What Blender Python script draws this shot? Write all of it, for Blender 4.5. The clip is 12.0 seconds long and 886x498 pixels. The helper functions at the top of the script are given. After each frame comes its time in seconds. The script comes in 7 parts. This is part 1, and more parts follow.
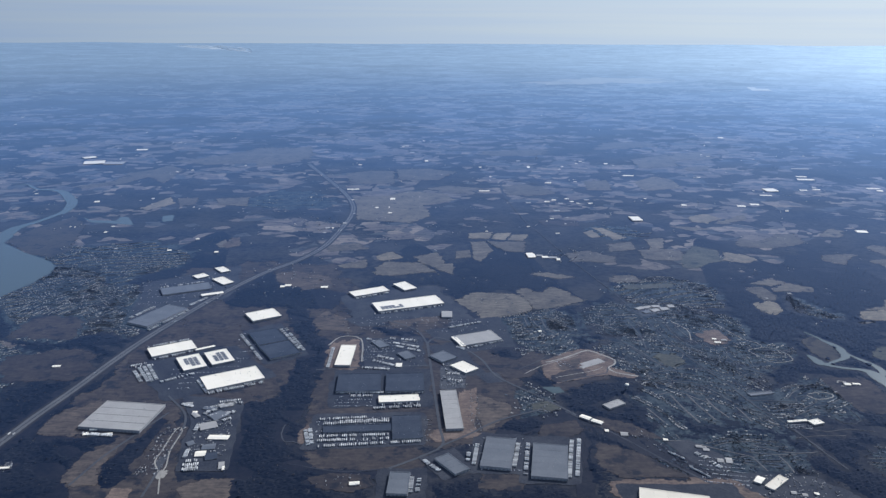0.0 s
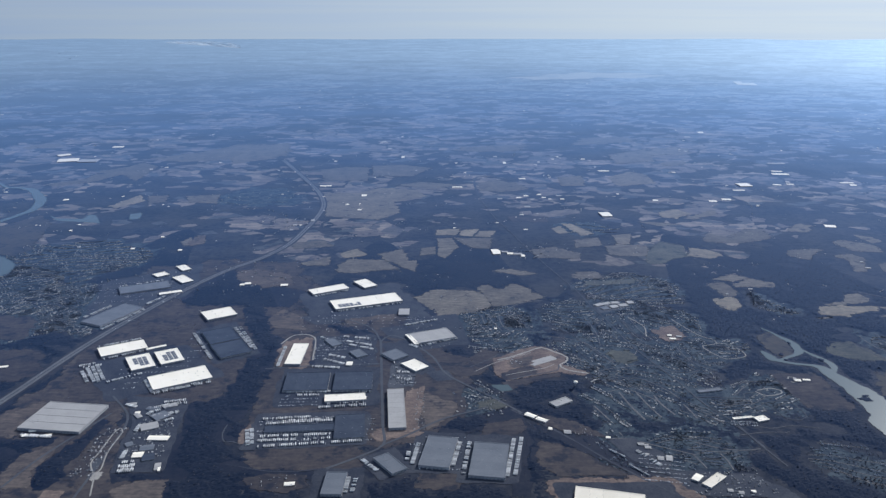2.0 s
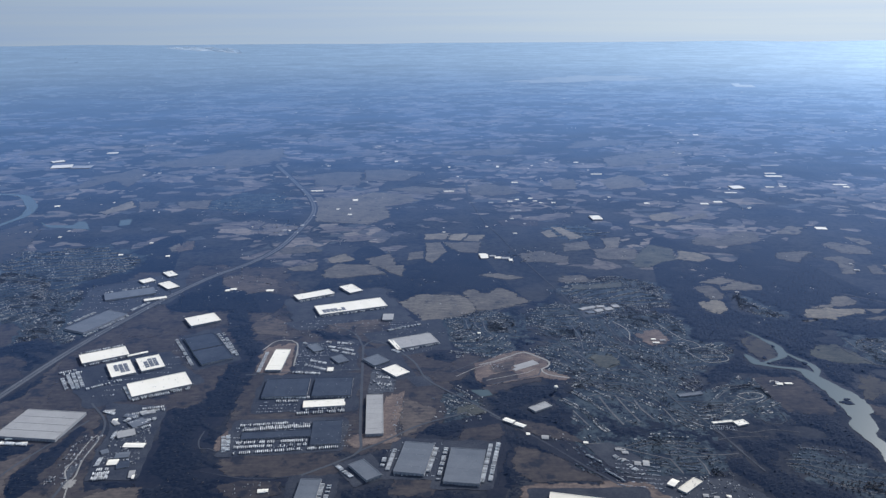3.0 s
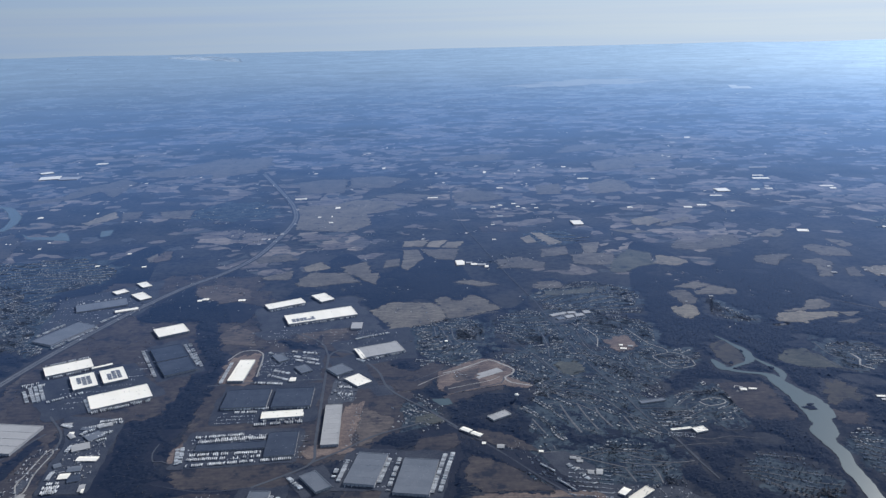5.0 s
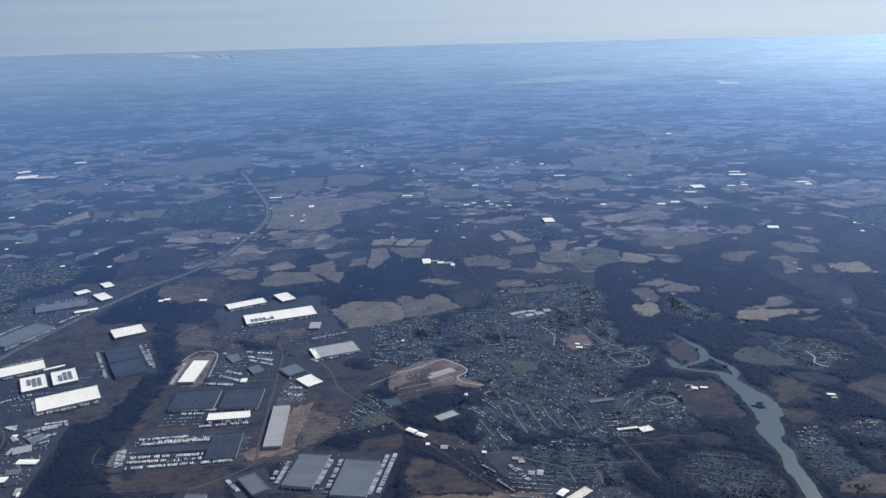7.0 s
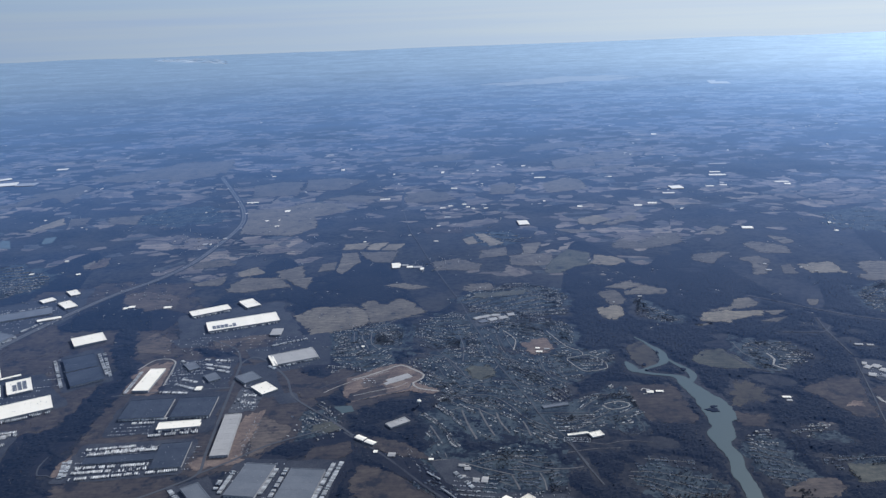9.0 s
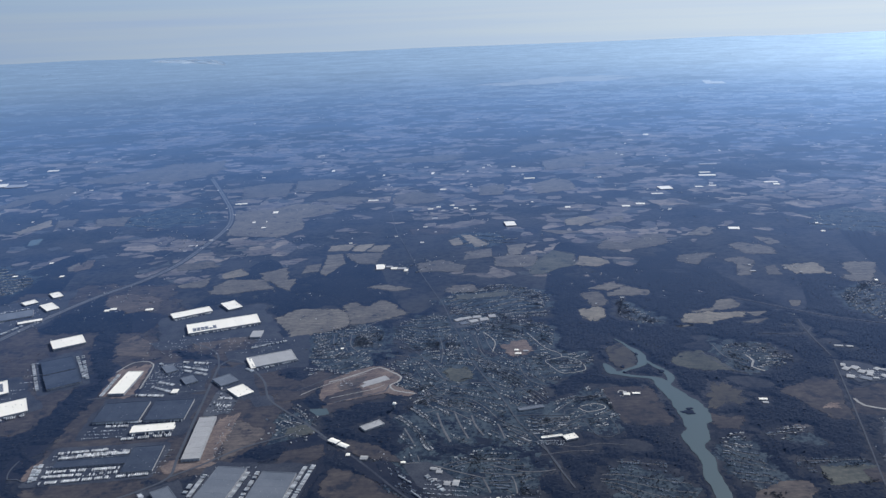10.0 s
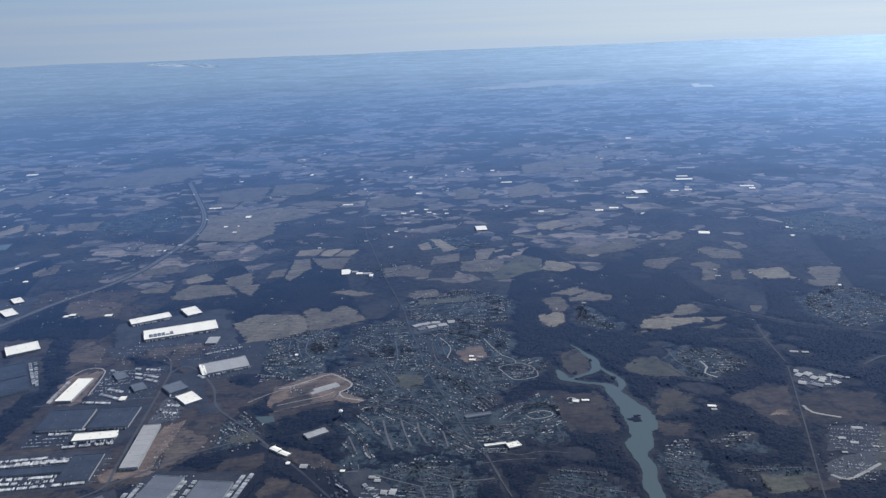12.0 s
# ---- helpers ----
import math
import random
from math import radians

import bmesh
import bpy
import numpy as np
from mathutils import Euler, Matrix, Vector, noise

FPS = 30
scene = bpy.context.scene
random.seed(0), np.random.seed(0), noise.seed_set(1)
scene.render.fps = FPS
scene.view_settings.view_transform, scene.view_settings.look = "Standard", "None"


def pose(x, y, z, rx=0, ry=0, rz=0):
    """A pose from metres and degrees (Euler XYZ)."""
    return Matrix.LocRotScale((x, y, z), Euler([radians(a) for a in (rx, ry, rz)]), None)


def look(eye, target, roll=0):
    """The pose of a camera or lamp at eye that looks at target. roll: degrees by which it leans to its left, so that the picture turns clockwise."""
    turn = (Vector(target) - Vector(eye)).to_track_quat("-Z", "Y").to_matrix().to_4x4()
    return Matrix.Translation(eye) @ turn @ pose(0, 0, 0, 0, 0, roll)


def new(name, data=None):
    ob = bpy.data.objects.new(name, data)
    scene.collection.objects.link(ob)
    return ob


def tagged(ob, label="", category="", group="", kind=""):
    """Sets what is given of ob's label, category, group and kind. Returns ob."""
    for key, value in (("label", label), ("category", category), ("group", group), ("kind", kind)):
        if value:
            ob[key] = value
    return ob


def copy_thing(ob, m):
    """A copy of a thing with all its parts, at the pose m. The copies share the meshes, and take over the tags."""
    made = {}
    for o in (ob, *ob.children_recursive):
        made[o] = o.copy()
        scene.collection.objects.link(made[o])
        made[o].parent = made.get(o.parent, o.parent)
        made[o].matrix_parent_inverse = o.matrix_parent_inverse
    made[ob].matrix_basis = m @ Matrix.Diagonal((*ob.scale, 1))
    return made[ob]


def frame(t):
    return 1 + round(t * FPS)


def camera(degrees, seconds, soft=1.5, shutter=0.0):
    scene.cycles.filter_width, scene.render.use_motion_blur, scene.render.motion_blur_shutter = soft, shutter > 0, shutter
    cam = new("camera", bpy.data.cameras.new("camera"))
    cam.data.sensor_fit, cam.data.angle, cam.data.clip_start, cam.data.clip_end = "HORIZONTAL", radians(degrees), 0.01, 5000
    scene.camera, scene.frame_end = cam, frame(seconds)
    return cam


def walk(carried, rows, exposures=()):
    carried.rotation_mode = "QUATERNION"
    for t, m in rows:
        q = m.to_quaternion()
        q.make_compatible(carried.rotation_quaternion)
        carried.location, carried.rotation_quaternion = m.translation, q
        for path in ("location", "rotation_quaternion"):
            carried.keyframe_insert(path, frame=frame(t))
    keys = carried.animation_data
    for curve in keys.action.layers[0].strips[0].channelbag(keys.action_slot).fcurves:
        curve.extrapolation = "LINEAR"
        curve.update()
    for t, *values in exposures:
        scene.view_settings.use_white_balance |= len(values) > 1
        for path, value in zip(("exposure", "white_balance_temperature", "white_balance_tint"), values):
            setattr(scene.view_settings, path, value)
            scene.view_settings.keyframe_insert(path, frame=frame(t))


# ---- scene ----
# ---- the camera and its path ----
cam = camera(58.2, 12.0, soft=1.4)
PATH = [
    (0, (27.346, 3.25, 153.279), (27.357, 5.171, 152.721), 0.3),
    (0.5, (32.637, 3.798, 153.316), (32.645, 5.718, 152.758), 0.1),
    (1, (37.805, 4.298, 153.406), (37.811, 6.219, 152.848), -0.1),
    (1.5, (42.902, 4.801, 153.481), (42.914, 6.721, 152.919), -0.1),
    (2, (48.04, 5.5, 153.593), (48.062, 7.418, 153.024), 0.1),
    (2.5, (53.184, 6.066, 153.684), (53.209, 7.982, 153.114), 0.1),
    (3, (58.381, 6.442, 153.823), (58.395, 8.362, 153.263), -0.3),
    (5, (79.153, 8.306, 154.278), (79.149, 10.229, 153.731), -1.2),
    (5.5, (84.292, 8.84, 154.355), (84.289, 10.764, 153.808), -1.2),
    (6, (89.339, 9.463, 154.363), (89.338, 11.386, 153.813), -1.2),
    (6.5, (94.595, 10.008, 154.375), (94.596, 11.93, 153.821), -1.3),
    (7, (99.856, 10.546, 154.466), (99.858, 12.468, 153.91), -1.4),
    (9, (120.514, 12.884, 154.535), (120.514, 14.807, 153.984), -2.0),
    (9.5, (125.634, 13.598, 154.559), (125.635, 15.521, 154.009), -2.1),
    (10, (130.841, 14.124, 154.537), (130.841, 16.046, 153.987), -2.1),
    (10.5, (136.28, 14.731, 154.501), (136.281, 16.653, 153.949), -2.2),
    (11, (141.514, 15.177, 154.381), (141.516, 17.099, 153.826), -2.2),
    (11.5, (146.812, 15.79, 154.339), (146.814, 17.712, 153.785), -2.2),
    (12, (152.075, 16.544, 154.34), (152.08, 18.468, 153.797), -2.1),
]
walk(cam, [(t, look(eye, target, roll)) for t, eye, target, roll in PATH], exposures=((0, 0.0, 5900, 10), (12, 0.0, 5900, 10)))

# ---- sky, sun, exposure ----
SUN_AZ, SUN_EL = radians(41), radians(34)      # azimuth from +y towards +x
world = bpy.data.worlds.new("sky")
scene.world = world
world.use_nodes = True
wn, wl = world.node_tree.nodes, world.node_tree.links
wn.clear()
coord = wn.new("ShaderNodeTexCoord")
sep = wn.new("ShaderNodeSeparateXYZ")
wl.new(coord.outputs["Generated"], sep.inputs[0])
low = wn.new("ShaderNodeMath")
low.operation, low.inputs[1].default_value = "MAXIMUM", 0.012
wl.new(sep.outputs["Z"], low.inputs[0])
com = wn.new("ShaderNodeCombineXYZ")
for axis in "XY":
    wl.new(sep.outputs[axis], com.inputs[axis])
wl.new(low.outputs[0], com.inputs["Z"])
sky = wn.new("ShaderNodeTexSky")
sky.sky_type, sky.sun_disc = "NISHITA", False
sky.sun_elevation, sky.sun_rotation = SUN_EL, SUN_AZ
sky.altitude, sky.air_density, sky.dust_density, sky.ozone_density = 1200, 1.2, 0.35, 4.0
wl.new(com.outputs[0], sky.inputs["Vector"])
# thin high cloud in long flat streaks, seen edge-on near the horizon
stretch = wn.new("ShaderNodeMapping")
stretch.inputs["Scale"].default_value = (1.2, 1.2, 60)
wl.new(coord.outputs["Generated"], stretch.inputs["Vector"])
streak = wn.new("ShaderNodeTexNoise")
streak.inputs["Scale"].default_value, streak.inputs["Detail"].default_value = 1.6, 4
wl.new(stretch.outputs[0], streak.inputs["Vector"])
band = wn.new("ShaderNodeMapRange")
for key, v in (("From Min", 0.35), ("From Max", 0.75), ("To Min", 0.72), ("To Max", 0.90)):
    band.inputs[key].default_value = v
wl.new(streak.outputs["Fac"], band.inputs["Value"])
cloud = wn.new("ShaderNodeMix")
cloud.data_type = "RGBA"
wl.new(band.outputs[0], cloud.inputs["Factor"])
wl.new(sky.outputs[0], cloud.inputs["A"])
# the veil of cloud is brighter on the sun's side
side = wn.new("ShaderNodeMapRange")
side.inputs["From Min"].default_value, side.inputs["From Max"].default_value = -0.55, 0.6
wl.new(sep.outputs["X"], side.inputs["Value"])
veil = wn.new("ShaderNodeMix")
veil.data_type = "RGBA"
veil.inputs["A"].default_value, veil.inputs["B"].default_value = (2.95, 3.95, 5.7, 1), (6.8, 7.9, 9.2, 1)
wl.new(side.outputs[0], veil.inputs["Factor"])
wl.new(veil.outputs["Result"], cloud.inputs["B"])
back = wn.new("ShaderNodeBackground")
back.inputs["Strength"].default_value = 0.09
out = wn.new("ShaderNodeOutputWorld")
# the lowest degrees of sky are tinted to meet the haze painted on far land
sink = wn.new("ShaderNodeMapRange")
for key, v in (("From Min", 0.012), ("From Max", -0.034), ("To Min", 0.0), ("To Max", 0.2)):
    sink.inputs[key].default_value = v
wl.new(sep.outputs["Z"], sink.inputs["Value"])
hazed = wn.new("ShaderNodeMix")
hazed.data_type, hazed.blend_type = "RGBA", "MULTIPLY"
hazed.inputs["B"].default_value = (0.70, 0.82, 0.95, 1)
wl.new(sink.outputs[0], hazed.inputs["Factor"])
wl.new(cloud.outputs["Result"], hazed.inputs["A"])
wl.new(hazed.outputs["Result"], back.inputs["Color"])
wl.new(back.outputs[0], out.inputs[0])

sun_data = bpy.data.lights.new("sun", "SUN")
sun_data.energy, sun_data.angle, sun_data.color = 4.6, radians(0.6), (1.0, 0.92, 0.80)
sun = new("sun", sun_data)
sun.matrix_world = look((0, 0, 400), (-math.sin(SUN_AZ) * math.cos(SUN_EL), -math.cos(SUN_AZ) * math.cos(SUN_EL), 400 - math.sin(SUN_EL)))


# ---- materials ----
def haze_gloss_group():
    """Distance haze painted as a broad, dull blue gloss that grows towards grazing view."""
    g = bpy.data.node_groups.new("grazing_haze_gloss", "ShaderNodeTree")
    g.interface.new_socket("Shader", in_out="INPUT", socket_type="NodeSocketShader")
    g.interface.new_socket("Haze", in_out="INPUT", socket_type="NodeSocketFloat").default_value = 1.0
    g.interface.new_socket("Shader", in_out="OUTPUT", socket_type="NodeSocketShader")
    n, l = g.nodes, g.links
    gi, go = n.new("NodeGroupInput"), n.new("NodeGroupOutput")
    up = n.new("ShaderNodeCombineXYZ")
    up.inputs["Z"].default_value = 1.0
    lw = n.new("ShaderNodeLayerWeight")
    lw.inputs["Blend"].default_value = 0.5
    l.new(up.outputs[0], lw.inputs["Normal"])

    def op(kind, a, b):
        m = n.new("ShaderNodeMath")
        m.operation = kind
        for s, v in ((m.inputs[0], a), (m.inputs[1], b)):
            if isinstance(v, (int, float)):
                s.default_value = v
            else:
                l.new(v, s)
        return m.outputs[0]
    # steepness of view stands in for distance; the painted haze follows it
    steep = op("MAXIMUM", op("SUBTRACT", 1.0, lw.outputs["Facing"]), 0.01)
    depth = op("POWER", op("DIVIDE", HAZE_REACH, steep), HAZE_POWER)
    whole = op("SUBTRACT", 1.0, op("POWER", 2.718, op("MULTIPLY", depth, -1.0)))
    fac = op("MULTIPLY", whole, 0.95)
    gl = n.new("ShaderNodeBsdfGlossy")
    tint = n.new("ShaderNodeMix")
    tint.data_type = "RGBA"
    tint.inputs["A"].default_value, tint.inputs["B"].default_value = (*HAZE_NEAR, 1), (*HAZE_FAR, 1)
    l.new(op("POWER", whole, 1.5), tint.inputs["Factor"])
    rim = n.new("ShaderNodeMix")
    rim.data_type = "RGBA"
    rim.inputs["B"].default_value = (*HAZE_RIM, 1)
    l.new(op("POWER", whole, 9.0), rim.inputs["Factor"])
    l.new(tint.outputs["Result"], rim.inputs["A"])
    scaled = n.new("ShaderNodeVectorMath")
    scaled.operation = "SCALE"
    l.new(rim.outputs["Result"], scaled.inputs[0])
    l.new(gi.outputs["Haze"], scaled.inputs["Scale"])
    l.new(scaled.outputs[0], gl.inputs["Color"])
    l.new(op("SUBTRACT", 1.0, op("MULTIPLY", fac, 1.0 - HAZE_ROUGH)), gl.inputs["Roughness"])
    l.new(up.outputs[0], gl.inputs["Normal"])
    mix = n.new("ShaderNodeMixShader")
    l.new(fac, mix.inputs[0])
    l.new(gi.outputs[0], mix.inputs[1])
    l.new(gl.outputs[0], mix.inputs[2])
    l.new(mix.outputs[0], go.inputs[0])
    return g


# strength and tints of the painted haze: near, far, at the horizon
HAZE_REACH, HAZE_POWER, HAZE_ROUGH = 0.116, 1.75, 0.77
HAZE_NEAR, HAZE_FAR, HAZE_RIM = (0.158, 0.320, 0.645), (0.186, 0.278, 0.42), (0.275, 0.375, 0.500)
HAZE_GLOSS = haze_gloss_group()


def material(name, a, b, coarse=20.0, fine=1.2, rough=0.9, metal=0.0, vary=0.0, island=0.0, bump=0.0, contrast=0.5, spec=0.06, scrub=0.0, fray=False, furrow=0.0):
    """Colours a and b mixed by noise at two scales (metres), with an optional spread of value by object or by island.
    furrow: spread of value in long drifts; scrub: share of the ground under dark bushes; fray: the sheet's rim breaks up into what it lies on."""
    m = bpy.data.materials.new(name)
    m.use_nodes = True
    n, l = m.node_tree.nodes, m.node_tree.links
    bsdf, output = n["Principled BSDF"], n["Material Output"]
    geo = n.new("ShaderNodeNewGeometry")
    facs = []
    for size, detail in ((coarse, 3), (fine, 5)):
        t = n.new("ShaderNodeTexNoise")
        t.inputs["Scale"].default_value, t.inputs["Detail"].default_value, t.inputs["Roughness"].default_value = 1 / size, detail, 0.65
        l.new(geo.outputs["Position"], t.inputs["Vector"])
        facs.append(t.outputs["Fac"])
    add = n.new("ShaderNodeMix")
    add.data_type = "FLOAT"
    add.inputs["Factor"].default_value = 0.5
    l.new(facs[0], add.inputs["A"])
    l.new(facs[1], add.inputs["B"])
    sharp = n.new("ShaderNodeMapRange")
    sharp.inputs["From Min"].default_value, sharp.inputs["From Max"].default_value = 0.5 - 0.25 * (1.05 - contrast), 0.5 + 0.25 * (1.05 - contrast)
    l.new(add.outputs["Result"], sharp.inputs["Value"])
    mix = n.new("ShaderNodeMix")
    mix.data_type = "RGBA"
    mix.inputs["A"].default_value, mix.inputs["B"].default_value = (*a, 1), (*b, 1)
    l.new(sharp.outputs[0], mix.inputs["Factor"])
    colour = mix.outputs["Result"]
    if furrow:
        hsv = n.new("ShaderNodeHueSaturation")
        l.new(ranged(n, l, noise_at(n, l, geo, 7, 5, 0.62, (24, 4.5)).outputs["Fac"], 0.33, 0.67, 1 - furrow, 1 + furrow), hsv.inputs["Value"])
        l.new(colour, hsv.inputs["Color"])
        colour = hsv.outputs["Color"]
    if scrub:
        colour = bushes(n, l, geo, colour, scrub)
    for amount, source in ((vary, n.new("ShaderNodeObjectInfo").outputs["Random"] if vary else None), (island, geo.outputs["Random Per Island"] if island else None)):
        if not amount:
            continue
        r = n.new("ShaderNodeMapRange")
        r.inputs["To Min"].default_value, r.inputs["To Max"].default_value = 1 - amount, 1 + amount
        l.new(source, r.inputs["Value"])
        hsv = n.new("ShaderNodeHueSaturation")
        l.new(r.outputs[0], hsv.inputs["Value"])
        l.new(colour, hsv.inputs["Color"])
        colour = hsv.outputs["Color"]
    l.new(colour, bsdf.inputs["Base Color"])
    bsdf.inputs["Roughness"].default_value, bsdf.inputs["Metallic"].default_value = rough, metal
    bsdf.inputs["Specular IOR Level"].default_value = spec
    if bump:
        bp = n.new("ShaderNodeBump")
        bp.inputs["Strength"].default_value, bp.inputs["Distance"].default_value = 0.6, bump
        l.new(facs[1], bp.inputs["Height"])
        l.new(bp.outputs[0], bsdf.inputs["Normal"])
    # painted haze laid over the surface's own colour
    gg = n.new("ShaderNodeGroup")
    gg.node_tree = HAZE_GLOSS
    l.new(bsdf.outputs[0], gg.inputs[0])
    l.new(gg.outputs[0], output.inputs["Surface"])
    if fray:
        fray_rim(n, l, geo, gg.outputs[0], output)
    return m


def noise_at(n, l, geo, size, detail=4, rough=0.6, stretch=None):
    t = n.new("ShaderNodeTexNoise")
    t.inputs["Scale"].default_value, t.inputs["Detail"].default_value, t.inputs["Roughness"].default_value = 1 / size, detail, rough
    if stretch:
        mp = n.new("ShaderNodeMapping")
        mp.inputs["Rotation"].default_value, mp.inputs["Scale"].default_value = (0, 0, radians(stretch[0])), (1, stretch[1], 1)
        l.new(geo.outputs["Position"], mp.inputs["Vector"])
        l.new(mp.outputs[0], t.inputs["Vector"])
    else:
        l.new(geo.outputs["Position"], t.inputs["Vector"])
    return t


def ranged(n, l, source, a, b, c=0.0, d=1.0):
    r = n.new("ShaderNodeMapRange")
    for key, v in (("From Min", a), ("From Max", b), ("To Min", c), ("To Max", d)):
        r.inputs[key].default_value = v
    l.new(source, r.inputs["Value"])
    return r.outputs[0]


def mixed(n, l, fac, a, b):
    m = n.new("ShaderNodeMix")
    m.data_type = "RGBA"
    for s, v in ((m.inputs["Factor"], fac), (m.inputs["A"], a), (m.inputs["B"], b)):
        if isinstance(v, tuple):
            s.default_value = (*v, 1)
        elif isinstance(v, float):
            s.default_value = v
        else:
            l.new(v, s)
    return m.outputs["Result"]


def bushes(n, l, geo, colour, share):
    """Dark bushes and damp hollows over open ground, in drifts."""
    t = noise_at(n, l, geo, 9.0, 8, 0.68)
    lo = 0.36 + 0.20 * share
    return mixed(n, l, ranged(n, l, t.outputs["Fac"], lo + 0.05, lo - 0.05, 0.0, 0.85), colour, (0.013, 0.0125, 0.012))


def fray_rim(n, l, geo, shader, output):
    """Lets the sheet break up towards its rim, where the point attribute rim falls from 1 to 0."""
    at = n.new("ShaderNodeAttribute")
    at.attribute_name = "rim"
    t = noise_at(n, l, geo, 6.0, 7, 0.7)
    add = n.new("ShaderNodeMath")
    add.operation = "MULTIPLY_ADD"
    add.inputs[1].default_value = 2.2
    l.new(t.outputs["Fac"], add.inputs[0])
    l.new(at.outputs["Fac"], add.inputs[2])
    clear = n.new("ShaderNodeBsdfTransparent")
    ms = n.new("ShaderNodeMixShader")
    l.new(ranged(n, l, add.outputs[0], 1.30, 1.34), ms.inputs[0])
    l.new(clear.outputs[0], ms.inputs[1])
    l.new(shader, ms.inputs[2])
    l.new(ms.outputs[0], output.inputs["Surface"])


def ground_material():
    """Winter woods with a patchwork of fields, clearings and tree lines where the open country begins."""
    m = material("winter_woodland", (0.011, 0.0108, 0.011), (0.038, 0.0355, 0.032), 34, 4.0, 0.95, contrast=0.7, bump=0.5)
    n, l = m.node_tree.nodes, m.node_tree.links
    bsdf = n["Principled BSDF"]
    woods = bsdf.inputs["Base Color"].links[0].from_socket
    geo = n.new("ShaderNodeNewGeometry")

    def op(kind, a, b):
        k = n.new("ShaderNodeMath")
        k.operation = kind
        for s, v in ((k.inputs[0], a), (k.inputs[1], b)):
            if isinstance(v, (int, float)):
                s.default_value = v
            else:
                l.new(v, s)
        return k.outputs[0]

    def pushed(size, amount, base):
        v = n.new("ShaderNodeVectorMath")
        v.operation = "MULTIPLY_ADD"
        v.inputs[1].default_value = (amount, amount, 0)
        l.new(noise_at(n, l, geo, size, 4, 0.6).outputs["Color"], v.inputs[0])
        l.new(base, v.inputs[2])
        return v.outputs[0]
    where = pushed(9.0, 7.0, pushed(70.0, 40.0, geo.outputs["Position"]))

    def cells(size, feature, turn=18, squash=1.5):
        mp = n.new("ShaderNodeMapping")
        mp.inputs["Rotation"].default_value, mp.inputs["Scale"].default_value = (0, 0, radians(turn)), (1, squash, 1)
        l.new(where, mp.inputs["Vector"])
        v = n.new("ShaderNodeTexVoronoi")
        v.voronoi_dimensions, v.feature = "2D", feature
        v.inputs["Scale"].default_value, v.inputs["Randomness"].default_value = 1 / size, 0.85
        l.new(mp.outputs[0], v.inputs["Vector"])
        if feature == "DISTANCE_TO_EDGE":
            return v.outputs["Distance"]
        sp = n.new("ShaderNodeSeparateColor")
        l.new(v.outputs["Color"], sp.inputs[0])
        return sp
    mid, small = cells(36, "F1"), cells(12, "F1", -12, 1.3)
    hedge = cells(36, "DISTANCE_TO_EDGE")
    place = n.new("ShaderNodeSeparateXYZ")
    l.new(geo.outputs["Position"], place.inputs[0])
    open_land = ranged(n, l, noise_at(n, l, geo, 150, 3).outputs["Fac"], 0.34, 0.66, -0.46, 0.30)
    begin = ranged(n, l, place.outputs["Y"], 420, 700, 0.06, 0.50)
    chance = op("ADD", op("ADD", begin, open_land), ranged(n, l, place.outputs["X"], -900, -150, -0.22, 0.0))
    isfield = op("LESS_THAN", op("ADD", op("MULTIPLY", mid.outputs["Red"], 0.72), op("MULTIPLY", small.outputs["Red"], 0.28)), chance)
    isfield = op("MULTIPLY", isfield, ranged(n, l, hedge, 0.02, 0.05))
    clearing = op("LESS_THAN", small.outputs["Blue"], op("MULTIPLY", chance, 0.30))
    tone = n.new("ShaderNodeValToRGB")
    tone.color_ramp.interpolation = "CONSTANT"
    stops = ((0.0, (0.090, 0.076, 0.060)), (0.2, (0.125, 0.105, 0.083)), (0.4, (0.055, 0.053, 0.043)), (0.55, (0.105, 0.087, 0.068)), (0.72, (0.175, 0.147, 0.115)), (0.88, (0.075, 0.067, 0.055)))
    while len(tone.color_ramp.elements) < len(stops):
        tone.color_ramp.elements.new(0.5)
    for e, (p, c) in zip(tone.color_ramp.elements, stops):
        e.position, e.color = p, (*c, 1)
    l.new(op("ADD", op("MULTIPLY", mid.outputs["Green"], 0.6), op("MULTIPLY", small.outputs["Green"], 0.4)), tone.inputs[0])
    hsv = n.new("ShaderNodeHueSaturation")
    l.new(ranged(n, l, noise_at(n, l, geo, 12, 5, 0.65, (20, 3)).outputs["Fac"], 0.3, 0.7, 0.6, 1.4), hsv.inputs["Value"])
    l.new(tone.outputs[0], hsv.inputs["Color"])
    land = bushes(n, l, geo, hsv.outputs["Color"], 0.2)
    cover = op("MAXIMUM", isfield, clearing)
    l.new(mixed(n, l, cover, woods, land), bsdf.inputs["Base Color"])
    # the painted haze is brighter over fields, and uneven between stretches of country
    wide = ranged(n, l, noise_at(n, l, geo, 220, 7, 0.6, (0, 1.6)).outputs["Fac"], 0.3, 0.7, 0.90, 1.06)
    streaks = ranged(n, l, noise_at(n, l, geo, 60, 6, 0.62, (8, 0.7)).outputs["Fac"], 0.3, 0.7, 0.965, 1.035)
    group = [k for k in n if k.bl_idname == "ShaderNodeGroup"][0]
    l.new(op("ADD", op("MULTIPLY", cover, 0.10), op("MULTIPLY", wide, streaks)), group.inputs["Haze"])
    return m


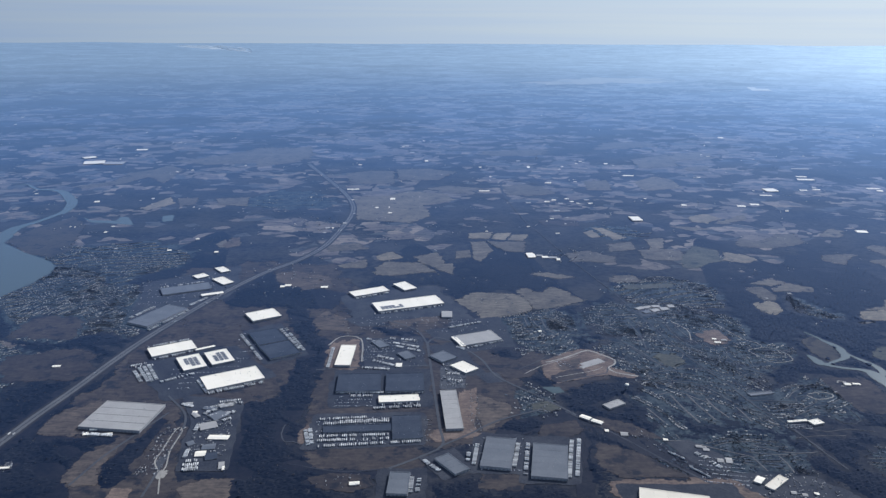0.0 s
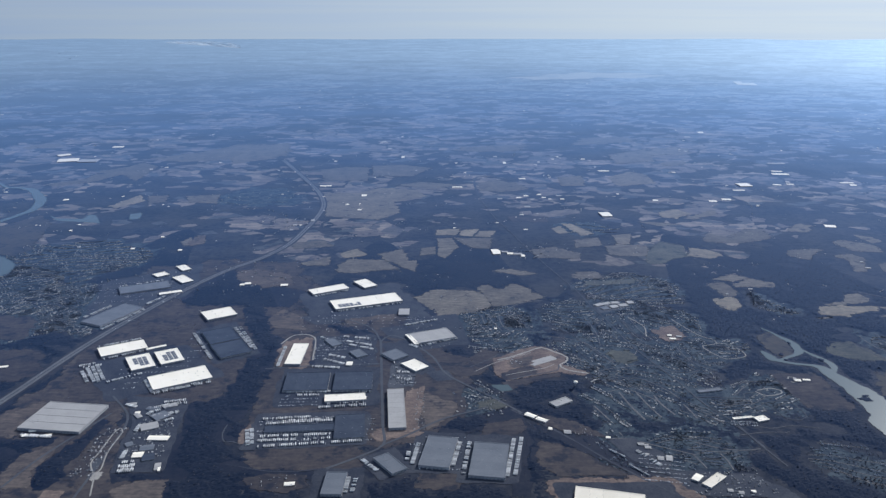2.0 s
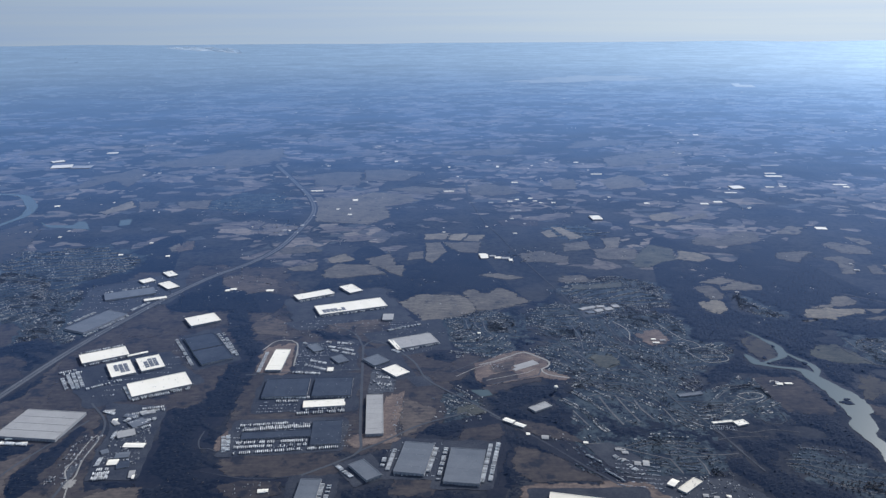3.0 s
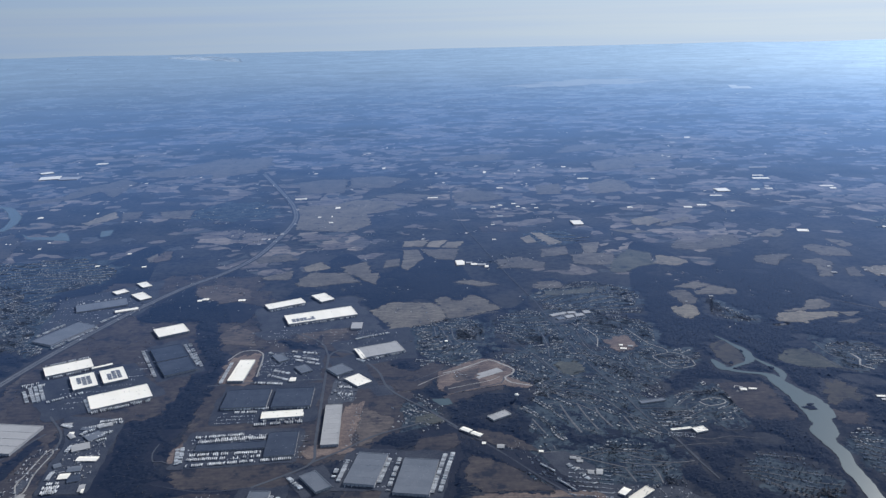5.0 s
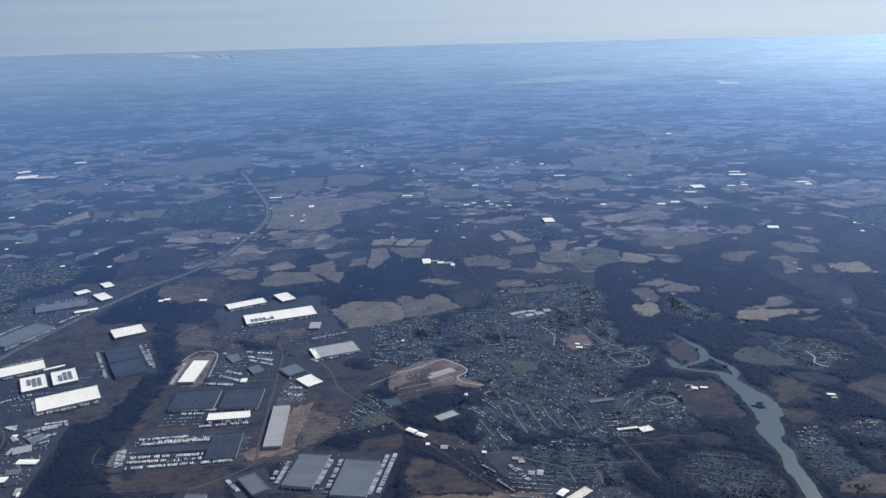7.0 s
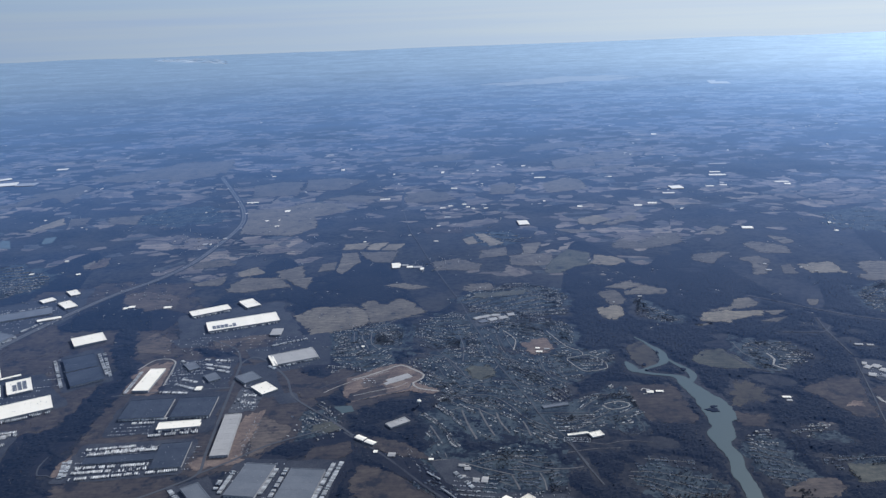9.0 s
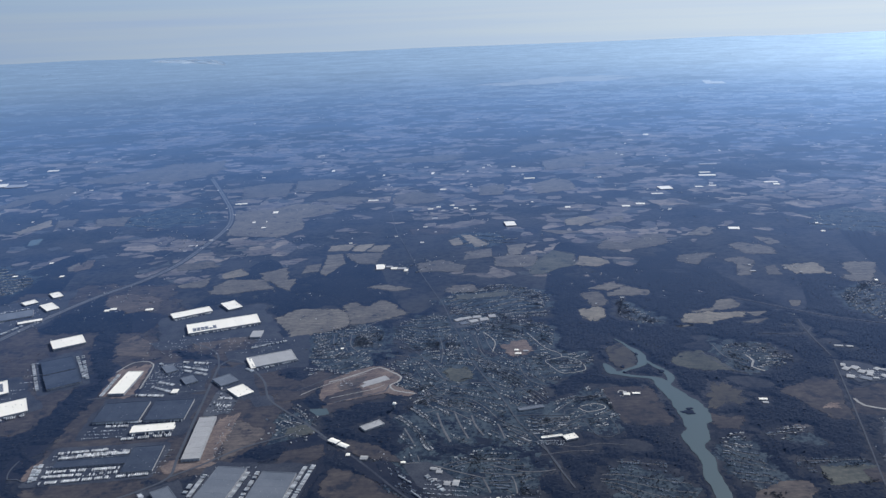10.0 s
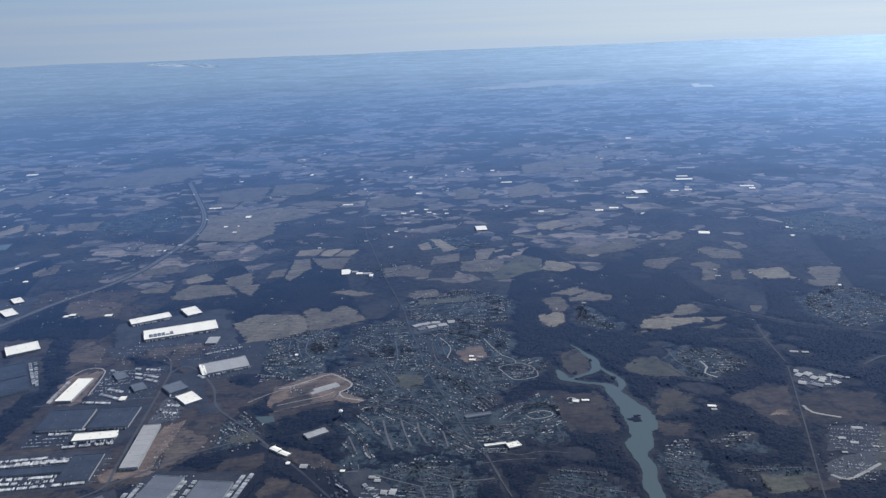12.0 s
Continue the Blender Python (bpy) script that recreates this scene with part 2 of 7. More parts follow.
def water_material():
    m = bpy.data.materials.new("river_water")
    m.use_nodes = True
    n, l = m.node_tree.nodes, m.node_tree.links
    b = n["Principled BSDF"]
    b.inputs["Base Color"].default_value = (0.058, 0.076, 0.070, 1)
    b.inputs["Roughness"].default_value, b.inputs["IOR"].default_value = 0.24, 1.33
    geo, t, bp = n.new("ShaderNodeNewGeometry"), n.new("ShaderNodeTexNoise"), n.new("ShaderNodeBump")
    t.inputs["Scale"].default_value, t.inputs["Detail"].default_value = 0.9, 4
    bp.inputs["Strength"].default_value, bp.inputs["Distance"].default_value = 0.06, 0.05
    l.new(geo.outputs["Position"], t.inputs["Vector"])
    l.new(t.outputs["Fac"], bp.inputs["Height"])
    l.new(bp.outputs[0], b.inputs["Normal"])
    # the water takes the painted haze too, slightly weaker
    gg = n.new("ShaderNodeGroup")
    gg.node_tree = HAZE_GLOSS
    gg.inputs["Haze"].default_value = 0.9
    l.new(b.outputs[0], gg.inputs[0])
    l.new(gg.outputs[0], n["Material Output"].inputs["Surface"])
    return m


M = {
    "ground": ground_material(),
    "water": water_material(),
    "tan": material("dry_stubble", (0.072, 0.063, 0.048), (0.132, 0.114, 0.086), 16, 2.2, vary=0.2, contrast=0.55, scrub=0.1, fray=True, furrow=0.28),
    "umber": material("rough_brown_pasture", (0.060, 0.0475, 0.0355), (0.110, 0.087, 0.064), 14, 2.0, vary=0.12, contrast=0.6, scrub=0.15, fray=True, furrow=0.3),
    "pale": material("pale_stubble", (0.125, 0.108, 0.078), (0.20, 0.172, 0.125), 16, 2.2, vary=0.12, contrast=0.65, scrub=0.08, fray=True, furrow=0.22),
    "brown": material("brown_grass", (0.027, 0.0218, 0.0168), (0.068, 0.0535, 0.0385), 14, 2.6, vary=0.12, contrast=0.45, scrub=0.38, fray=True, furrow=0.25),
    "earth": material("bare_earth", (0.088, 0.064, 0.047), (0.172, 0.127, 0.094), 10, 0.9, vary=0.1, contrast=0.65, scrub=0.08, fray=True, furrow=0.25),
    "green": material("winter_pasture", (0.048, 0.048, 0.033), (0.085, 0.080, 0.055), 18, 1.5, vary=0.12, contrast=0.65, scrub=0.08, fray=True, furrow=0.25),
    "marsh": material("reed_marsh", (0.0408, 0.0357, 0.0255), (0.0638, 0.0527, 0.034), 30, 3, vary=0.1, contrast=0.65, scrub=0.3, fray=True),
    # one near-black tone for swamp, plain wood belts and a basin
    "dark_floor": material("dark_swamp_and_wood_floor", (0.0045, 0.0042, 0.0044), (0.018, 0.0158, 0.0148), 12, 2.2, rough=0.7, contrast=0.6, fray=True),
    "asphalt": material("asphalt", (0.024, 0.0242, 0.0255), (0.052, 0.051, 0.050), 9, 0.7, rough=0.85, vary=0.15, contrast=0.65),
    "highway": material("worn_concrete_road", (0.078, 0.077, 0.075), (0.125, 0.121, 0.116), 12, 0.8, rough=0.85),
    "street": material("suburban_street", (0.048, 0.048, 0.048), (0.080, 0.079, 0.077), 9, 0.8, rough=0.9),
    "gravel": material("pale_gravel", (0.21, 0.195, 0.172), (0.36, 0.335, 0.295), 6, 0.6),
    "sand": material("pale_quarry_floor", (0.40, 0.36, 0.29), (0.58, 0.52, 0.43), 60, 9, contrast=0.6, furrow=0.3),
    "white": material("white_membrane_roof", (0.83, 0.76, 0.62), (0.89, 0.82, 0.70), 6, 0.6, rough=0.6, vary=0.03),
    "grey": material("grey_metal_roof", (0.105, 0.112, 0.12), (0.145, 0.15, 0.158), 7, 0.5, rough=0.6, vary=0.05),
    "dark": material("dark_gravel_roof", (0.03, 0.034, 0.041), (0.056, 0.061, 0.07), 8, 0.7, rough=0.8, vary=0.08),
    "cream": material("cream_panel_roof", (0.68, 0.61, 0.49), (0.76, 0.69, 0.57), 7, 0.5, rough=0.6, vary=0.04),
    "light": material("light_grey_roof", (0.29, 0.275, 0.255), (0.36, 0.345, 0.32), 6, 0.5, rough=0.6, vary=0.06),
    "wall": material("precast_wall", (0.22, 0.22, 0.22), (0.31, 0.30, 0.29), 4, 0.3, rough=0.85, vary=0.1),
    "door": material("painted_steel_door", (0.10, 0.11, 0.13), (0.14, 0.15, 0.17), 2, 0.2, rough=0.5),
    "solar": material("solar_glass", (0.07, 0.072, 0.078), (0.12, 0.118, 0.115), 2, 0.3, rough=0.35, spec=0.5),
    "unit": material("galvanised_unit", (0.21, 0.216, 0.222), (0.288, 0.288, 0.288), 1, 0.2, rough=0.5, vary=0.1),
    "trailer": material("white_trailer_skin", (0.40, 0.395, 0.385), (0.60, 0.59, 0.57), 3, 0.3, rough=0.5, vary=0.45, island=0.4),
    "tyre": material("black_rubber", (0.02, 0.02, 0.021), (0.03, 0.03, 0.03), 1, 0.1),
    "siding": material("house_siding", (0.33, 0.32, 0.30), (0.48, 0.465, 0.44), 3, 0.3, vary=0.35, island=0.55),
    "shingle": material("asphalt_shingle", (0.042, 0.047, 0.055), (0.085, 0.092, 0.10), 3, 0.25, vary=0.7, island=0.95),
    "bare": material("bare_twigs", (0.075, 0.065, 0.056), (0.125, 0.11, 0.095), 22, 1.0, island=0.35),
    "copse": material("dark_winter_twigs", (0.036, 0.037, 0.037), (0.070, 0.069, 0.065), 22, 1.0, island=0.45),
    # near-black, far below twig colour, to offset the painted haze over woods
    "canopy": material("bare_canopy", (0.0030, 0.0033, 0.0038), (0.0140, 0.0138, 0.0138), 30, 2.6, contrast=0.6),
    "clutter": material("mixed_yard_goods", (0.15, 0.15, 0.15), (0.27, 0.265, 0.26), 3, 0.5, rough=0.6, island=0.9),
    "lawn": material("winter_lawn", (0.010, 0.0142, 0.0158), (0.054, 0.0645, 0.065), 7, 1.6, contrast=0.80, scrub=0.3, fray=True),
    "verge": material("rough_verge", (0.0187, 0.0166, 0.013), (0.036, 0.031, 0.023), 8, 0.8),
    "lane": material("driveways_and_lanes", (0.080, 0.076, 0.072), (0.150, 0.140, 0.128), 5, 0.9, contrast=0.6),
    "bark": material("grey_bark", (0.06, 0.05, 0.045), (0.09, 0.08, 0.07), 1, 0.15),
    "car": material("car_paint", (0.25, 0.25, 0.26), (0.45, 0.45, 0.45), 3, 0.6, rough=0.35, island=0.9),
}


# ---- building helpers ----
RNG = np.random.default_rng(7)
# 1.5 m cells of the plan that are taken: 1 open ground, 2 street or built, 3 suburb
CELL, X0, Y0, NX, NY = 1.5, -420.0, 120.0, 800, 620
TAKEN = np.zeros((NX, NY), np.int8)


def mark(x, y, value, radius=0.0):
    i0, i1 = int((x - radius - X0) / CELL), int((x + radius - X0) / CELL)
    j0, j1 = int((y - radius - Y0) / CELL), int((y + radius - Y0) / CELL)
    if i1 >= 0 and j1 >= 0 and i0 < NX and j0 < NY:
        part_of = TAKEN[max(i0, 0):i1 + 1, max(j0, 0):j1 + 1]
        if value == 3:
            part_of[part_of == 0] = 3
        else:
            np.maximum(part_of, value, out=part_of)


def taken(x, y):
    i, j = int((x - X0) / CELL), int((y - Y0) / CELL)
    return int(TAKEN[i, j]) if 0 <= i < NX and 0 <= j < NY else 0


def clear_for_woods(x, y):
    """Gives open ground back to the woods."""
    i, j = int((x - X0) / CELL), int((y - Y0) / CELL)
    near = TAKEN[max(i - 1, 0):i + 2, max(j - 1, 0):j + 2]
    near[near == 1] = 0


def mark_quad(x, y, w, d, turn, value, grow=0.0):
    c, s = math.cos(turn), math.sin(turn)
    nu, nv = max(1, int((w + 2 * grow) / 1.2)), max(1, int((d + 2 * grow) / 1.2))
    for i in range(nu + 1):
        for j in range(nv + 1):
            u, v = (i / nu - 0.5) * (w + 2 * grow), (j / nv - 0.5) * (d + 2 * grow)
            mark(x + u * c - v * s, y + u * s + v * c, value)


def mesh_of(name, verts, faces, mat):
    me = bpy.data.meshes.new(name)
    me.from_pydata([tuple(v) for v in verts], [], faces)
    me.materials.append(mat)
    me.update()
    return me


def part(name, me, parent, label="", m=None):
    ob = new(name, me)
    ob.parent = parent
    if m is not None:
        ob.matrix_basis = m
    if label:
        ob["label"] = label
    return ob


def boxes(specs):
    """Verts and faces of upright boxes (x, y, z, sx, sy, sz), standing on z."""
    verts, faces = [], []
    for x, y, z, sx, sy, sz in specs:
        k = len(verts)
        for dz in (0, sz):
            verts += [(x - sx / 2, y - sy / 2, z + dz), (x + sx / 2, y - sy / 2, z + dz), (x + sx / 2, y + sy / 2, z + dz), (x - sx / 2, y + sy / 2, z + dz)]
        faces += [(k, k + 3, k + 2, k + 1), (k + 4, k + 5, k + 6, k + 7)]
        faces += [(k + a, k + (a + 1) % 4, k + 4 + (a + 1) % 4, k + 4 + a) for a in range(4)]
    return verts, faces


def empty(name, x, y, turn=0.0, z=0.0):
    ob = new(name)
    ob.empty_display_size = 0.5
    ob.matrix_basis = Matrix.Translation((x, y, z)) @ Matrix.Rotation(turn, 4, "Z")
    return ob


# what is gathered while the place is laid out, and joined at the end
CARS, MORE_TRAILERS, CLUTTER, HEDGES = [], [], [], []


# ---- the land ----
def lay_ground():
    """One sheet to the horizon, finer towards the near country, with low swells far out."""
    ys = np.concatenate([np.linspace(-900, 60, 9), np.linspace(120, 900, 40), np.geomspace(930, 4960, 60)])
    xs = np.concatenate([-np.geomspace(4600, 420, 34), np.linspace(-380, 760, 50), np.geomspace(800, 4800, 34)])
    verts = []
    for y in ys:
        for x in xs:
            r = math.hypot(x - 90, y)
            k = min(1.0, max(0.0, (r - 2800) / 1500))
            z = k * 6 * noise.noise(Vector((x / 700, y / 700, 3.1))) - 2 * k
            if y > 4300:
                z += 7 * min(1, (y - 4300) / 500) * (0.35 + 0.65 * noise.noise(Vector((x / 420, 1.7, 0.2))) + 0.6 * max(0, min(1, (x + 200) / 1600)))
            verts.append((x, y, z))
    w = len(xs)
    faces = [(j * w + i, j * w + i + 1, (j + 1) * w + i + 1, (j + 1) * w + i) for j in range(len(ys) - 1) for i in range(w - 1)]
    me = mesh_of("ground", verts, faces, M["ground"])
    me.polygons.foreach_set("use_smooth", [True] * len(faces))
    return tagged(new("ground", me), "winter woodland and farmland reaching the hazy horizon", "ground", kind="structure")


LAYER, LAWNS = [0.022], [0.004]
FIELD_WORDS = {"umber": ("rough brown pasture beside bare woods", "pasture"), "tan": ("tan stubble field between bare winter woods", "field"), "pale": ("pale dry stubble field at the edge of woods", "field"),
               "brown": ("brown winter grass on open ground", "grassland"), "earth": ("bare graded earth on an open work site", "bare earth"),
               "green": ("dull green winter pasture beside bare woods", "pasture"), "marsh": ("olive-brown reed marsh and rough ground near water", "marsh"),
               "water": ("small grey pond among bare woods", "pond"), "dark_floor": ("dark floor under swamp and belts of bare wood", "swamp"), "asphalt": ("dark asphalt yard around warehouses", "yard"),
               "lawn": ("winter lawns and gardens between suburban houses", "lawn"), "gravel": ("pale gravel yard with worn tracks", "yard"), "sand": ("pale bare floor of a far quarry", "quarry"), "street": ("worn pale concrete yard", "yard")}


def field(x, y, w, d, turn, shear, tone, rag=0.10, name="field"):
    """An open patch with an uneven edge: centre, width, depth, turn and shear in degrees."""
    a, sh = radians(turn), math.tan(radians(shear))
    rng = np.random.default_rng(int(abs(x * 13 + y * 7)) + 5)
    n, z = 96, LAYER[0]
    power = 24 if tone in ("asphalt", "street") else (2.4 if tone == "lawn" else (7 if y < 400 else 4.5))
    if y > 400 and tone in ("tan", "pale", "brown"):
        rag *= 1.7
    LAYER[0] += 0.0005
    if tone == "lawn":
        LAWNS[0] += 0.0004
        z = LAWNS[0]
    ph = rng.uniform(0, 6.28, 6)
    pts = []
    for i in range(n):
        t = 2 * math.pi * i / n
        c, s = math.cos(t), math.sin(t)
        k = (abs(c) ** power + abs(s) ** power) ** (-1 / power)
        k *= 1 + rag * (0.5 * math.sin(2 * t + ph[0]) + 0.6 * math.sin(3 * t + ph[1]) + 0.5 * math.sin(7 * t + ph[2]) + 0.35 * math.sin(11 * t + ph[3]) + 0.3 * math.sin(23 * t + ph[4])) - rag * 0.3 * rng.random()
        u, v = c * k * w / 2, s * k * d / 2
        u += sh * v
        pts.append((x + u * math.cos(a) - v * math.sin(a), y + u * math.sin(a) + v * math.cos(a), z))
        for q in np.linspace(0, 1, max(2, int(max(w, d) / 3))):
            mark(x + (pts[-1][0] - x) * q, y + (pts[-1][1] - y) * q, 2 if tone in ("asphalt", "gravel", "street", "water", "sand") else (0 if tone == "lawn" else 1), 0.8)
    if tone in ("tan", "pale", "green") and y < 420:
        for i in range(n):
            if math.sin(i * 0.21 + ph[5]) + 0.5 * math.sin(i * 0.5 + ph[2]) > 0.1:
                for q in rng.random(1 + int(max(w, d) / 14)):
                    bx, by, _ = np.array(pts[i]) * (1 - q) + np.array(pts[(i + 1) % n]) * q
                    HEDGES.append((bx + rng.normal(0, 0.4), by + rng.normal(0, 0.4)))
    reach = 0.0 if tone in ("asphalt", "street", "gravel", "water", "sand") else min(0.30 * min(w, d), 3.2 if y < 400 else 7.0)
    if reach:
        far = [max(0.1, math.hypot(px - x, py - y)) for px, py, _ in pts]
        rings = [[(x + (px - x) * k, y + (py - y) * k, z) for (px, py, _), r in zip(pts, far) for k in [max(0.25, 1 + step * reach / r)]] for step in (0.45, -0.55, -1.2)]
        me = mesh_of(name, sum(rings, []), [(a * n + i, a * n + (i + 1) % n, (a + 1) * n + (i + 1) % n, (a + 1) * n + i) for a in (0, 1) for i in range(n)] + [tuple(range(2 * n, 3 * n))], M[tone])
        me.attributes.new("rim", "FLOAT", "POINT").data.foreach_set("value", [0.0] * n + [0.7] * n + [1.2] * n)
    else:
        me = mesh_of(name, pts, [tuple(range(n))], M[tone])
    words, cat = FIELD_WORDS[tone]
    return tagged(new(name, me), words, cat, kind="structure")


def patch(corners, tone, name="field", wobble=0.5, reach=None, words=""):
    """An open patch by its corners, straight-sided with small unevenness, its rim breaking up into what lies beside it."""
    z = LAYER[0]
    LAYER[0] += 0.0005
    rng = np.random.default_rng(int(abs(corners[0][0] * 17 + corners[0][1] * 5)) + 9)
    c = np.array(corners, float)
    if sum(c[i - 1][0] * c[i][1] - c[i][0] * c[i - 1][1] for i in range(len(c))) < 0:
        c = c[::-1]
    size = c.max(0) - c.min(0)
    if reach is None:
        reach = 0.0 if tone in ("asphalt", "street", "gravel", "water", "sand") else min(0.16 * min(size), 2.2 if c[:, 1].mean() < 400 else 4.0)
    line = []
    for i in range(len(c)):
        a, b = c[i], c[(i + 1) % len(c)]
        n = max(2, int(np.linalg.norm(b - a) / 3))
        for q in np.arange(n) / n:
            line.append(a + (b - a) * q + rng.normal(0, wobble * 0.35, 2) * (1 if q else 0.3))
    line = np.array(line)
    nxt = np.roll(line, -1, 0)

    def depth(p):
        """Metres inside the outline; negative outside."""
        ab = nxt - line
        q = np.clip(((p - line) * ab).sum(1) / ((ab ** 2).sum(1) + 1e-9), 0, 1)
        near = np.sqrt((((line + ab * q[:, None]) - p) ** 2).sum(1)).min()
        cross = (line[:, 1] > p[1]) != (nxt[:, 1] > p[1])
        at = line[:, 0] + (p[1] - line[:, 1]) / np.where(cross, nxt[:, 1] - line[:, 1], 1) * (nxt[:, 0] - line[:, 0])
        return near if (cross & (at > p[0])).sum() % 2 else -near
    lo, hi = line.min(0), line.max(0)
    for x in np.arange(lo[0], hi[0], 1.4):
        for y in np.arange(lo[1], hi[1], 1.4):
            if depth(np.array((x, y))) > 0:
                if tone == "dark_floor":
                    clear_for_woods(x, y)
                else:
                    mark(x, y, 2 if tone in ("asphalt", "gravel", "street", "water", "sand") else 1, 0.3)
    if reach:
        # a fine mesh whose points know how far they lie inside
        cell = min(1.6 if c[:, 1].mean() < 420 else 2.6, 0.5 * reach)
        xs, ys = np.arange(lo[0] - reach, hi[0] + reach + cell, cell), np.arange(lo[1] - reach, hi[1] + reach + cell, cell)
        deep = np.array([[depth(np.array((x, y))) for y in ys] for x in xs])
        use = deep > -0.6 * reach
        quads = [(i, j) for i in range(len(xs) - 1) for j in range(len(ys) - 1) if use[i, j] or use[i + 1, j] or use[i, j + 1] or use[i + 1, j + 1]]
        ids, verts, rim, faces = {}, [], [], []
        for i, j in quads:
            face = []
            for k in ((i, j), (i + 1, j), (i + 1, j + 1), (i, j + 1)):
                if k not in ids:
                    ids[k] = len(verts)
                    verts.append((xs[k[0]], ys[k[1]], z))
                    rim.append(float(np.clip(0.32 + 0.7 * deep[k] / reach, -0.4, 1.2)))
                face.append(ids[k])
            faces.append(tuple(face))
        me = mesh_of(name, verts, faces, M[tone])
        me.attributes.new("rim", "FLOAT", "POINT").data.foreach_set("value", rim)
    else:
        me = mesh_of(name, [(x, y, z) for x, y in line], [tuple(range(len(line)))], M[tone])
    cat = FIELD_WORDS[tone][1]
    return tagged(new(name, me), words or FIELD_WORDS[tone][0], cat, kind="structure")


def smoke_plume():
    """A thin plume that rises from the far woods and drifts flat to one side."""
    m = bpy.data.materials.new("thin_smoke")
    m.use_nodes = True
    n, l = m.node_tree.nodes, m.node_tree.links
    n.remove(n["Principled BSDF"])
    b, output, geo = n.new("ShaderNodeBsdfTranslucent"), n["Material Output"], n.new("ShaderNodeNewGeometry")
    b.inputs["Color"].default_value = (0.80, 0.84, 0.88, 1)
    clear, ms = n.new("ShaderNodeBsdfTransparent"), n.new("ShaderNodeMixShader")
    l.new(ranged(n, l, noise_at(n, l, geo, 70, 5, 0.6, (0, 2)).outputs["Fac"], 0.36, 0.72, 0.0, 0.30), ms.inputs[0])
    l.new(clear.outputs[0], ms.inputs[1])
    l.new(b.outputs[0], ms.inputs[2])
    l.new(ms.outputs[0], output.inputs["Surface"])
    verts, rows, ring = [], 40, 14
    for i in range(rows):
        q = i / (rows - 1)
        cx, cz = -816 - 330 * q ** 1.3, 2 + 24 * q ** 0.5
        r = 3 + 15 * math.sin(math.pi * q ** 0.6) ** 0.7
        for j in range(ring):
            t = 2 * math.pi * j / ring
            k = r * (1 + 0.5 * noise.noise(Vector((q * 9, math.cos(t), math.sin(t) + 4))))
            verts.append((cx, 3684 + 2.2 * k * math.cos(t), cz + 0.5 * k * math.sin(t)))
    faces = [(i * ring + j, i * ring + (j + 1) % ring, (i + 1) * ring + (j + 1) % ring, (i + 1) * ring + j) for i in range(rows - 1) for j in range(ring)]
    me = mesh_of("smoke_plume", verts, faces, m)
    me.polygons.foreach_set("use_smooth", [True] * len(faces))
    return tagged(new("smoke_plume", me), "thin pale smoke drifting over far woods", "smoke", kind="stuff")


def smooth_path(points, step):
    """Catmull-Rom through points of any width of row."""
    p = np.array(points, float)
    p = np.vstack([2 * p[0] - p[1], p, 2 * p[-1] - p[-2]])
    out_rows = []
    for i in range(1, len(p) - 2):
        n = max(2, int(np.linalg.norm(p[i + 1][:2] - p[i][:2]) / step))
        for t in np.arange(n) / n:
            out_rows.append(0.5 * (2 * p[i] + (p[i + 1] - p[i - 1]) * t + (2 * p[i - 1] - 5 * p[i] + 4 * p[i + 1] - p[i + 2]) * t * t + (3 * p[i] - p[i - 1] - 3 * p[i + 1] + p[i + 2]) * t ** 3))
    out_rows.append(p[-2])
    return np.array(out_rows)


def ribbon(name, path, widths, z, mat, thick=0.0):
    d = np.gradient(path[:, :2], axis=0)
    d /= np.linalg.norm(d, axis=1)[:, None] + 1e-9
    side = np.stack([-d[:, 1], d[:, 0]], 1) * (np.asarray(widths) / 2)[:, None]
    a, b = path[:, :2] + side, path[:, :2] - side
    n = len(path)
    verts = [(x, y, z) for x, y in a] + [(x, y, z) for x, y in b]
    faces = [(i, n + i, n + i + 1, i + 1) for i in range(n - 1)]
    if thick:
        k = len(verts)
        verts += [(x, y, z - thick) for x, y in a] + [(x, y, z - thick) for x, y in b]
        faces += [(i, i + 1, k + i + 1, k + i) for i in range(n - 1)] + [(n + i + 1, n + i, k + n + i, k + n + i + 1) for i in range(n - 1)]
    return mesh_of(name, verts, faces, mat)


def road(points, width, mat="asphalt", name="road", words="narrow asphalt road between yards and woods", z=0.13, offset=0.0, traffic=0):
    path = smooth_path(points, 3.0)
    if offset:
        d = np.gradient(path[:, :2], axis=0)
        d /= np.linalg.norm(d, axis=1)[:, None] + 1e-9
        path[:, 0] -= d[:, 1] * offset
        path[:, 1] += d[:, 0] * offset
    for k in range(traffic):
        i = int((k + 0.5) * (len(path) - 2) / traffic)
        dx, dy = path[i + 1, :2] - path[i, :2]
        (MORE_TRAILERS if k % 3 == 0 else CARS).append((path[i, 0], path[i, 1], math.atan2(dy, dx) - 1.5708))
    for x, y in path[:, :2]:
        mark(x, y, 2, width / 2 + 0.5)
    LAYER[0] += 0.0002
    return tagged(new(name, ribbon(name, path, np.full(len(path), width), z + LAYER[0] * 0.1, M[mat], 0.04)), words, "road", kind="structure")


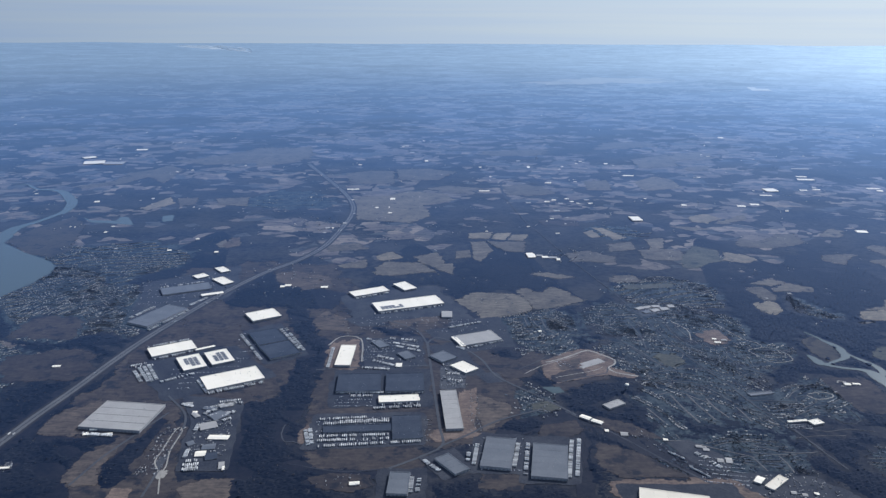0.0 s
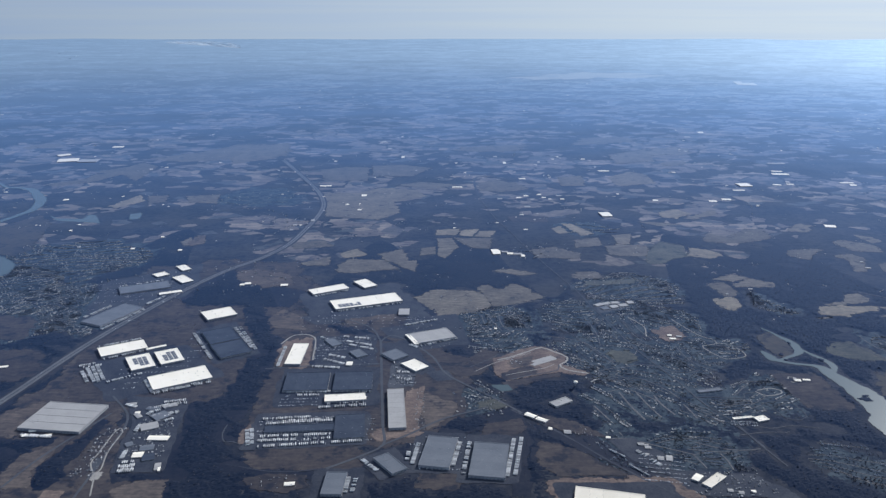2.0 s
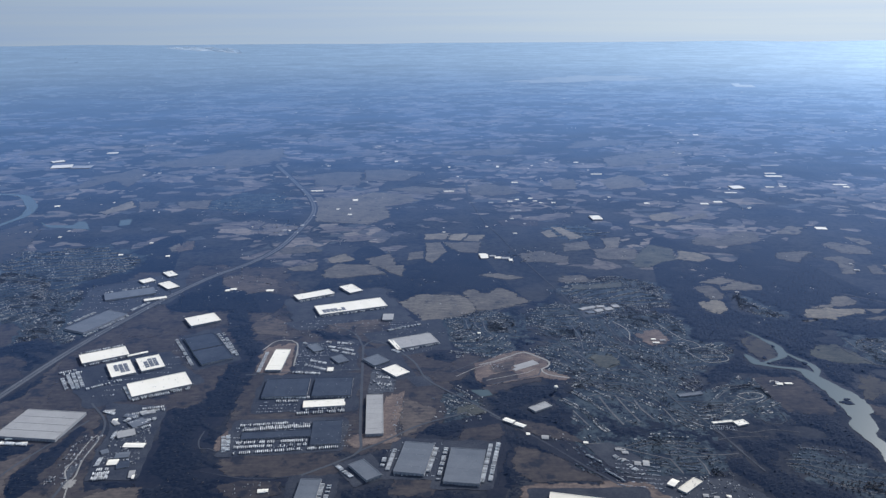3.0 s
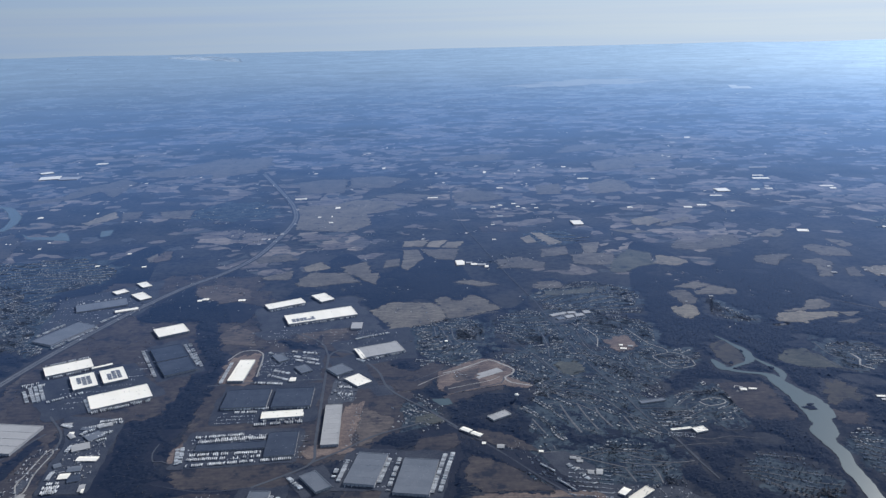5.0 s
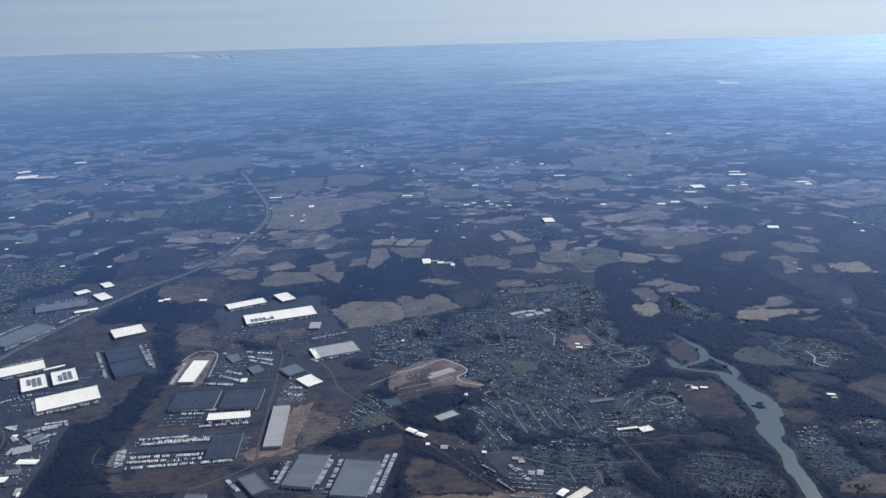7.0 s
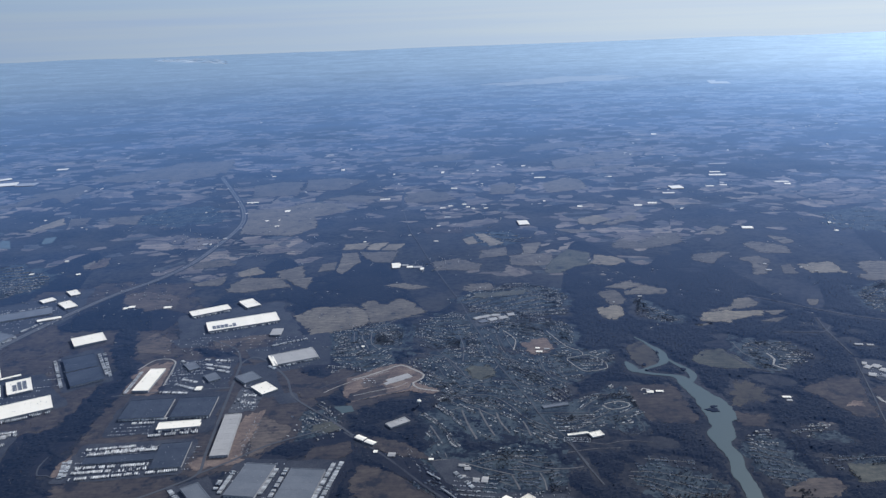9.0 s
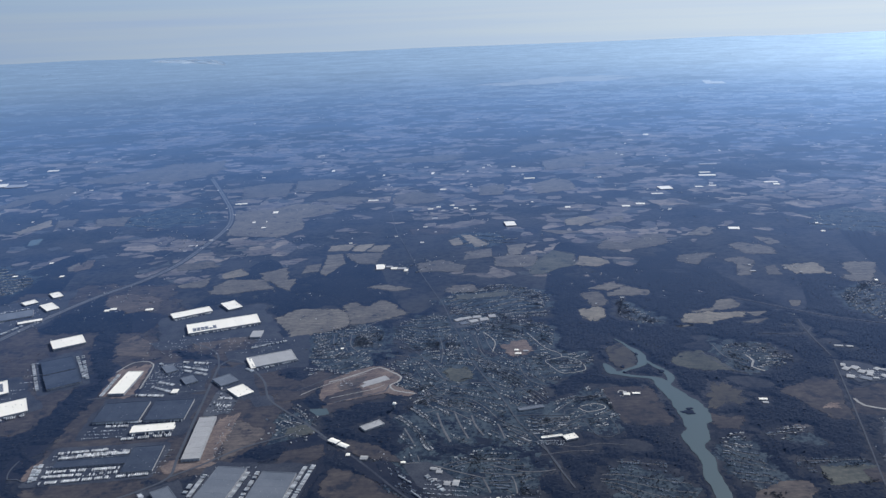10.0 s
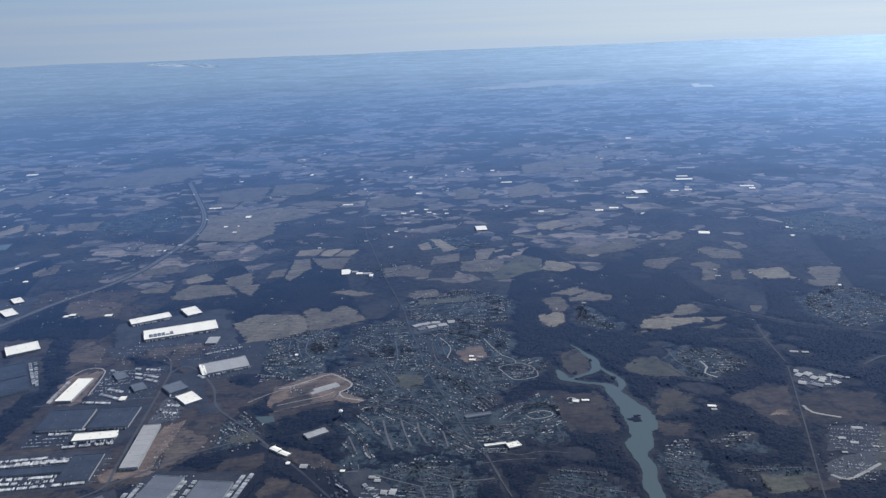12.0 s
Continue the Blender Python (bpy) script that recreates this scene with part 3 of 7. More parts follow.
def river(rows, name="river", words="broad teal-grey river with a smooth surface", z=0.12):
    """Rows of x, y, width."""
    LAYER[0] += 0.003
    z += LAYER[0] * 0.5
    path = smooth_path(rows, 2.0)
    dense = smooth_path(path, 0.8)
    d = np.gradient(dense[:, :2], axis=0)
    for _ in range(6):
        d[1:-1] = (d[:-2] + 2 * d[1:-1] + d[2:]) / 4
    d /= np.linalg.norm(d, axis=1)[:, None] + 1e-9
    banks = []
    for sgn in (1, -1):
        bay = np.array([0.20 * noise.noise(Vector((x / 7, y / 7, 0.4 + sgn))) + 0.16 * noise.noise(Vector((x / 2.0, y / 2.0, 8.4 + sgn))) for x, y in dense[:, :2]])
        off = sgn * dense[:, 2] / 2 * (1 + bay)
        banks += [(p[0] - q[1] * o, p[1] + q[0] * o, z) for p, q, o in zip(dense, d, off)]
    n = len(dense)
    faces = [(i, n + i, n + i + 1, i + 1) for i in range(n - 1)]
    for x, y, w in path:
        mark(x, y, 2, w / 2)
    return tagged(new(name, mesh_of(name, banks, faces, M["water"])), words, "water", kind="structure")


def islet(x, y, w, d, turn=0.0):
    """A low wooded bank standing out of the water, with an uneven shore."""
    rng = np.random.default_rng(int(abs(x * 7 + y * 3)))
    n, a = 40, radians(turn)
    ph = rng.uniform(0, 6.28, 3)
    verts, faces = [(x, y, 0.45)], []
    for r, z in ((0.55, 0.42), (0.92, 0.30), (1.0, 0.02)):
        for i in range(n):
            t = 2 * math.pi * i / n
            k = r * (1 + 0.22 * math.sin(2 * t + ph[0]) + 0.18 * math.sin(3 * t + ph[1]) + 0.12 * math.sin(7 * t + ph[2]) + 0.12 * rng.random())
            u, v = k * w / 2 * math.cos(t), k * d / 2 * math.sin(t)
            verts.append((x + u * math.cos(a) - v * math.sin(a), y + u * math.sin(a) + v * math.cos(a), z))
    faces += [(0, 1 + i, 1 + (i + 1) % n) for i in range(n)]
    faces += [(1 + k * n + i, 1 + (k + 1) * n + i, 1 + (k + 1) * n + (i + 1) % n, 1 + k * n + (i + 1) % n) for k in (0, 1) for i in range(n)]
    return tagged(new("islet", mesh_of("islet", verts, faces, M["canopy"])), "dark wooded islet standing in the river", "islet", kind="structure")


# ---- buildings ----
def warehouse(x, y, w, d, turn, h, roof="white", words="", docks="front", solar=0, units=4, yard=1.6, seam=None, strips=0):
    """A flat-roofed shed: walls with a parapet, roof sheets, dock doors, rooftop units."""
    a = radians(turn)
    rng = np.random.default_rng(int(abs(x * 31 + y * 17)) + 1)
    ob = empty("warehouse", x, y, a)
    if yard:
        mark_quad(x, y, w, d, a, 2, yard)
    t = 0.25
    part("wall", mesh_of("wall", *boxes([(0, -d / 2 + t / 2, 0, w, t, h), (0, d / 2 - t / 2, 0, w, t, h), (-w / 2 + t / 2, 0, 0, t, d - 2 * t, h), (w / 2 - t / 2, 0, 0, t, d - 2 * t, h)]), M["wall"]), ob)
    k = strips or max(3, min(10, int(max(w, d) / 4)))
    if seam is None:
        seam = 0.008 if roof == "white" else 0.025
    if w >= d and not strips:
        sheet = mesh_of("roof_panel", *boxes([(0, 0, 0, (w - 0.5) / k - seam, d - 0.5, 0.12)]), M[roof])
        spots = [(-(w - 0.5) / 2 + (i + 0.5) * (w - 0.5) / k, 0) for i in range(k)]
    else:
        sheet = mesh_of("roof_panel", *boxes([(0, 0, 0, w - 0.5, (d - 0.5) / k - seam, 0.12)]), M[roof])
        spots = [(0, -(d - 0.5) / 2 + (i + 0.5) * (d - 0.5) / k) for i in range(k)]
    for u, v in spots:
        part("roof_panel", sheet, ob, m=Matrix.Translation((u, v, h - 0.125 + 0.006 * rng.random())))
    cap = mesh_of("parapet", *boxes([(0, -d / 2 + 0.1, 0, w + 0.1, 0.32, 0.1), (0, d / 2 - 0.1, 0, w + 0.1, 0.32, 0.1), (-w / 2 + 0.1, 0, 0, 0.32, d - 0.52, 0.1), (w / 2 - 0.1, 0, 0, 0.32, d - 0.52, 0.1)]), M[roof])
    part("parapet", cap, ob, m=Matrix.Translation((0, 0, h)))
    if docks:
        door = mesh_of("dock_door", *boxes([(0, 0, 0, 0.42, 0.08, 0.5)]), M["door"])
        for sgn in ((-1,) if docks == "front" else (-1, 1)):
            n = max(3, min(22, int(w / 1.4)))
            for i in range(n):
                u = (i + 0.5 - n / 2) * w / n * 0.92
                part("dock_door", door, ob, m=Matrix.Translation((u, sgn * (d / 2 + 0.03), 0.15)))
    if units:
        cab = mesh_of("rooftop_unit", *boxes([(0, 0, 0, 0.24, 0.18, 0.16)]), M["unit"])
        fan = mesh_of("fan", *boxes([(0.04, 0, 0.16, 0.12, 0.12, 0.04)]), M["door"])
        for i in range(units):
            unit = part("rooftop_unit", cab, ob, m=Matrix.Translation((rng.uniform(-0.42, 0.42) * w, rng.uniform(-0.38, 0.38) * d, h - 0.004)))
            part("fan", fan, unit)
    if solar:
        # blocks of panels in rows, with walkways between them
        pan = mesh_of("solar_panel", *boxes([(0, 0, 0, 1.75, 2.1, 0.09)]), M["solar"])
        nu, nv = max(1, int(w * solar[2] / 2.1)), max(1, int(d * solar[3] / 2.5))
        for i in range(nu):
            for j in range(nv):
                if rng.random() < 0.9:
                    part("solar_panel", pan, ob, "dark solar panel", Matrix.Translation((w * solar[0] + (i + 0.5 - nu / 2) * 2.1, d * solar[1] + (j + 0.5 - nv / 2) * 2.5, h + 0.003)))
    label = words or {"white": "white-roofed flat warehouse standing in a paved yard", "grey": "grey-roofed flat warehouse with pale walls", "dark": "dark-roofed flat warehouse with loading docks",
                      "cream": "cream-roofed long warehouse on bare ground", "light": "light grey metal-roofed shed beside a yard"}[roof]
    return tagged(ob, label, "warehouse")


def shed(x, y, w, d, turn, h, roof="white", words="small white-roofed building on open ground", category="building"):
    """A small block with a shallow gable, a base, and a door."""
    a = radians(turn)
    ob = empty("building", x, y, a)
    if y < 900:
        mark_quad(x, y, w, d, a, 2, 0.5)
    part("wall", mesh_of("wall", *boxes([(0, 0, 0, w, d, h)]), M["wall"]), ob)
    r, o = h + min(0.12 * d, 0.22), 0.12
    rv = [(-w / 2 - o, -d / 2 - o, h), (w / 2 + o, -d / 2 - o, h), (w / 2 + o, d / 2 + o, h), (-w / 2 - o, d / 2 + o, h), (-w / 2 - o, 0, r), (w / 2 + o, 0, r)]
    part("roof", mesh_of("roof", rv, [(0, 1, 5, 4), (2, 3, 4, 5), (0, 4, 3), (1, 2, 5), (0, 3, 2, 1)], M[roof]), ob)
    if y < 700:
        part("door", mesh_of("door", *boxes([(w * 0.2, -d / 2 - 0.02, 0, 0.35, 0.06, 0.4)]), M["door"]), ob)
    return tagged(ob, words, category)


def water_tower(x, y):
    """A white bulb tank on a slender flared stem."""
    ob = empty("water_tower", x, y)
    ob.scale = (0.6, 0.6, 0.6)

    def turned(profile, n=16):
        verts = [(r * math.cos(2 * math.pi * i / n), r * math.sin(2 * math.pi * i / n), z) for r, z in profile for i in range(n)]
        faces = [(k * n + i, k * n + (i + 1) % n, (k + 1) * n + (i + 1) % n, (k + 1) * n + i) for k in range(len(profile) - 1) for i in range(n)]
        return verts, faces
    part("stem", mesh_of("stem", *turned(((0.9, 0), (0.5, 0.5), (0.42, 3.0), (0.7, 3.6))), M["unit"]), ob)
    part("tank", mesh_of("tank", *turned(((0.7, 3.6), (1.3, 3.9), (1.55, 4.4), (1.3, 4.95), (0.7, 5.2), (0.02, 5.25))), M["white"]), ob)
    part("ladder", mesh_of("ladder", *boxes([(0.55, 0, 0, 0.06, 0.12, 3.7)]), M["unit"]), ob)
    return tagged(ob, "white bulb-topped water tower standing in woods", "water tower")


# ---- trailers, cars ----
def trailer_kind():
    ob = empty("semi_trailer", 0, 0)
    part("cargo_box", mesh_of("cargo_box", *boxes([(0, 0, 0.16, 0.34, 1.5, 0.36)]), M["trailer"]), ob)
    ring = [(0.0, 0.07 * math.cos(t * math.pi / 4), 0.07 * math.sin(t * math.pi / 4)) for t in range(8)]
    wheel = mesh_of("wheel", [(e, b, c) for e in (0, 0.06) for _, b, c in ring],
                    [tuple(range(7, -1, -1)), tuple(range(8, 16))] + [(i, (i + 1) % 8, 8 + (i + 1) % 8, 8 + i) for i in range(8)], M["tyre"])
    for dx in (-0.17, 0.11):
        for dy in (-0.6, -0.45):
            part("wheel", wheel, ob, m=Matrix.Translation((dx, dy, 0.07)))
    leg = mesh_of("leg", *boxes([(0, 0, 0, 0.04, 0.04, 0.16)]), M["tyre"])
    for dx in (-0.1, 0.1):
        part("leg", leg, ob, m=Matrix.Translation((dx, 0.5, 0)))
    return tagged(ob, "white box semi-trailer parked in a row on asphalt", "trailer", "trailers parked in the yards")


TRAILER = []
TRAILER_COUNT = [0]


def trailers(x, y, length, turn, across=90.0, full=0.82, pitch=0.72):
    """A row of parked trailers along a line through x, y."""
    a = radians(turn)
    n = int(length / pitch)
    rng = np.random.default_rng(int(abs(x * 5 + y * 3)) + 2)
    for i in range(n):
        if rng.random() > min(0.9, full * 1.05):
            continue
        u, slip = (i + 0.5 - n / 2) * pitch, rng.normal(0, 0.12)
        if TRAILER_COUNT[0] >= 298:
            MORE_TRAILERS.append((x + u * math.cos(a), y + u * math.sin(a), a + radians(across - 90)))
            continue
        m = Matrix.Translation((x + u * math.cos(a), y + u * math.sin(a), 0.10)) @ Matrix.Rotation(a + radians(across - 90) + rng.normal(0, 0.02), 4, "Z") @ Matrix.Translation((0, slip, 0))
        if not TRAILER:
            TRAILER.append(trailer_kind())
            TRAILER[0].matrix_basis = m
        else:
            copy_thing(TRAILER[0], m)
        TRAILER_COUNT[0] += 1


def freight_train(points, count):
    """Box wagons standing in line on the railway: a body with ribs, a roof walk and two bogies each."""
    path = smooth_path(points, 0.2)
    run = np.concatenate([[0], np.cumsum(np.linalg.norm(np.diff(path[:, :2], axis=0), axis=1))])
    first = None
    for k in range(count):
        at = 1.2 + k * 1.75
        if at > run[-1]:
            break
        x, y = np.interp(at, run, path[:, 0]), np.interp(at, run, path[:, 1])
        x2, y2 = np.interp(at + 0.3, run, path[:, 0]), np.interp(at + 0.3, run, path[:, 1])
        m = Matrix.Translation((x, y, 0.2)) @ Matrix.Rotation(math.atan2(y2 - y, x2 - x), 4, "Z")
        if first is None:
            first = empty("freight_wagon", 0, 0)
            part("body", mesh_of("body", *boxes([(0, 0, 0.12, 1.55, 0.34, 0.36)]), M["trailer"]), first)
            rib = mesh_of("rib", *boxes([(0, 0, 0.12, 0.03, 0.37, 0.36)]), M["unit"])
            for u in (-0.6, -0.3, 0.0, 0.3, 0.6):
                part("rib", rib, first, m=Matrix.Translation((u, 0, 0)))
            part("roof_walk", mesh_of("roof_walk", *boxes([(0, 0, 0.485, 1.5, 0.08, 0.02)]), M["unit"]), first)
            bogie = mesh_of("bogie", *boxes([(0, 0, 0, 0.3, 0.26, 0.12)]), M["tyre"])
            for u in (-0.5, 0.5):
                part("bogie", bogie, first, m=Matrix.Translation((u, 0, 0)))
            tagged(first, "pale box freight wagon standing on a railway line", "wagon", "wagons of the freight train")
            first.matrix_basis = m
        else:
            copy_thing(first, m)


def cars(x, y, w, d, turn, rows, full=0.6):
    """Parked cars in rows on a lot; all of them become one mesh at the end."""
    a = radians(turn)
    rng = np.random.default_rng(int(abs(x * 11 + y)) + 3)
    for r in range(rows):
        v = (r + 0.5 - rows / 2) * d / rows
        for i in range(int(w / 0.36)):
            if rng.random() < full:
                u = (i + 0.5) * 0.36 - w / 2
                CARS.append((x + u * math.cos(a) - v * math.sin(a), y + u * math.sin(a) + v * math.cos(a), a + rng.normal(0, 0.03)))


def clutter(x, y, w, d, turn, n, size=1.0):
    """Stacks, containers, vans and small huts standing about a yard, roughly in line with it."""
    a = radians(turn)
    rng = np.random.default_rng(int(abs(x * 19 + y * 23)) + 6)
    for _ in range(n):
        u, v = rng.uniform(-0.48, 0.48) * w, rng.uniform(-0.48, 0.48) * d
        lane = 2.1 * size
        v = (round(v / lane) * lane + rng.normal(0, 0.12)) if rng.random() < 0.8 else v
        CLUTTER.append((x + u * math.cos(a) - v * math.sin(a), y + u * math.sin(a) + v * math.cos(a), a + (0 if rng.random() < 0.8 else 1.5708) + rng.normal(0, 0.05), size * rng.uniform(0.5, 1.3), rng.integers(0, 4)))


# ---- houses ----
HOUSES, TREES_IN_TOWN = [], []


def suburb(x, y, rx, ry, turn, gap=3.3, bend=4.5, full=0.85, streets=True, pitch=1.0):
    """Streets side by side, gently bent, with a house on each side at even lots; an oval in plan."""
    a = radians(turn)
    rng = np.random.default_rng(int(abs(x * 3 + y * 5)) + 4)
    ph = rng.uniform(0, 6.28, 2)
    field(x, y, 2 * rx, 2 * ry, turn, 0, "lawn", 0.16)
    rows = int(2 * ry / gap)
    for r in range(rows + 1):
        v0 = -ry + r * gap
        half = rx * math.sqrt(max(0.05, 1 - (v0 / ry) ** 2))
        line = []
        for u in np.arange(-half, half + 0.1, pitch / 2):
            v = v0 + bend * math.sin(u / 22 + ph[0] + 0.25 * r) + 0.4 * bend * math.sin(u / 9 + ph[1] + 0.6 * r)
            px, py = x + u * math.cos(a) - v * math.sin(a), y + u * math.sin(a) + v * math.cos(a)
            q = noise.noise_vector(Vector((px / 30, py / 30, 7.7))) * 13 + noise.noise_vector(Vector((px / 13, py / 13, 1.1))) * 2
            line.append((px + q.x, py + q.y))
        if len(line) < 4:
            continue
        line = np.array(line)
        if streets and rng.random() < 0.75:
            runs, run = [], []
            for p in line:
                if taken(*p) in (0, 3):
                    run.append(p)
                else:
                    runs.append(run)
                    run = []
            for run in runs + [run]:
                if len(run) > 5:
                    LAYER[0] += 0.0002
                    ob = new("street", ribbon("street", np.array(run), np.full(len(run), 0.36), 0.06 + LAYER[0] * 0.1, M["lane"], 0.0))
                    tagged(ob, "narrow pale residential street lined with houses", "road", kind="structure")
        for i in range(1, len(line) - 1, 2):
            dx, dy = line[i + 1] - line[i - 1]
            t = math.atan2(dy, dx)
            for sgn in (-1, 1):
                off = 0.82 + rng.uniform(-0.12, 0.22)
                slip = rng.normal(0, 0.13)
                hx, hy = line[i][0] - sgn * off * math.sin(t) + slip * math.cos(t), line[i][1] + sgn * off * math.cos(t) + slip * math.sin(t)
                copse = noise.noise(Vector((hx / 8, hy / 8, 3.3))) + 0.5 * noise.noise(Vector((hx / 3, hy / 3, 6.1))) < -0.27
                if not copse and rng.random() < full and taken(hx, hy) == 0:
                    HOUSES.append((hx, hy, t + rng.normal(0, 0.12), rng.integers(0, 4)))
                elif copse:
                    TREES_IN_TOWN.extend((hx + rng.normal(0, 0.7), hy + rng.normal(0, 0.7)) for _ in range(3))
                for _ in range(rng.integers(0, 2)):
                    q = off + rng.uniform(0.4, 1.1)
                    TREES_IN_TOWN.append((line[i][0] - sgn * q * math.sin(t) + rng.normal(0, 0.9), line[i][1] + sgn * q * math.cos(t) + rng.normal(0, 0.9)))
        for px, py in line[::2]:
            mark(px, py, 3, 1.8)


def house_mesh(kind):
    """Verts, faces of walls and of the roof for one of four houses, with a chimney or a wing."""
    w, d, h = ((0.66, 0.46, 0.28), (0.56, 0.46, 0.33), (0.8, 0.48, 0.24), (0.6, 0.42, 0.3))[kind]
    wall = boxes([(0, 0, 0, w, d, h)] + ([(w * 0.42, -d * 0.45, 0, w * 0.45, d * 0.5, h * 0.7)] if kind in (1, 2) else []) + ([(-w * 0.3, 0.1, h, 0.07, 0.07, 0.2)] if kind != 2 else []))
    r, o = h + 0.2 * d, 0.08
    rv = [(-w / 2 - o, -d / 2 - o, h - 0.03), (w / 2 + o, -d / 2 - o, h - 0.03), (w / 2 + o, d / 2 + o, h - 0.03), (-w / 2 - o, d / 2 + o, h - 0.03), (-w / 2 - o + (0.3 if kind == 3 else 0), 0, r), (w / 2 + o - (0.3 if kind == 3 else 0), 0, r)]
    rf = [(0, 1, 5, 4), (2, 3, 4, 5), (0, 4, 3), (1, 2, 5), (0, 3, 2, 1)]
    return wall, (rv, rf)


def place_many(kinds, spots):
    """Joined verts and faces of many turned copies: spots of kind, x, y, z, turn, scale, height."""
    vs, fs, base = [], [], 0
    for k, x, y, z, t, s, h in spots:
        v, f = kinds[k]
        v = np.asarray(v) * (s, s, s * h)
        c, sn = math.cos(t), math.sin(t)
        vs.append(np.stack([v[:, 0] * c - v[:, 1] * sn + x, v[:, 0] * sn + v[:, 1] * c + y, v[:, 2] + z], 1))
        fs += [tuple(base + i for i in face) for face in f]
        base += len(v)
    return (np.concatenate(vs), fs) if vs else (np.zeros((0, 3)), [])


def scatter_farms():
    """Lone houses and farmsteads over the middle country, in twos and threes."""
    rng = np.random.default_rng(31)
    for _ in range(420):
        y = rng.uniform(390, 980)
        x = 90 + rng.uniform(-0.66, 0.66) * y
        for _ in range(rng.integers(1, 4)):
            hx, hy = x + rng.normal(0, 2.5), y + rng.normal(0, 3)
            if taken(hx, hy) in (0, 1):
                HOUSES.append((hx, hy, rng.uniform(0, 3.1), rng.integers(0, 4)))
                mark(hx, hy, 3, 0.8)


def build_houses():
    models = [house_mesh(k) for k in range(4)]
    shared = [(mesh_of("wall", *w, M["siding"]), mesh_of("roof", *r, M["shingle"])) for w, r in models]
    HOUSES.sort(key=lambda h: h[1])
    near = [h for h in HOUSES if 60 < h[0] < 330][:290]
    chosen = set(id(h) for h in near)
    window = mesh_of("window", *boxes([(0, 0, 0, 0.12, 0.03, 0.1)]), M["solar"])
    for hx, hy, t, k in near:
        ob = empty("house", hx, hy, t, 0.04)
        ob.scale = (1.1, 1.1, 1.05)
        part("wall", shared[k][0], ob)
        part("roof", shared[k][1], ob)
        part("window", window, ob, m=Matrix.Translation((-0.25, -(0.46, 0.46, 0.48, 0.42)[k] / 2, 0.11)))
        tagged(ob, "small shingle-roofed family house on a wooded lot", "house", "houses of the near suburb")
    rest = [h for h in HOUSES if id(h) not in chosen]
    for which, mat, name, light in ((0, "siding", "house_walls", None), (1, "shingle", "house_roofs", 0), (1, "light", "pale_house_roofs", 1), (1, "white", "white_house_roofs", 2)):
        pick = [h for i, h in enumerate(rest) if light is None or (0, 2, 1, 0, 1, 0, 2, 1, 0, 0, 2, 1)[(i * 7 + i // 12) % 12] == light]
        v, f = place_many([m[which] for m in models], [(k, hx, hy, 0.04, t, (0.5 if light == 2 else 0.8 if light == 1 else 0.85) + 0.4 * ((hx * 7.3 + hy * 3.1) % 1.0), 0.8) for hx, hy, t, k in pick])
        tagged(new(name, mesh_of(name, v, f, M[mat])), "many small family houses of the farther suburbs", "houses", kind="stuff")


# ---- trees ----
def crown_mesh(seed, n=7):
    """A ragged bare crown: a handful of crossed twig fans round a short stem."""
    rng = np.random.default_rng(seed)
    verts, faces = [], []
    for _ in range(n):
        t, e = rng.uniform(0, 6.28), rng.uniform(0.15, 1.35)
        r = rng.uniform(0.32, 0.62)
        c = np.array([math.cos(t) * math.cos(e), math.sin(t) * math.cos(e), math.sin(e)]) * r * 0.75 + (0, 0, 0.45)
        u = rng.normal(size=3)
        u /= np.linalg.norm(u)
        v = np.cross(u, rng.normal(size=3))
        v /= np.linalg.norm(v)
        s = rng.uniform(0.22, 0.40)
        k = len(verts)
        verts += [c + u * s, c + v * s * 0.9, c - u * s, c - v * s * 0.8, c + np.cross(u, v) * s * 0.6]
        faces += [(k, k + 1, k + 4), (k + 1, k + 2, k + 4), (k + 2, k + 3, k + 4), (k + 3, k, k + 4)]
    return np.array(verts), faces


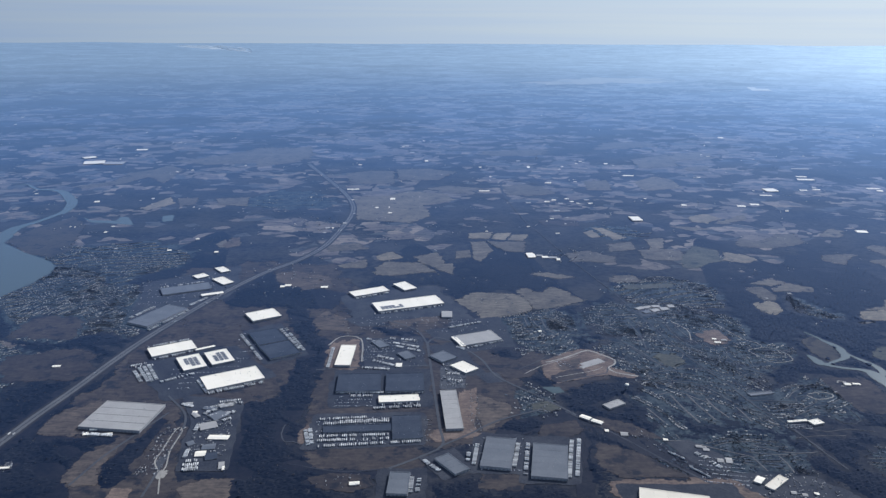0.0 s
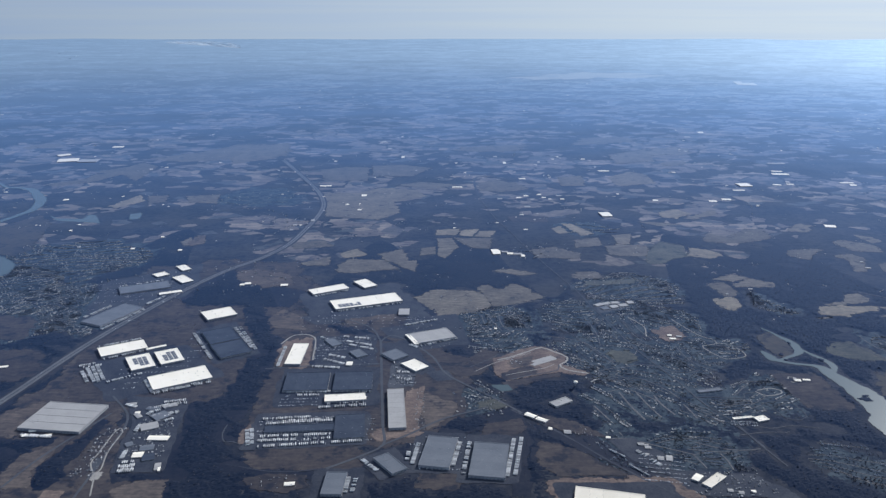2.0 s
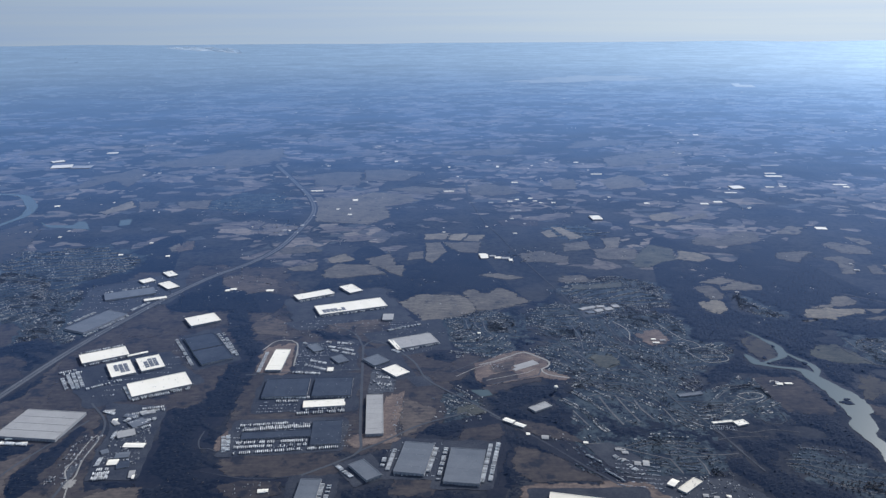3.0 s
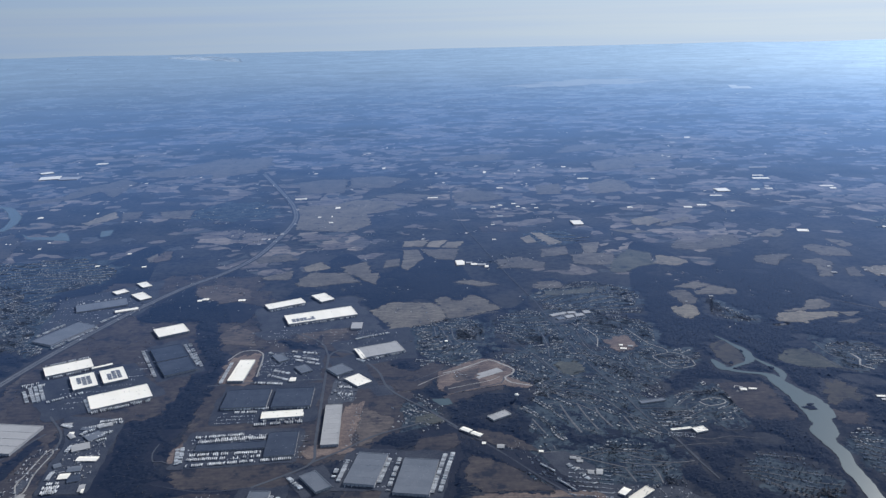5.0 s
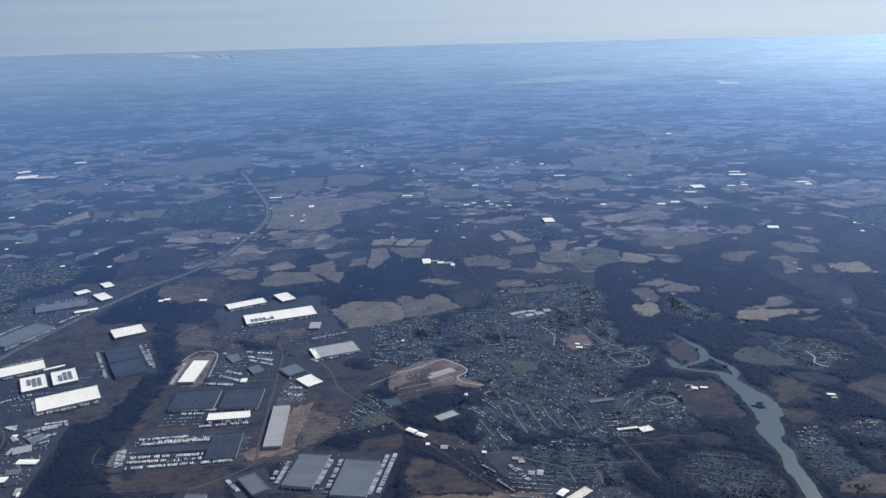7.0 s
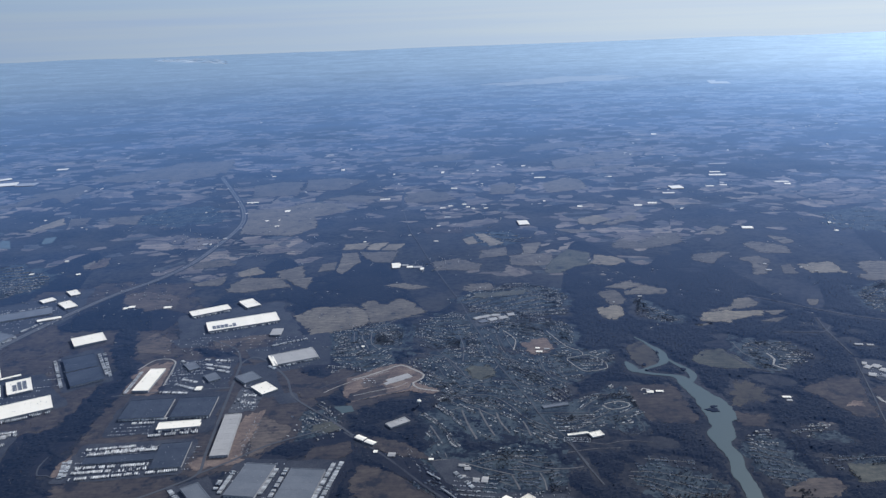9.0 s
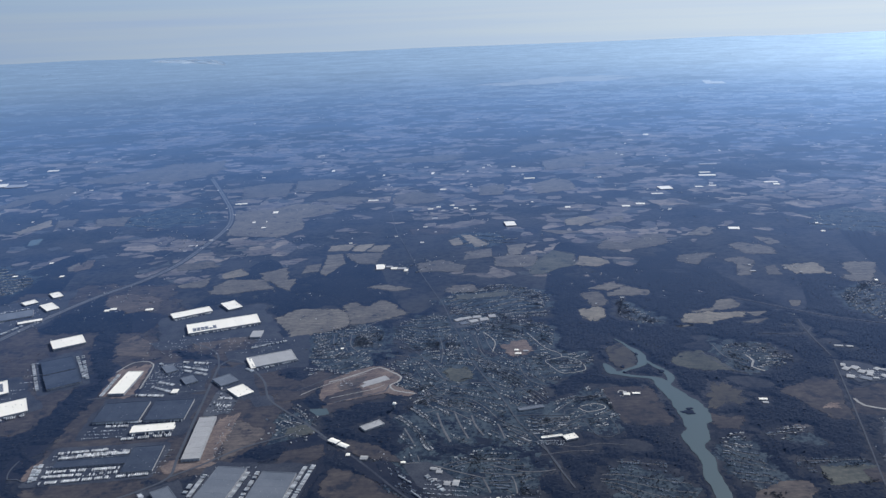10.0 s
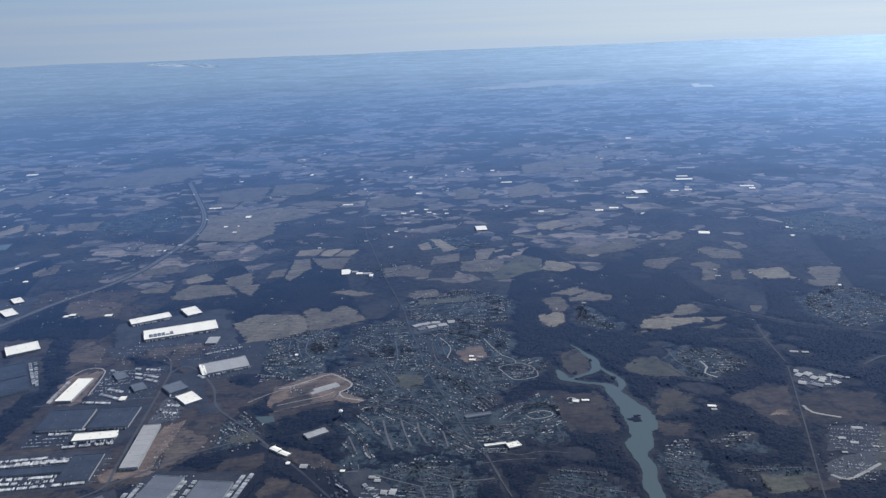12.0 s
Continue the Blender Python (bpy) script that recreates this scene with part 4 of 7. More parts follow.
def build_trees():
    kinds = [crown_mesh(s) for s in range(6)]
    rng = np.random.default_rng(11)
    # single trees by the near streets
    near = sorted((t for t in TREES_IN_TOWN if taken(*t) != 2 and 100 < t[0] < 260), key=lambda t: t[1])[:120]
    stem = mesh_of("trunk", [(0.07 * math.cos(i * 1.2566), 0.07 * math.sin(i * 1.2566), 0) for i in range(5)] + [(0.03 * math.cos(i * 1.2566), 0.03 * math.sin(i * 1.2566), 0.9) for i in range(5)],
                   [(i, (i + 1) % 5, 5 + (i + 1) % 5, 5 + i) for i in range(5)], M["bark"])
    tops = []
    for s in range(4):
        v, f = crown_mesh(50 + s, 26)
        tops.append(mesh_of("crown", v, f, M["bare"]))
    for i, (x, y) in enumerate(near):
        ob = empty("tree", x, y, rng.uniform(0, 6.28), 0.03)
        s = rng.uniform(0.45, 0.8)
        ob.scale = (s, s, s)
        part("trunk", stem, ob)
        part("crown", tops[i % 4], ob)
        tagged(ob, "bare winter tree between suburban houses", "tree", "trees of the near suburb")
    used = set(near)
    spots = [(rng.integers(0, 6), x, y, 0, rng.uniform(0, 6.28), rng.uniform(0.25, 0.6), rng.uniform(0.7, 1.0)) for x, y in TREES_IN_TOWN if (x, y) not in used and taken(x, y) in (0, 3)]
    spots += [(rng.integers(0, 6), x, y, 0, rng.uniform(0, 6.28), rng.uniform(0.3, 0.65), rng.uniform(0.8, 1.1)) for x, y in HEDGES if taken(x, y) != 2]
    v, f = place_many(kinds, spots)
    tagged(new("garden_trees", mesh_of("garden_trees", v, f, M["copse"])), "bare winter trees among the suburban houses", "trees", kind="stuff")
    # woods: a ragged sheet of bare canopy, broken by clearings, with crowns standing out of it
    step = CELL / 2
    xs, ys = X0 + np.arange(2 * NX + 1) * step, Y0 + np.arange(2 * NY + 1) * step
    cx, cy = np.meshgrid(xs[:-1] + step / 2, ys[:-1] + step / 2, indexing="ij")
    wx = cx + 1.1 * np.sin(cx * 0.7 + 2 * np.sin(cy * 0.45)) + rng.normal(0, 0.55, cx.shape)
    wy = cy + 1.3 * np.sin(cy * 0.6 + 2 * np.sin(cx * 0.5)) + rng.normal(0, 0.7, cx.shape)
    free = TAKEN[np.clip(((wx - X0) / CELL).astype(int), 0, NX - 1), np.clip(((wy - Y0) / CELL).astype(int), 0, NY - 1)] == 0
    free &= np.kron(TAKEN != 2, np.ones((2, 2), bool))
    wave = np.sin(cx / 17 + 2 * np.sin(cy / 23)) * np.sin(cy / 13 + 1.7 * np.sin(cx / 19)) + 0.5 * np.sin(cx / 5.3 + cy / 7.1) * np.sin(cy / 4.1)
    edge = 490 + 50 * np.sin(cx / 31) + 40 * np.sin(cx / 11 + 1)
    free &= (wave > -0.95) & (cy > 165) & (cy < edge) & (np.abs(cx - 90) < 0.64 * cy + 85)
    need = np.zeros((2 * NX + 1, 2 * NY + 1), bool)
    full = np.ones_like(need)
    for di in (0, 1):
        for dj in (0, 1):
            need[di:di + 2 * NX, dj:dj + 2 * NY] |= free
            full[di:di + 2 * NX, dj:dj + 2 * NY] &= free
    index = -np.ones(need.shape, np.int64)
    index[need] = np.arange(need.sum())
    gx, gy = np.meshgrid(xs, ys, indexing="ij")
    level = full.astype(float)
    deep = full
    for _ in range(2):
        shrunk = deep.copy()
        shrunk[1:-1, 1:-1] &= deep[:-2, 1:-1] & deep[2:, 1:-1] & deep[1:-1, :-2] & deep[1:-1, 2:]
        deep = shrunk
        level += deep
    height = np.where(full, level / 3 * (0.38 + 0.50 * rng.random(need.shape) + 0.16 * np.sin(gx / 6) * np.sin(gy / 5)), 0.02) * np.clip((530 - gy) / 170, 0.12, 1)
    jx, jy = gx + rng.uniform(-0.3, 0.3, need.shape) * step, gy + rng.uniform(-0.3, 0.3, need.shape) * step
    verts = np.stack([jx[need], jy[need], height[need]], 1)
    i, j = np.nonzero(free)
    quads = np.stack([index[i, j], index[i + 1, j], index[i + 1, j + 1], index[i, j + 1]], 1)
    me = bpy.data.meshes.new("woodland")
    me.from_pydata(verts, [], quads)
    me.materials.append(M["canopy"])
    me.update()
    tagged(new("woodland", me), "dense bare winter woodland, near-black", "woods", kind="stuff")
    pick = rng.choice(len(i), min(5000, len(i)), replace=False)
    spots = [(rng.integers(0, 6), cx[i[q], j[q]], cy[i[q], j[q]], 0.45, rng.uniform(0, 6.28), rng.uniform(0.3, 0.55), rng.uniform(0.8, 1.1)) for q in pick]
    v, f = place_many(kinds, spots)
    tagged(new("standing_trees", mesh_of("standing_trees", v, f, M["bare"])), "bare crowns standing out of the winter woods", "trees", kind="stuff")


def build_cars():
    v, f = place_many([boxes([(0, 0, 0, 0.22, 0.56, 0.1), (0, -0.03, 0.1, 0.19, 0.3, 0.07)])], [(0, x, y, 0.12, t, 1, 1) for x, y, t in CARS])
    if len(v):
        tagged(new("parked_cars", mesh_of("parked_cars", v, f, M["car"])), "rows of parked cars on asphalt lots", "cars", kind="stuff")


    v, f = place_many([boxes([(0, 0, 0.16, 0.34, 1.5, 0.36), (0, -0.5, 0, 0.3, 0.3, 0.16)])], [(0, x, y, 0.1, t, 1, 1) for x, y, t in MORE_TRAILERS])
    if len(v):
        tagged(new("parked_trailers", mesh_of("parked_trailers", v, f, M["trailer"])), "more white trailers parked along the docks", "trailers", kind="stuff")
    kinds = [boxes([(0, 0, 0, 0.3, 0.8, 0.3)]), boxes([(0, 0, 0, 0.5, 0.5, 0.25), (0.1, 0.1, 0.25, 0.2, 0.2, 0.1)]), boxes([(0, 0, 0, 0.35, 1.4, 0.35)]), boxes([(0, 0, 0, 0.7, 1.0, 0.4), (0, 0, 0.4, 0.4, 1.0, 0.12)])]
    v, f = place_many(kinds, [(k, x, y, 0.08, t, s, 1) for x, y, t, s, k in CLUTTER])
    if len(v):
        tagged(new("yard_clutter", mesh_of("yard_clutter", v, f, M["clutter"])), "pallets, containers and huts standing about yards", "clutter", kind="stuff")


def far_buildings():
    """White and grey farm and works roofs scattered over the far country."""
    rng = np.random.default_rng(21)
    specs = []
    for _ in range(210):
        y = float(np.exp(rng.uniform(math.log(560), math.log(3400))))
        x = 90 + rng.uniform(-0.68, 0.68) * y
        k = rng.uniform(0.3, 0.75) * (y / 900) ** 0.6
        for _ in range(rng.integers(1, 4)):
            specs.append((x + rng.normal(0, 6), y + rng.normal(0, 8), -3 if y > 1100 else 0, k * rng.uniform(1.5, 6), k * rng.uniform(2, 6), 0.2 + (3 if y > 1100 else 0)))
    for share, mat, name in ((0.45, "white", "far_white_roofs"), (1.0, "light", "far_grey_roofs")):
        pick = [s for i, s in enumerate(specs) if ((i * 37) % 100 < 45) == (share < 1)]
        tagged(new(name, mesh_of(name, *boxes(pick), M[mat])), "scattered far farm and works buildings", "buildings", kind="stuff")


lay_ground()
smoke_plume()

# water
river([(-376.7, 746.3, 1.5), (-359.3, 741.4, 3), (-342.7, 723.7, 4), (-325.0, 719.0, 6), (-311.9, 709.5, 8), (-294.5, 684.1, 9), (-283.4, 662.3, 9), (-277.2, 635.9, 7), (-279.3, 620.4, 5.5), (-284.3, 598.6, 6), (-289.4, 583.1, 9), (-288.6, 565.2, 12), (-286.1, 552.9, 14), (-288.5, 528.2, 22)], 'river', 'wide grey river bending past reed marsh')
river([(78, 313, 1.1), (77, 315, 4.1), (75, 316, 2.8), (74, 317, 0.4)], 'pond', 'small pale settling pond beside a work site')
river([(214, 381, 1.0), (217, 375, 1.5), (219, 369, 2.2), (221, 365, 3.5), (222, 359, 4.2), (221, 352, 3.9), (218, 348, 2.5), (213, 345, 2.0), (208, 342, 2.1), (205, 343, 5.1), (204, 348, 3.9), (203, 352, 1.5)], 'river', 'narrow upper arm of a teal river')
river([(223, 353, 1.2), (225, 348, 2.0), (227, 344, 2.5), (229, 339, 3.2), (229, 334, 3.3), (227, 330, 2.4), (224, 326, 2.6)], 'river', 'side channel of a teal river round an islet')
river([(205, 342, 3.1), (212, 338, 2.2), (219, 336, 2.2), (223, 333, 5.0), (224, 328, 6.5), (226, 321, 7.8), (227, 316, 9.1), (228, 310, 11.2), (229, 303, 12.4), (229, 298, 11.9), (227, 294, 9.1), (226, 288, 7.7), (224, 283, 10.1), (222, 276, 5.7), (223, 268, 5.6), (222, 261, 5.4), (221, 255, 5.7), (221, 247, 5.7), (220, 233, 5.9), (219, 220, 6.0)], 'river', 'broad teal river with wooded banks')
islet(226.9, 302.5, 5.8, 2.9, 0)
islet(228.2, 305.3, 2.7, 1.9, 0)
islet(226.9, 341.6, 2.5, 2.4, 0)
islet(210.3, 341.9, 1.2, 1.2, 0)
islet(220.3, 361.4, 1.0, 3.3, 0)
islet(210.8, 347.8, 2.0, 3.0, 0)

# open ground and fields
field(-79.1, 342.0, 81.5, 97.8, 22.1, 16.8, 'brown', 0.06)
field(16.8, 334.7, 92.6, 130.1, 5.5, 2.9, 'brown', 0.06)
field(-93.6, 272.4, 46.2, 82.6, 0.3, -14.3, 'brown', 0.06)
field(-418.1, 956.3, 34.0, 33.3, 27.9, 9.1, 'tan')
field(-123.8, 540.8, 8.8, 11.7, 65.6, 47.9, 'tan')
field(-117.2, 547.5, 7.2, 22.2, 18.9, 3.6, 'tan')
field(-150.2, 931.0, 56.8, 91.6, 12.0, -3.0, 'tan')
field(117.5, 940.4, 73.6, 40.5, 8.2, 11.5, 'tan')
field(261.3, 1002.2, 77.7, 46.4, 13.9, 18.6, 'tan')
field(318.3, 919.8, 51.3, 49.4, 6.1, 23.0, 'tan')
field(253.4, 394.4, 7.7, 1.8, 14.8, 20.9, 'tan')
field(268.1, 254.1, 17.3, 10.6, -0.4, 13.7, 'green')
field(314.1, 273.9, 15.4, 28.0, -4.3, 24.1, 'green')
field(312.2, 307.2, 33.0, 24.0, -0.1, 20.1, 'brown')
# a brown field in the marsh tone, to stand out less
field(246.4, 316.8, 11.7, 19.9, -2.4, 7.4, 'marsh', 0.3)
field(239.9, 294.1, 10.7, 10.5, -5.5, 5.1, 'brown', 0.22)
field(50.0, 244.0, 15.0, 9.8, -2.4, 4.8, 'brown')
field(-93.7, 374.2, 51.2, 45.1, 34.0, 11.5, 'brown')
field(-100.5, 330.1, 22.5, 53.0, -1.4, -22.5, 'brown')
field(-70.3, 322.3, 37.9, 36.6, 19.4, -11.1, 'brown')
field(-60.8, 392.1, 30.8, 44.0, 0.5, -16.5, 'brown')
field(-51.2, 342.6, 23.3, 64.3, 16.2, 2.3, 'brown')
field(-120.5, 281.5, 14.9, 17.5, 10.5, -21.9, 'brown')
field(-150.3, 337.7, 40.1, 32.0, 14.7, -15.5, 'brown')
field(-171.3, 383.7, 31.1, 28.8, -3.3, -4.7, 'brown')
field(-52.4, 236.2, 19.7, 16.2, 1.2, -17.9, 'brown')
field(-29.8, 392.4, 21.8, 32.1, 8.1, -12.3, 'brown')
field(24.2, 391.0, 17.8, 20.5, 6.9, -1.9, 'brown')
field(-10.8, 299.9, 25.0, 17.9, 0.3, -8.0, 'brown')
field(0.1, 258.4, 44.4, 15.2, 1.5, -1.8, 'brown')
field(63.7, 344.2, 24.0, 17.4, 12.6, 11.5, 'brown')
field(-119.7, 266.9, 19.7, 39.4, 30.5, 0.7, 'dark_floor', 0.12)
field(-108.5, 241.6, 18.8, 28.8, 11.7, -8.7, 'dark_floor', 0.12)
field(454.2, 2076.5, 359.0, 165.7, 8.9, 12.8, 'sand', 0.3)
field(342.1, 2053.8, 39.0, 128.9, 16.4, 24.9, 'sand', 0.2)

field(-72.8, 442.3, 97.3, 108.3, 16.9, 4.1, 'brown', 0.06)

# farmland by the corners of its fields
patch([(-276.3, 545.5), (-276.0, 581.6), (-262.0, 617.0), (-241.8, 590.5), (-224.1, 522.1), (-227.4, 508.8), (-247.3, 515.1)], 'marsh')
patch([(-317.1, 564.8), (-285.4, 551.4), (-275.2, 539.7), (-247.3, 515.1), (-230.6, 503.6), (-218.0, 490.1), (-213.3, 476.1), (-214.8, 456.2), (-221.2, 430.0), (-223.2, 399.8)], 'water', name='lake', words='broad grey lake with a wooded shore')
patch([(-257.0, 620.8), (-244.9, 608.1), (-224.5, 606.6), (-225.0, 619.4), (-218.5, 617.7), (-205.3, 592.8), (-218.2, 596.1), (-241.9, 601.0)], 'water', name='pond')
patch([(-193.5, 621.8), (-185.3, 625.8), (-180.3, 607.3), (-187.0, 603.6)], 'water', name='pond')
patch([(-312.7, 734.5), (-286.6, 759.0), (-286.5, 802.6), (-268.4, 824.9), (-261.3, 848.3), (-239.2, 825.6), (-237.2, 791.6), (-235.3, 751.9), (-260.4, 785.1), (-274.4, 748.4), (-300.1, 727.0)], 'tan')
patch([(-219.9, 648.9), (-209.9, 690.2), (-197.9, 668.1), (-212.2, 642.9)], 'pale')
patch([(-201.0, 685.8), (-185.1, 690.6), (-179.8, 664.2), (-190.7, 657.6)], 'tan')
patch([(-263.0, 872.7), (-218.0, 915.1), (-184.0, 970.0), (-161.0, 957.6), (-142.8, 861.4), (-181.1, 867.6), (-220.2, 852.7)], 'tan')
patch([(-166.6, 686.4), (-140.6, 691.4), (-135.4, 658.6), (-157.8, 662.4)], 'tan')
patch([(-124.0, 541.7), (-119.8, 552.1), (-115.0, 536.1), (-119.1, 530.4)], 'umber')
patch([(-121.8, 556.7), (-116.1, 558.3), (-111.5, 537.6), (-115.5, 534.7)], 'umber')
patch([(133.1, 468.6), (146.4, 473.3), (148.5, 460.1), (132.0, 459.9)], 'tan')
patch([(138.7, 454.7), (168.5, 458.2), (166.5, 450.8), (137.8, 447.4)], 'green')
patch([(203.3, 597.3), (223.7, 592.4), (237.2, 587.5), (216.7, 583.9)], 'tan')
patch([(286.8, 517.8), (306.1, 522.1), (310.6, 519.5), (295.1, 503.7), (283.2, 506.1)], 'tan')
patch([(257.4, 410.9), (273.8, 413.7), (267.7, 395.8), (258.9, 399.0), (254.1, 401.5)], 'pale')
patch([(176.3, 557.3), (190.7, 561.2), (183.0, 535.0), (176.4, 534.6)], 'tan')
patch([(165.2, 528.0), (176.4, 534.6), (191.9, 528.4), (195.2, 508.5), (180.3, 505.5), (164.8, 510.0)], 'tan')
patch([(190.2, 513.0), (206.8, 540.0), (218.7, 528.8), (216.1, 505.8), (201.3, 499.2), (192.7, 487.3), (184.9, 490.6)], 'green')
patch([(216.7, 507.0), (222.5, 524.2), (232.3, 520.3), (239.2, 507.8), (228.7, 500.5)], 'pale')
patch([(238.7, 544.1), (245.9, 560.8), (258.0, 551.5), (279.6, 574.6), (291.5, 572.8), (286.7, 547.4), (262.4, 536.5), (239.8, 539.7)], 'tan')
patch([(306.3, 567.4), (325.4, 589.1), (332.4, 584.6), (321.9, 565.1)], 'tan')
patch([(283.0, 513.4), (295.6, 518.3), (305.5, 514.3), (297.9, 507.6), (292.8, 497.0), (284.1, 504.3)], 'tan')
patch([(311.9, 505.7), (326.3, 510.1), (329.4, 500.8), (316.2, 472.9), (309.3, 472.6), (317.0, 496.3)], 'tan')
patch([(327.0, 538.7), (334.5, 543.5), (351.7, 532.4), (349.8, 513.5), (330.8, 517.4)], 'tan')
patch([(351.6, 557.5), (361.2, 551.5), (363.3, 539.3), (353.3, 536.4)], 'tan')
patch([(330.9, 486.0), (338.9, 490.9), (335.6, 471.6), (327.7, 471.4)], 'tan')
patch([(343.5, 489.1), (364.5, 492.4), (363.7, 470.2), (344.8, 471.5)], 'pale')
patch([(379.6, 486.8), (388.5, 490.5), (400.2, 487.7), (381.8, 453.8), (370.4, 454.2), (365.5, 461.2), (374.4, 465.5)], 'tan')
patch([(320.8, 426.5), (326.8, 425.8), (321.2, 416.5), (318.3, 416.8)], 'tan')
patch([(203.5, 423.4), (218.1, 427.1), (215.8, 411.7), (209.5, 405.7), (203.3, 413.0)], 'pale')
patch([(209.3, 449.0), (219.8, 452.7), (222.4, 435.9), (218.3, 428.0), (212.2, 428.7)], 'tan')
patch([(215.8, 458.3), (230.9, 467.0), (238.0, 460.8), (226.6, 454.0)], 'tan')
patch([(225.0, 449.1), (239.2, 458.6), (249.1, 451.3), (247.2, 443.6), (224.7, 444.2)], 'tan')
patch([(253.8, 399.4), (261.7, 410.9), (276.7, 411.0), (290.4, 411.2), (288.3, 405.5), (274.9, 401.2), (263.7, 398.3)], 'pale')
patch([(262.9, 415.1), (276.3, 418.9), (283.3, 430.8), (290.0, 431.9), (293.2, 423.2), (286.3, 416.9), (263.9, 413.3)], 'tan')
patch([(290.9, 410.3), (302.2, 410.8), (293.4, 403.3)], 'tan')
patch([(282.0, 396.4), (300.2, 401.7), (290.2, 394.7)], 'tan')
patch([(233.5, 351.5), (243.1, 362.3), (250.0, 363.0), (253.6, 357.3), (259.4, 339.9), (248.1, 340.3), (235.9, 346.3)], 'green')
patch([(270.0, 319.1), (289.6, 328.4), (298.5, 326.5), (290.4, 302.1), (288.7, 291.9), (280.7, 293.5), (274.8, 310.9)], 'brown')
patch([(197.5, 326.5), (217.2, 327.5), (218.5, 318.3), (219.1, 298.4), (216.2, 291.8), (199.4, 295.4), (198.3, 312.3), (197.5, 320.1)], 'brown')
patch([(230.2, 243.2), (242.0, 251.8), (251.3, 251.1), (252.7, 245.6), (246.6, 240.2), (230.4, 241.3)], 'umber')
patch([(273.3, 256.6), (286.5, 259.3), (282.7, 249.6), (273.6, 249.6)], 'brown')
field(285.5, 303.7, 5.6, 4.0, -7.3, 14.0, 'earth', 0.35)
patch([(-48.3, 695.6), (-18.7, 699.2), (-0.2, 720.0), (31.2, 709.4), (40.9, 686.0), (14.6, 663.1), (20.5, 625.4), (4.2, 604.1), (-36.6, 614.2)], 'tan')
patch([(-67.1, 806.3), (-42.9, 820.8), (-19.5, 820.0), (-16.2, 753.6), (-56.8, 755.0)], 'tan')
patch([(-16.2, 829.3), (14.9, 834.7), (44.9, 817.7), (26.1, 774.0), (-11.0, 775.3)], 'tan')
patch([(-14.6, 513.0), (-4.4, 523.3), (3.7, 510.0), (-9.5, 502.8)], 'pale')
patch([(-12.8, 486.0), (-5.6, 500.2), (16.7, 497.2), (25.1, 479.4), (-2.3, 472.2), (-11.0, 472.4)], 'tan')
patch([(11.9, 511.1), (26.2, 522.5), (31.3, 496.9), (36.7, 496.7), (36.6, 473.5), (16.6, 498.4)], 'tan')
patch([(-53.1, 538.2), (-30.6, 544.8), (-20.7, 530.5), (-46.6, 524.4)], 'tan')
patch([(-37.2, 492.5), (-20.8, 504.3), (-18.5, 488.5), (-32.5, 486.5)], 'tan')
patch([(50.5, 572.8), (67.2, 575.6), (64.1, 558.5), (48.6, 558.9)], 'pale')
patch([(69.2, 572.3), (80.9, 573.6), (75.0, 555.2), (66.1, 558.4)], 'pale')
patch([(81.6, 568.8), (93.2, 570.1), (87.4, 553.4), (77.0, 555.1)], 'pale')
patch([(50.7, 549.9), (60.8, 549.6), (64.5, 528.3), (54.9, 502.4), (51.2, 506.3)], 'tan')
patch([(39.5, 524.8), (49.0, 528.7), (48.5, 511.4), (38.9, 509.1)], 'tan')
patch([(62.8, 549.6), (88.9, 550.3), (84.7, 523.7), (72.2, 528.1)], 'tan')
patch([(-173.5, 875.2), (-165.7, 951.0), (-131.4, 983.7), (-121.3, 929.1), (-129.7, 873.6), (-164.8, 841.1)], 'tan')
patch([(14.6, 731.9), (35.2, 746.6), (72.4, 732.6), (46.3, 716.1)], 'tan')
patch([(88.4, 739.7), (105.3, 754.9), (123.3, 743.7), (133.5, 713.3), (107.1, 702.2), (89.7, 707.5)], 'tan')
patch([(169.5, 769.2), (192.4, 774.0), (187.5, 728.8), (166.6, 729.5)], 'tan')
patch([(218.9, 767.5), (244.4, 795.5), (257.8, 780.4), (255.8, 739.4), (218.7, 727.8)], 'tan')
patch([(135.6, 576.9), (143.2, 583.2), (145.5, 564.0), (138.5, 561.1)], 'pale')
patch([(145.0, 589.9), (151.9, 589.7), (163.3, 561.9), (154.1, 556.1)], 'pale')
patch([(147.4, 544.4), (163.1, 549.9), (163.9, 532.6), (145.4, 526.2)], 'tan')
patch([(228.8, 625.0), (245.5, 636.0), (252.5, 620.5), (237.2, 606.4), (227.2, 610.2)], 'pale')
patch([(243.8, 606.2), (274.6, 633.2), (274.1, 621.8), (249.3, 602.5)], 'tan')
patch([(113.9, 520.2), (130.0, 526.6), (145.2, 512.9), (141.3, 500.3), (115.9, 503.4)], 'tan')
patch([(83.1, 475.7), (95.6, 478.8), (112.2, 469.4), (101.6, 466.4)], 'tan')
patch([(135.0, 471.1), (147.8, 474.1), (150.7, 462.0), (135.1, 460.2)], 'tan')
patch([(105.6, 613.7), (136.7, 612.8), (134.5, 595.3), (108.6, 596.0)], 'brown')
patch([(244.6, 895.8), (295.2, 932.8), (286.1, 858.3), (243.0, 842.9)], 'tan')
patch([(292.5, 847.8), (319.5, 857.0), (313.6, 837.0), (290.2, 828.0)], 'tan')

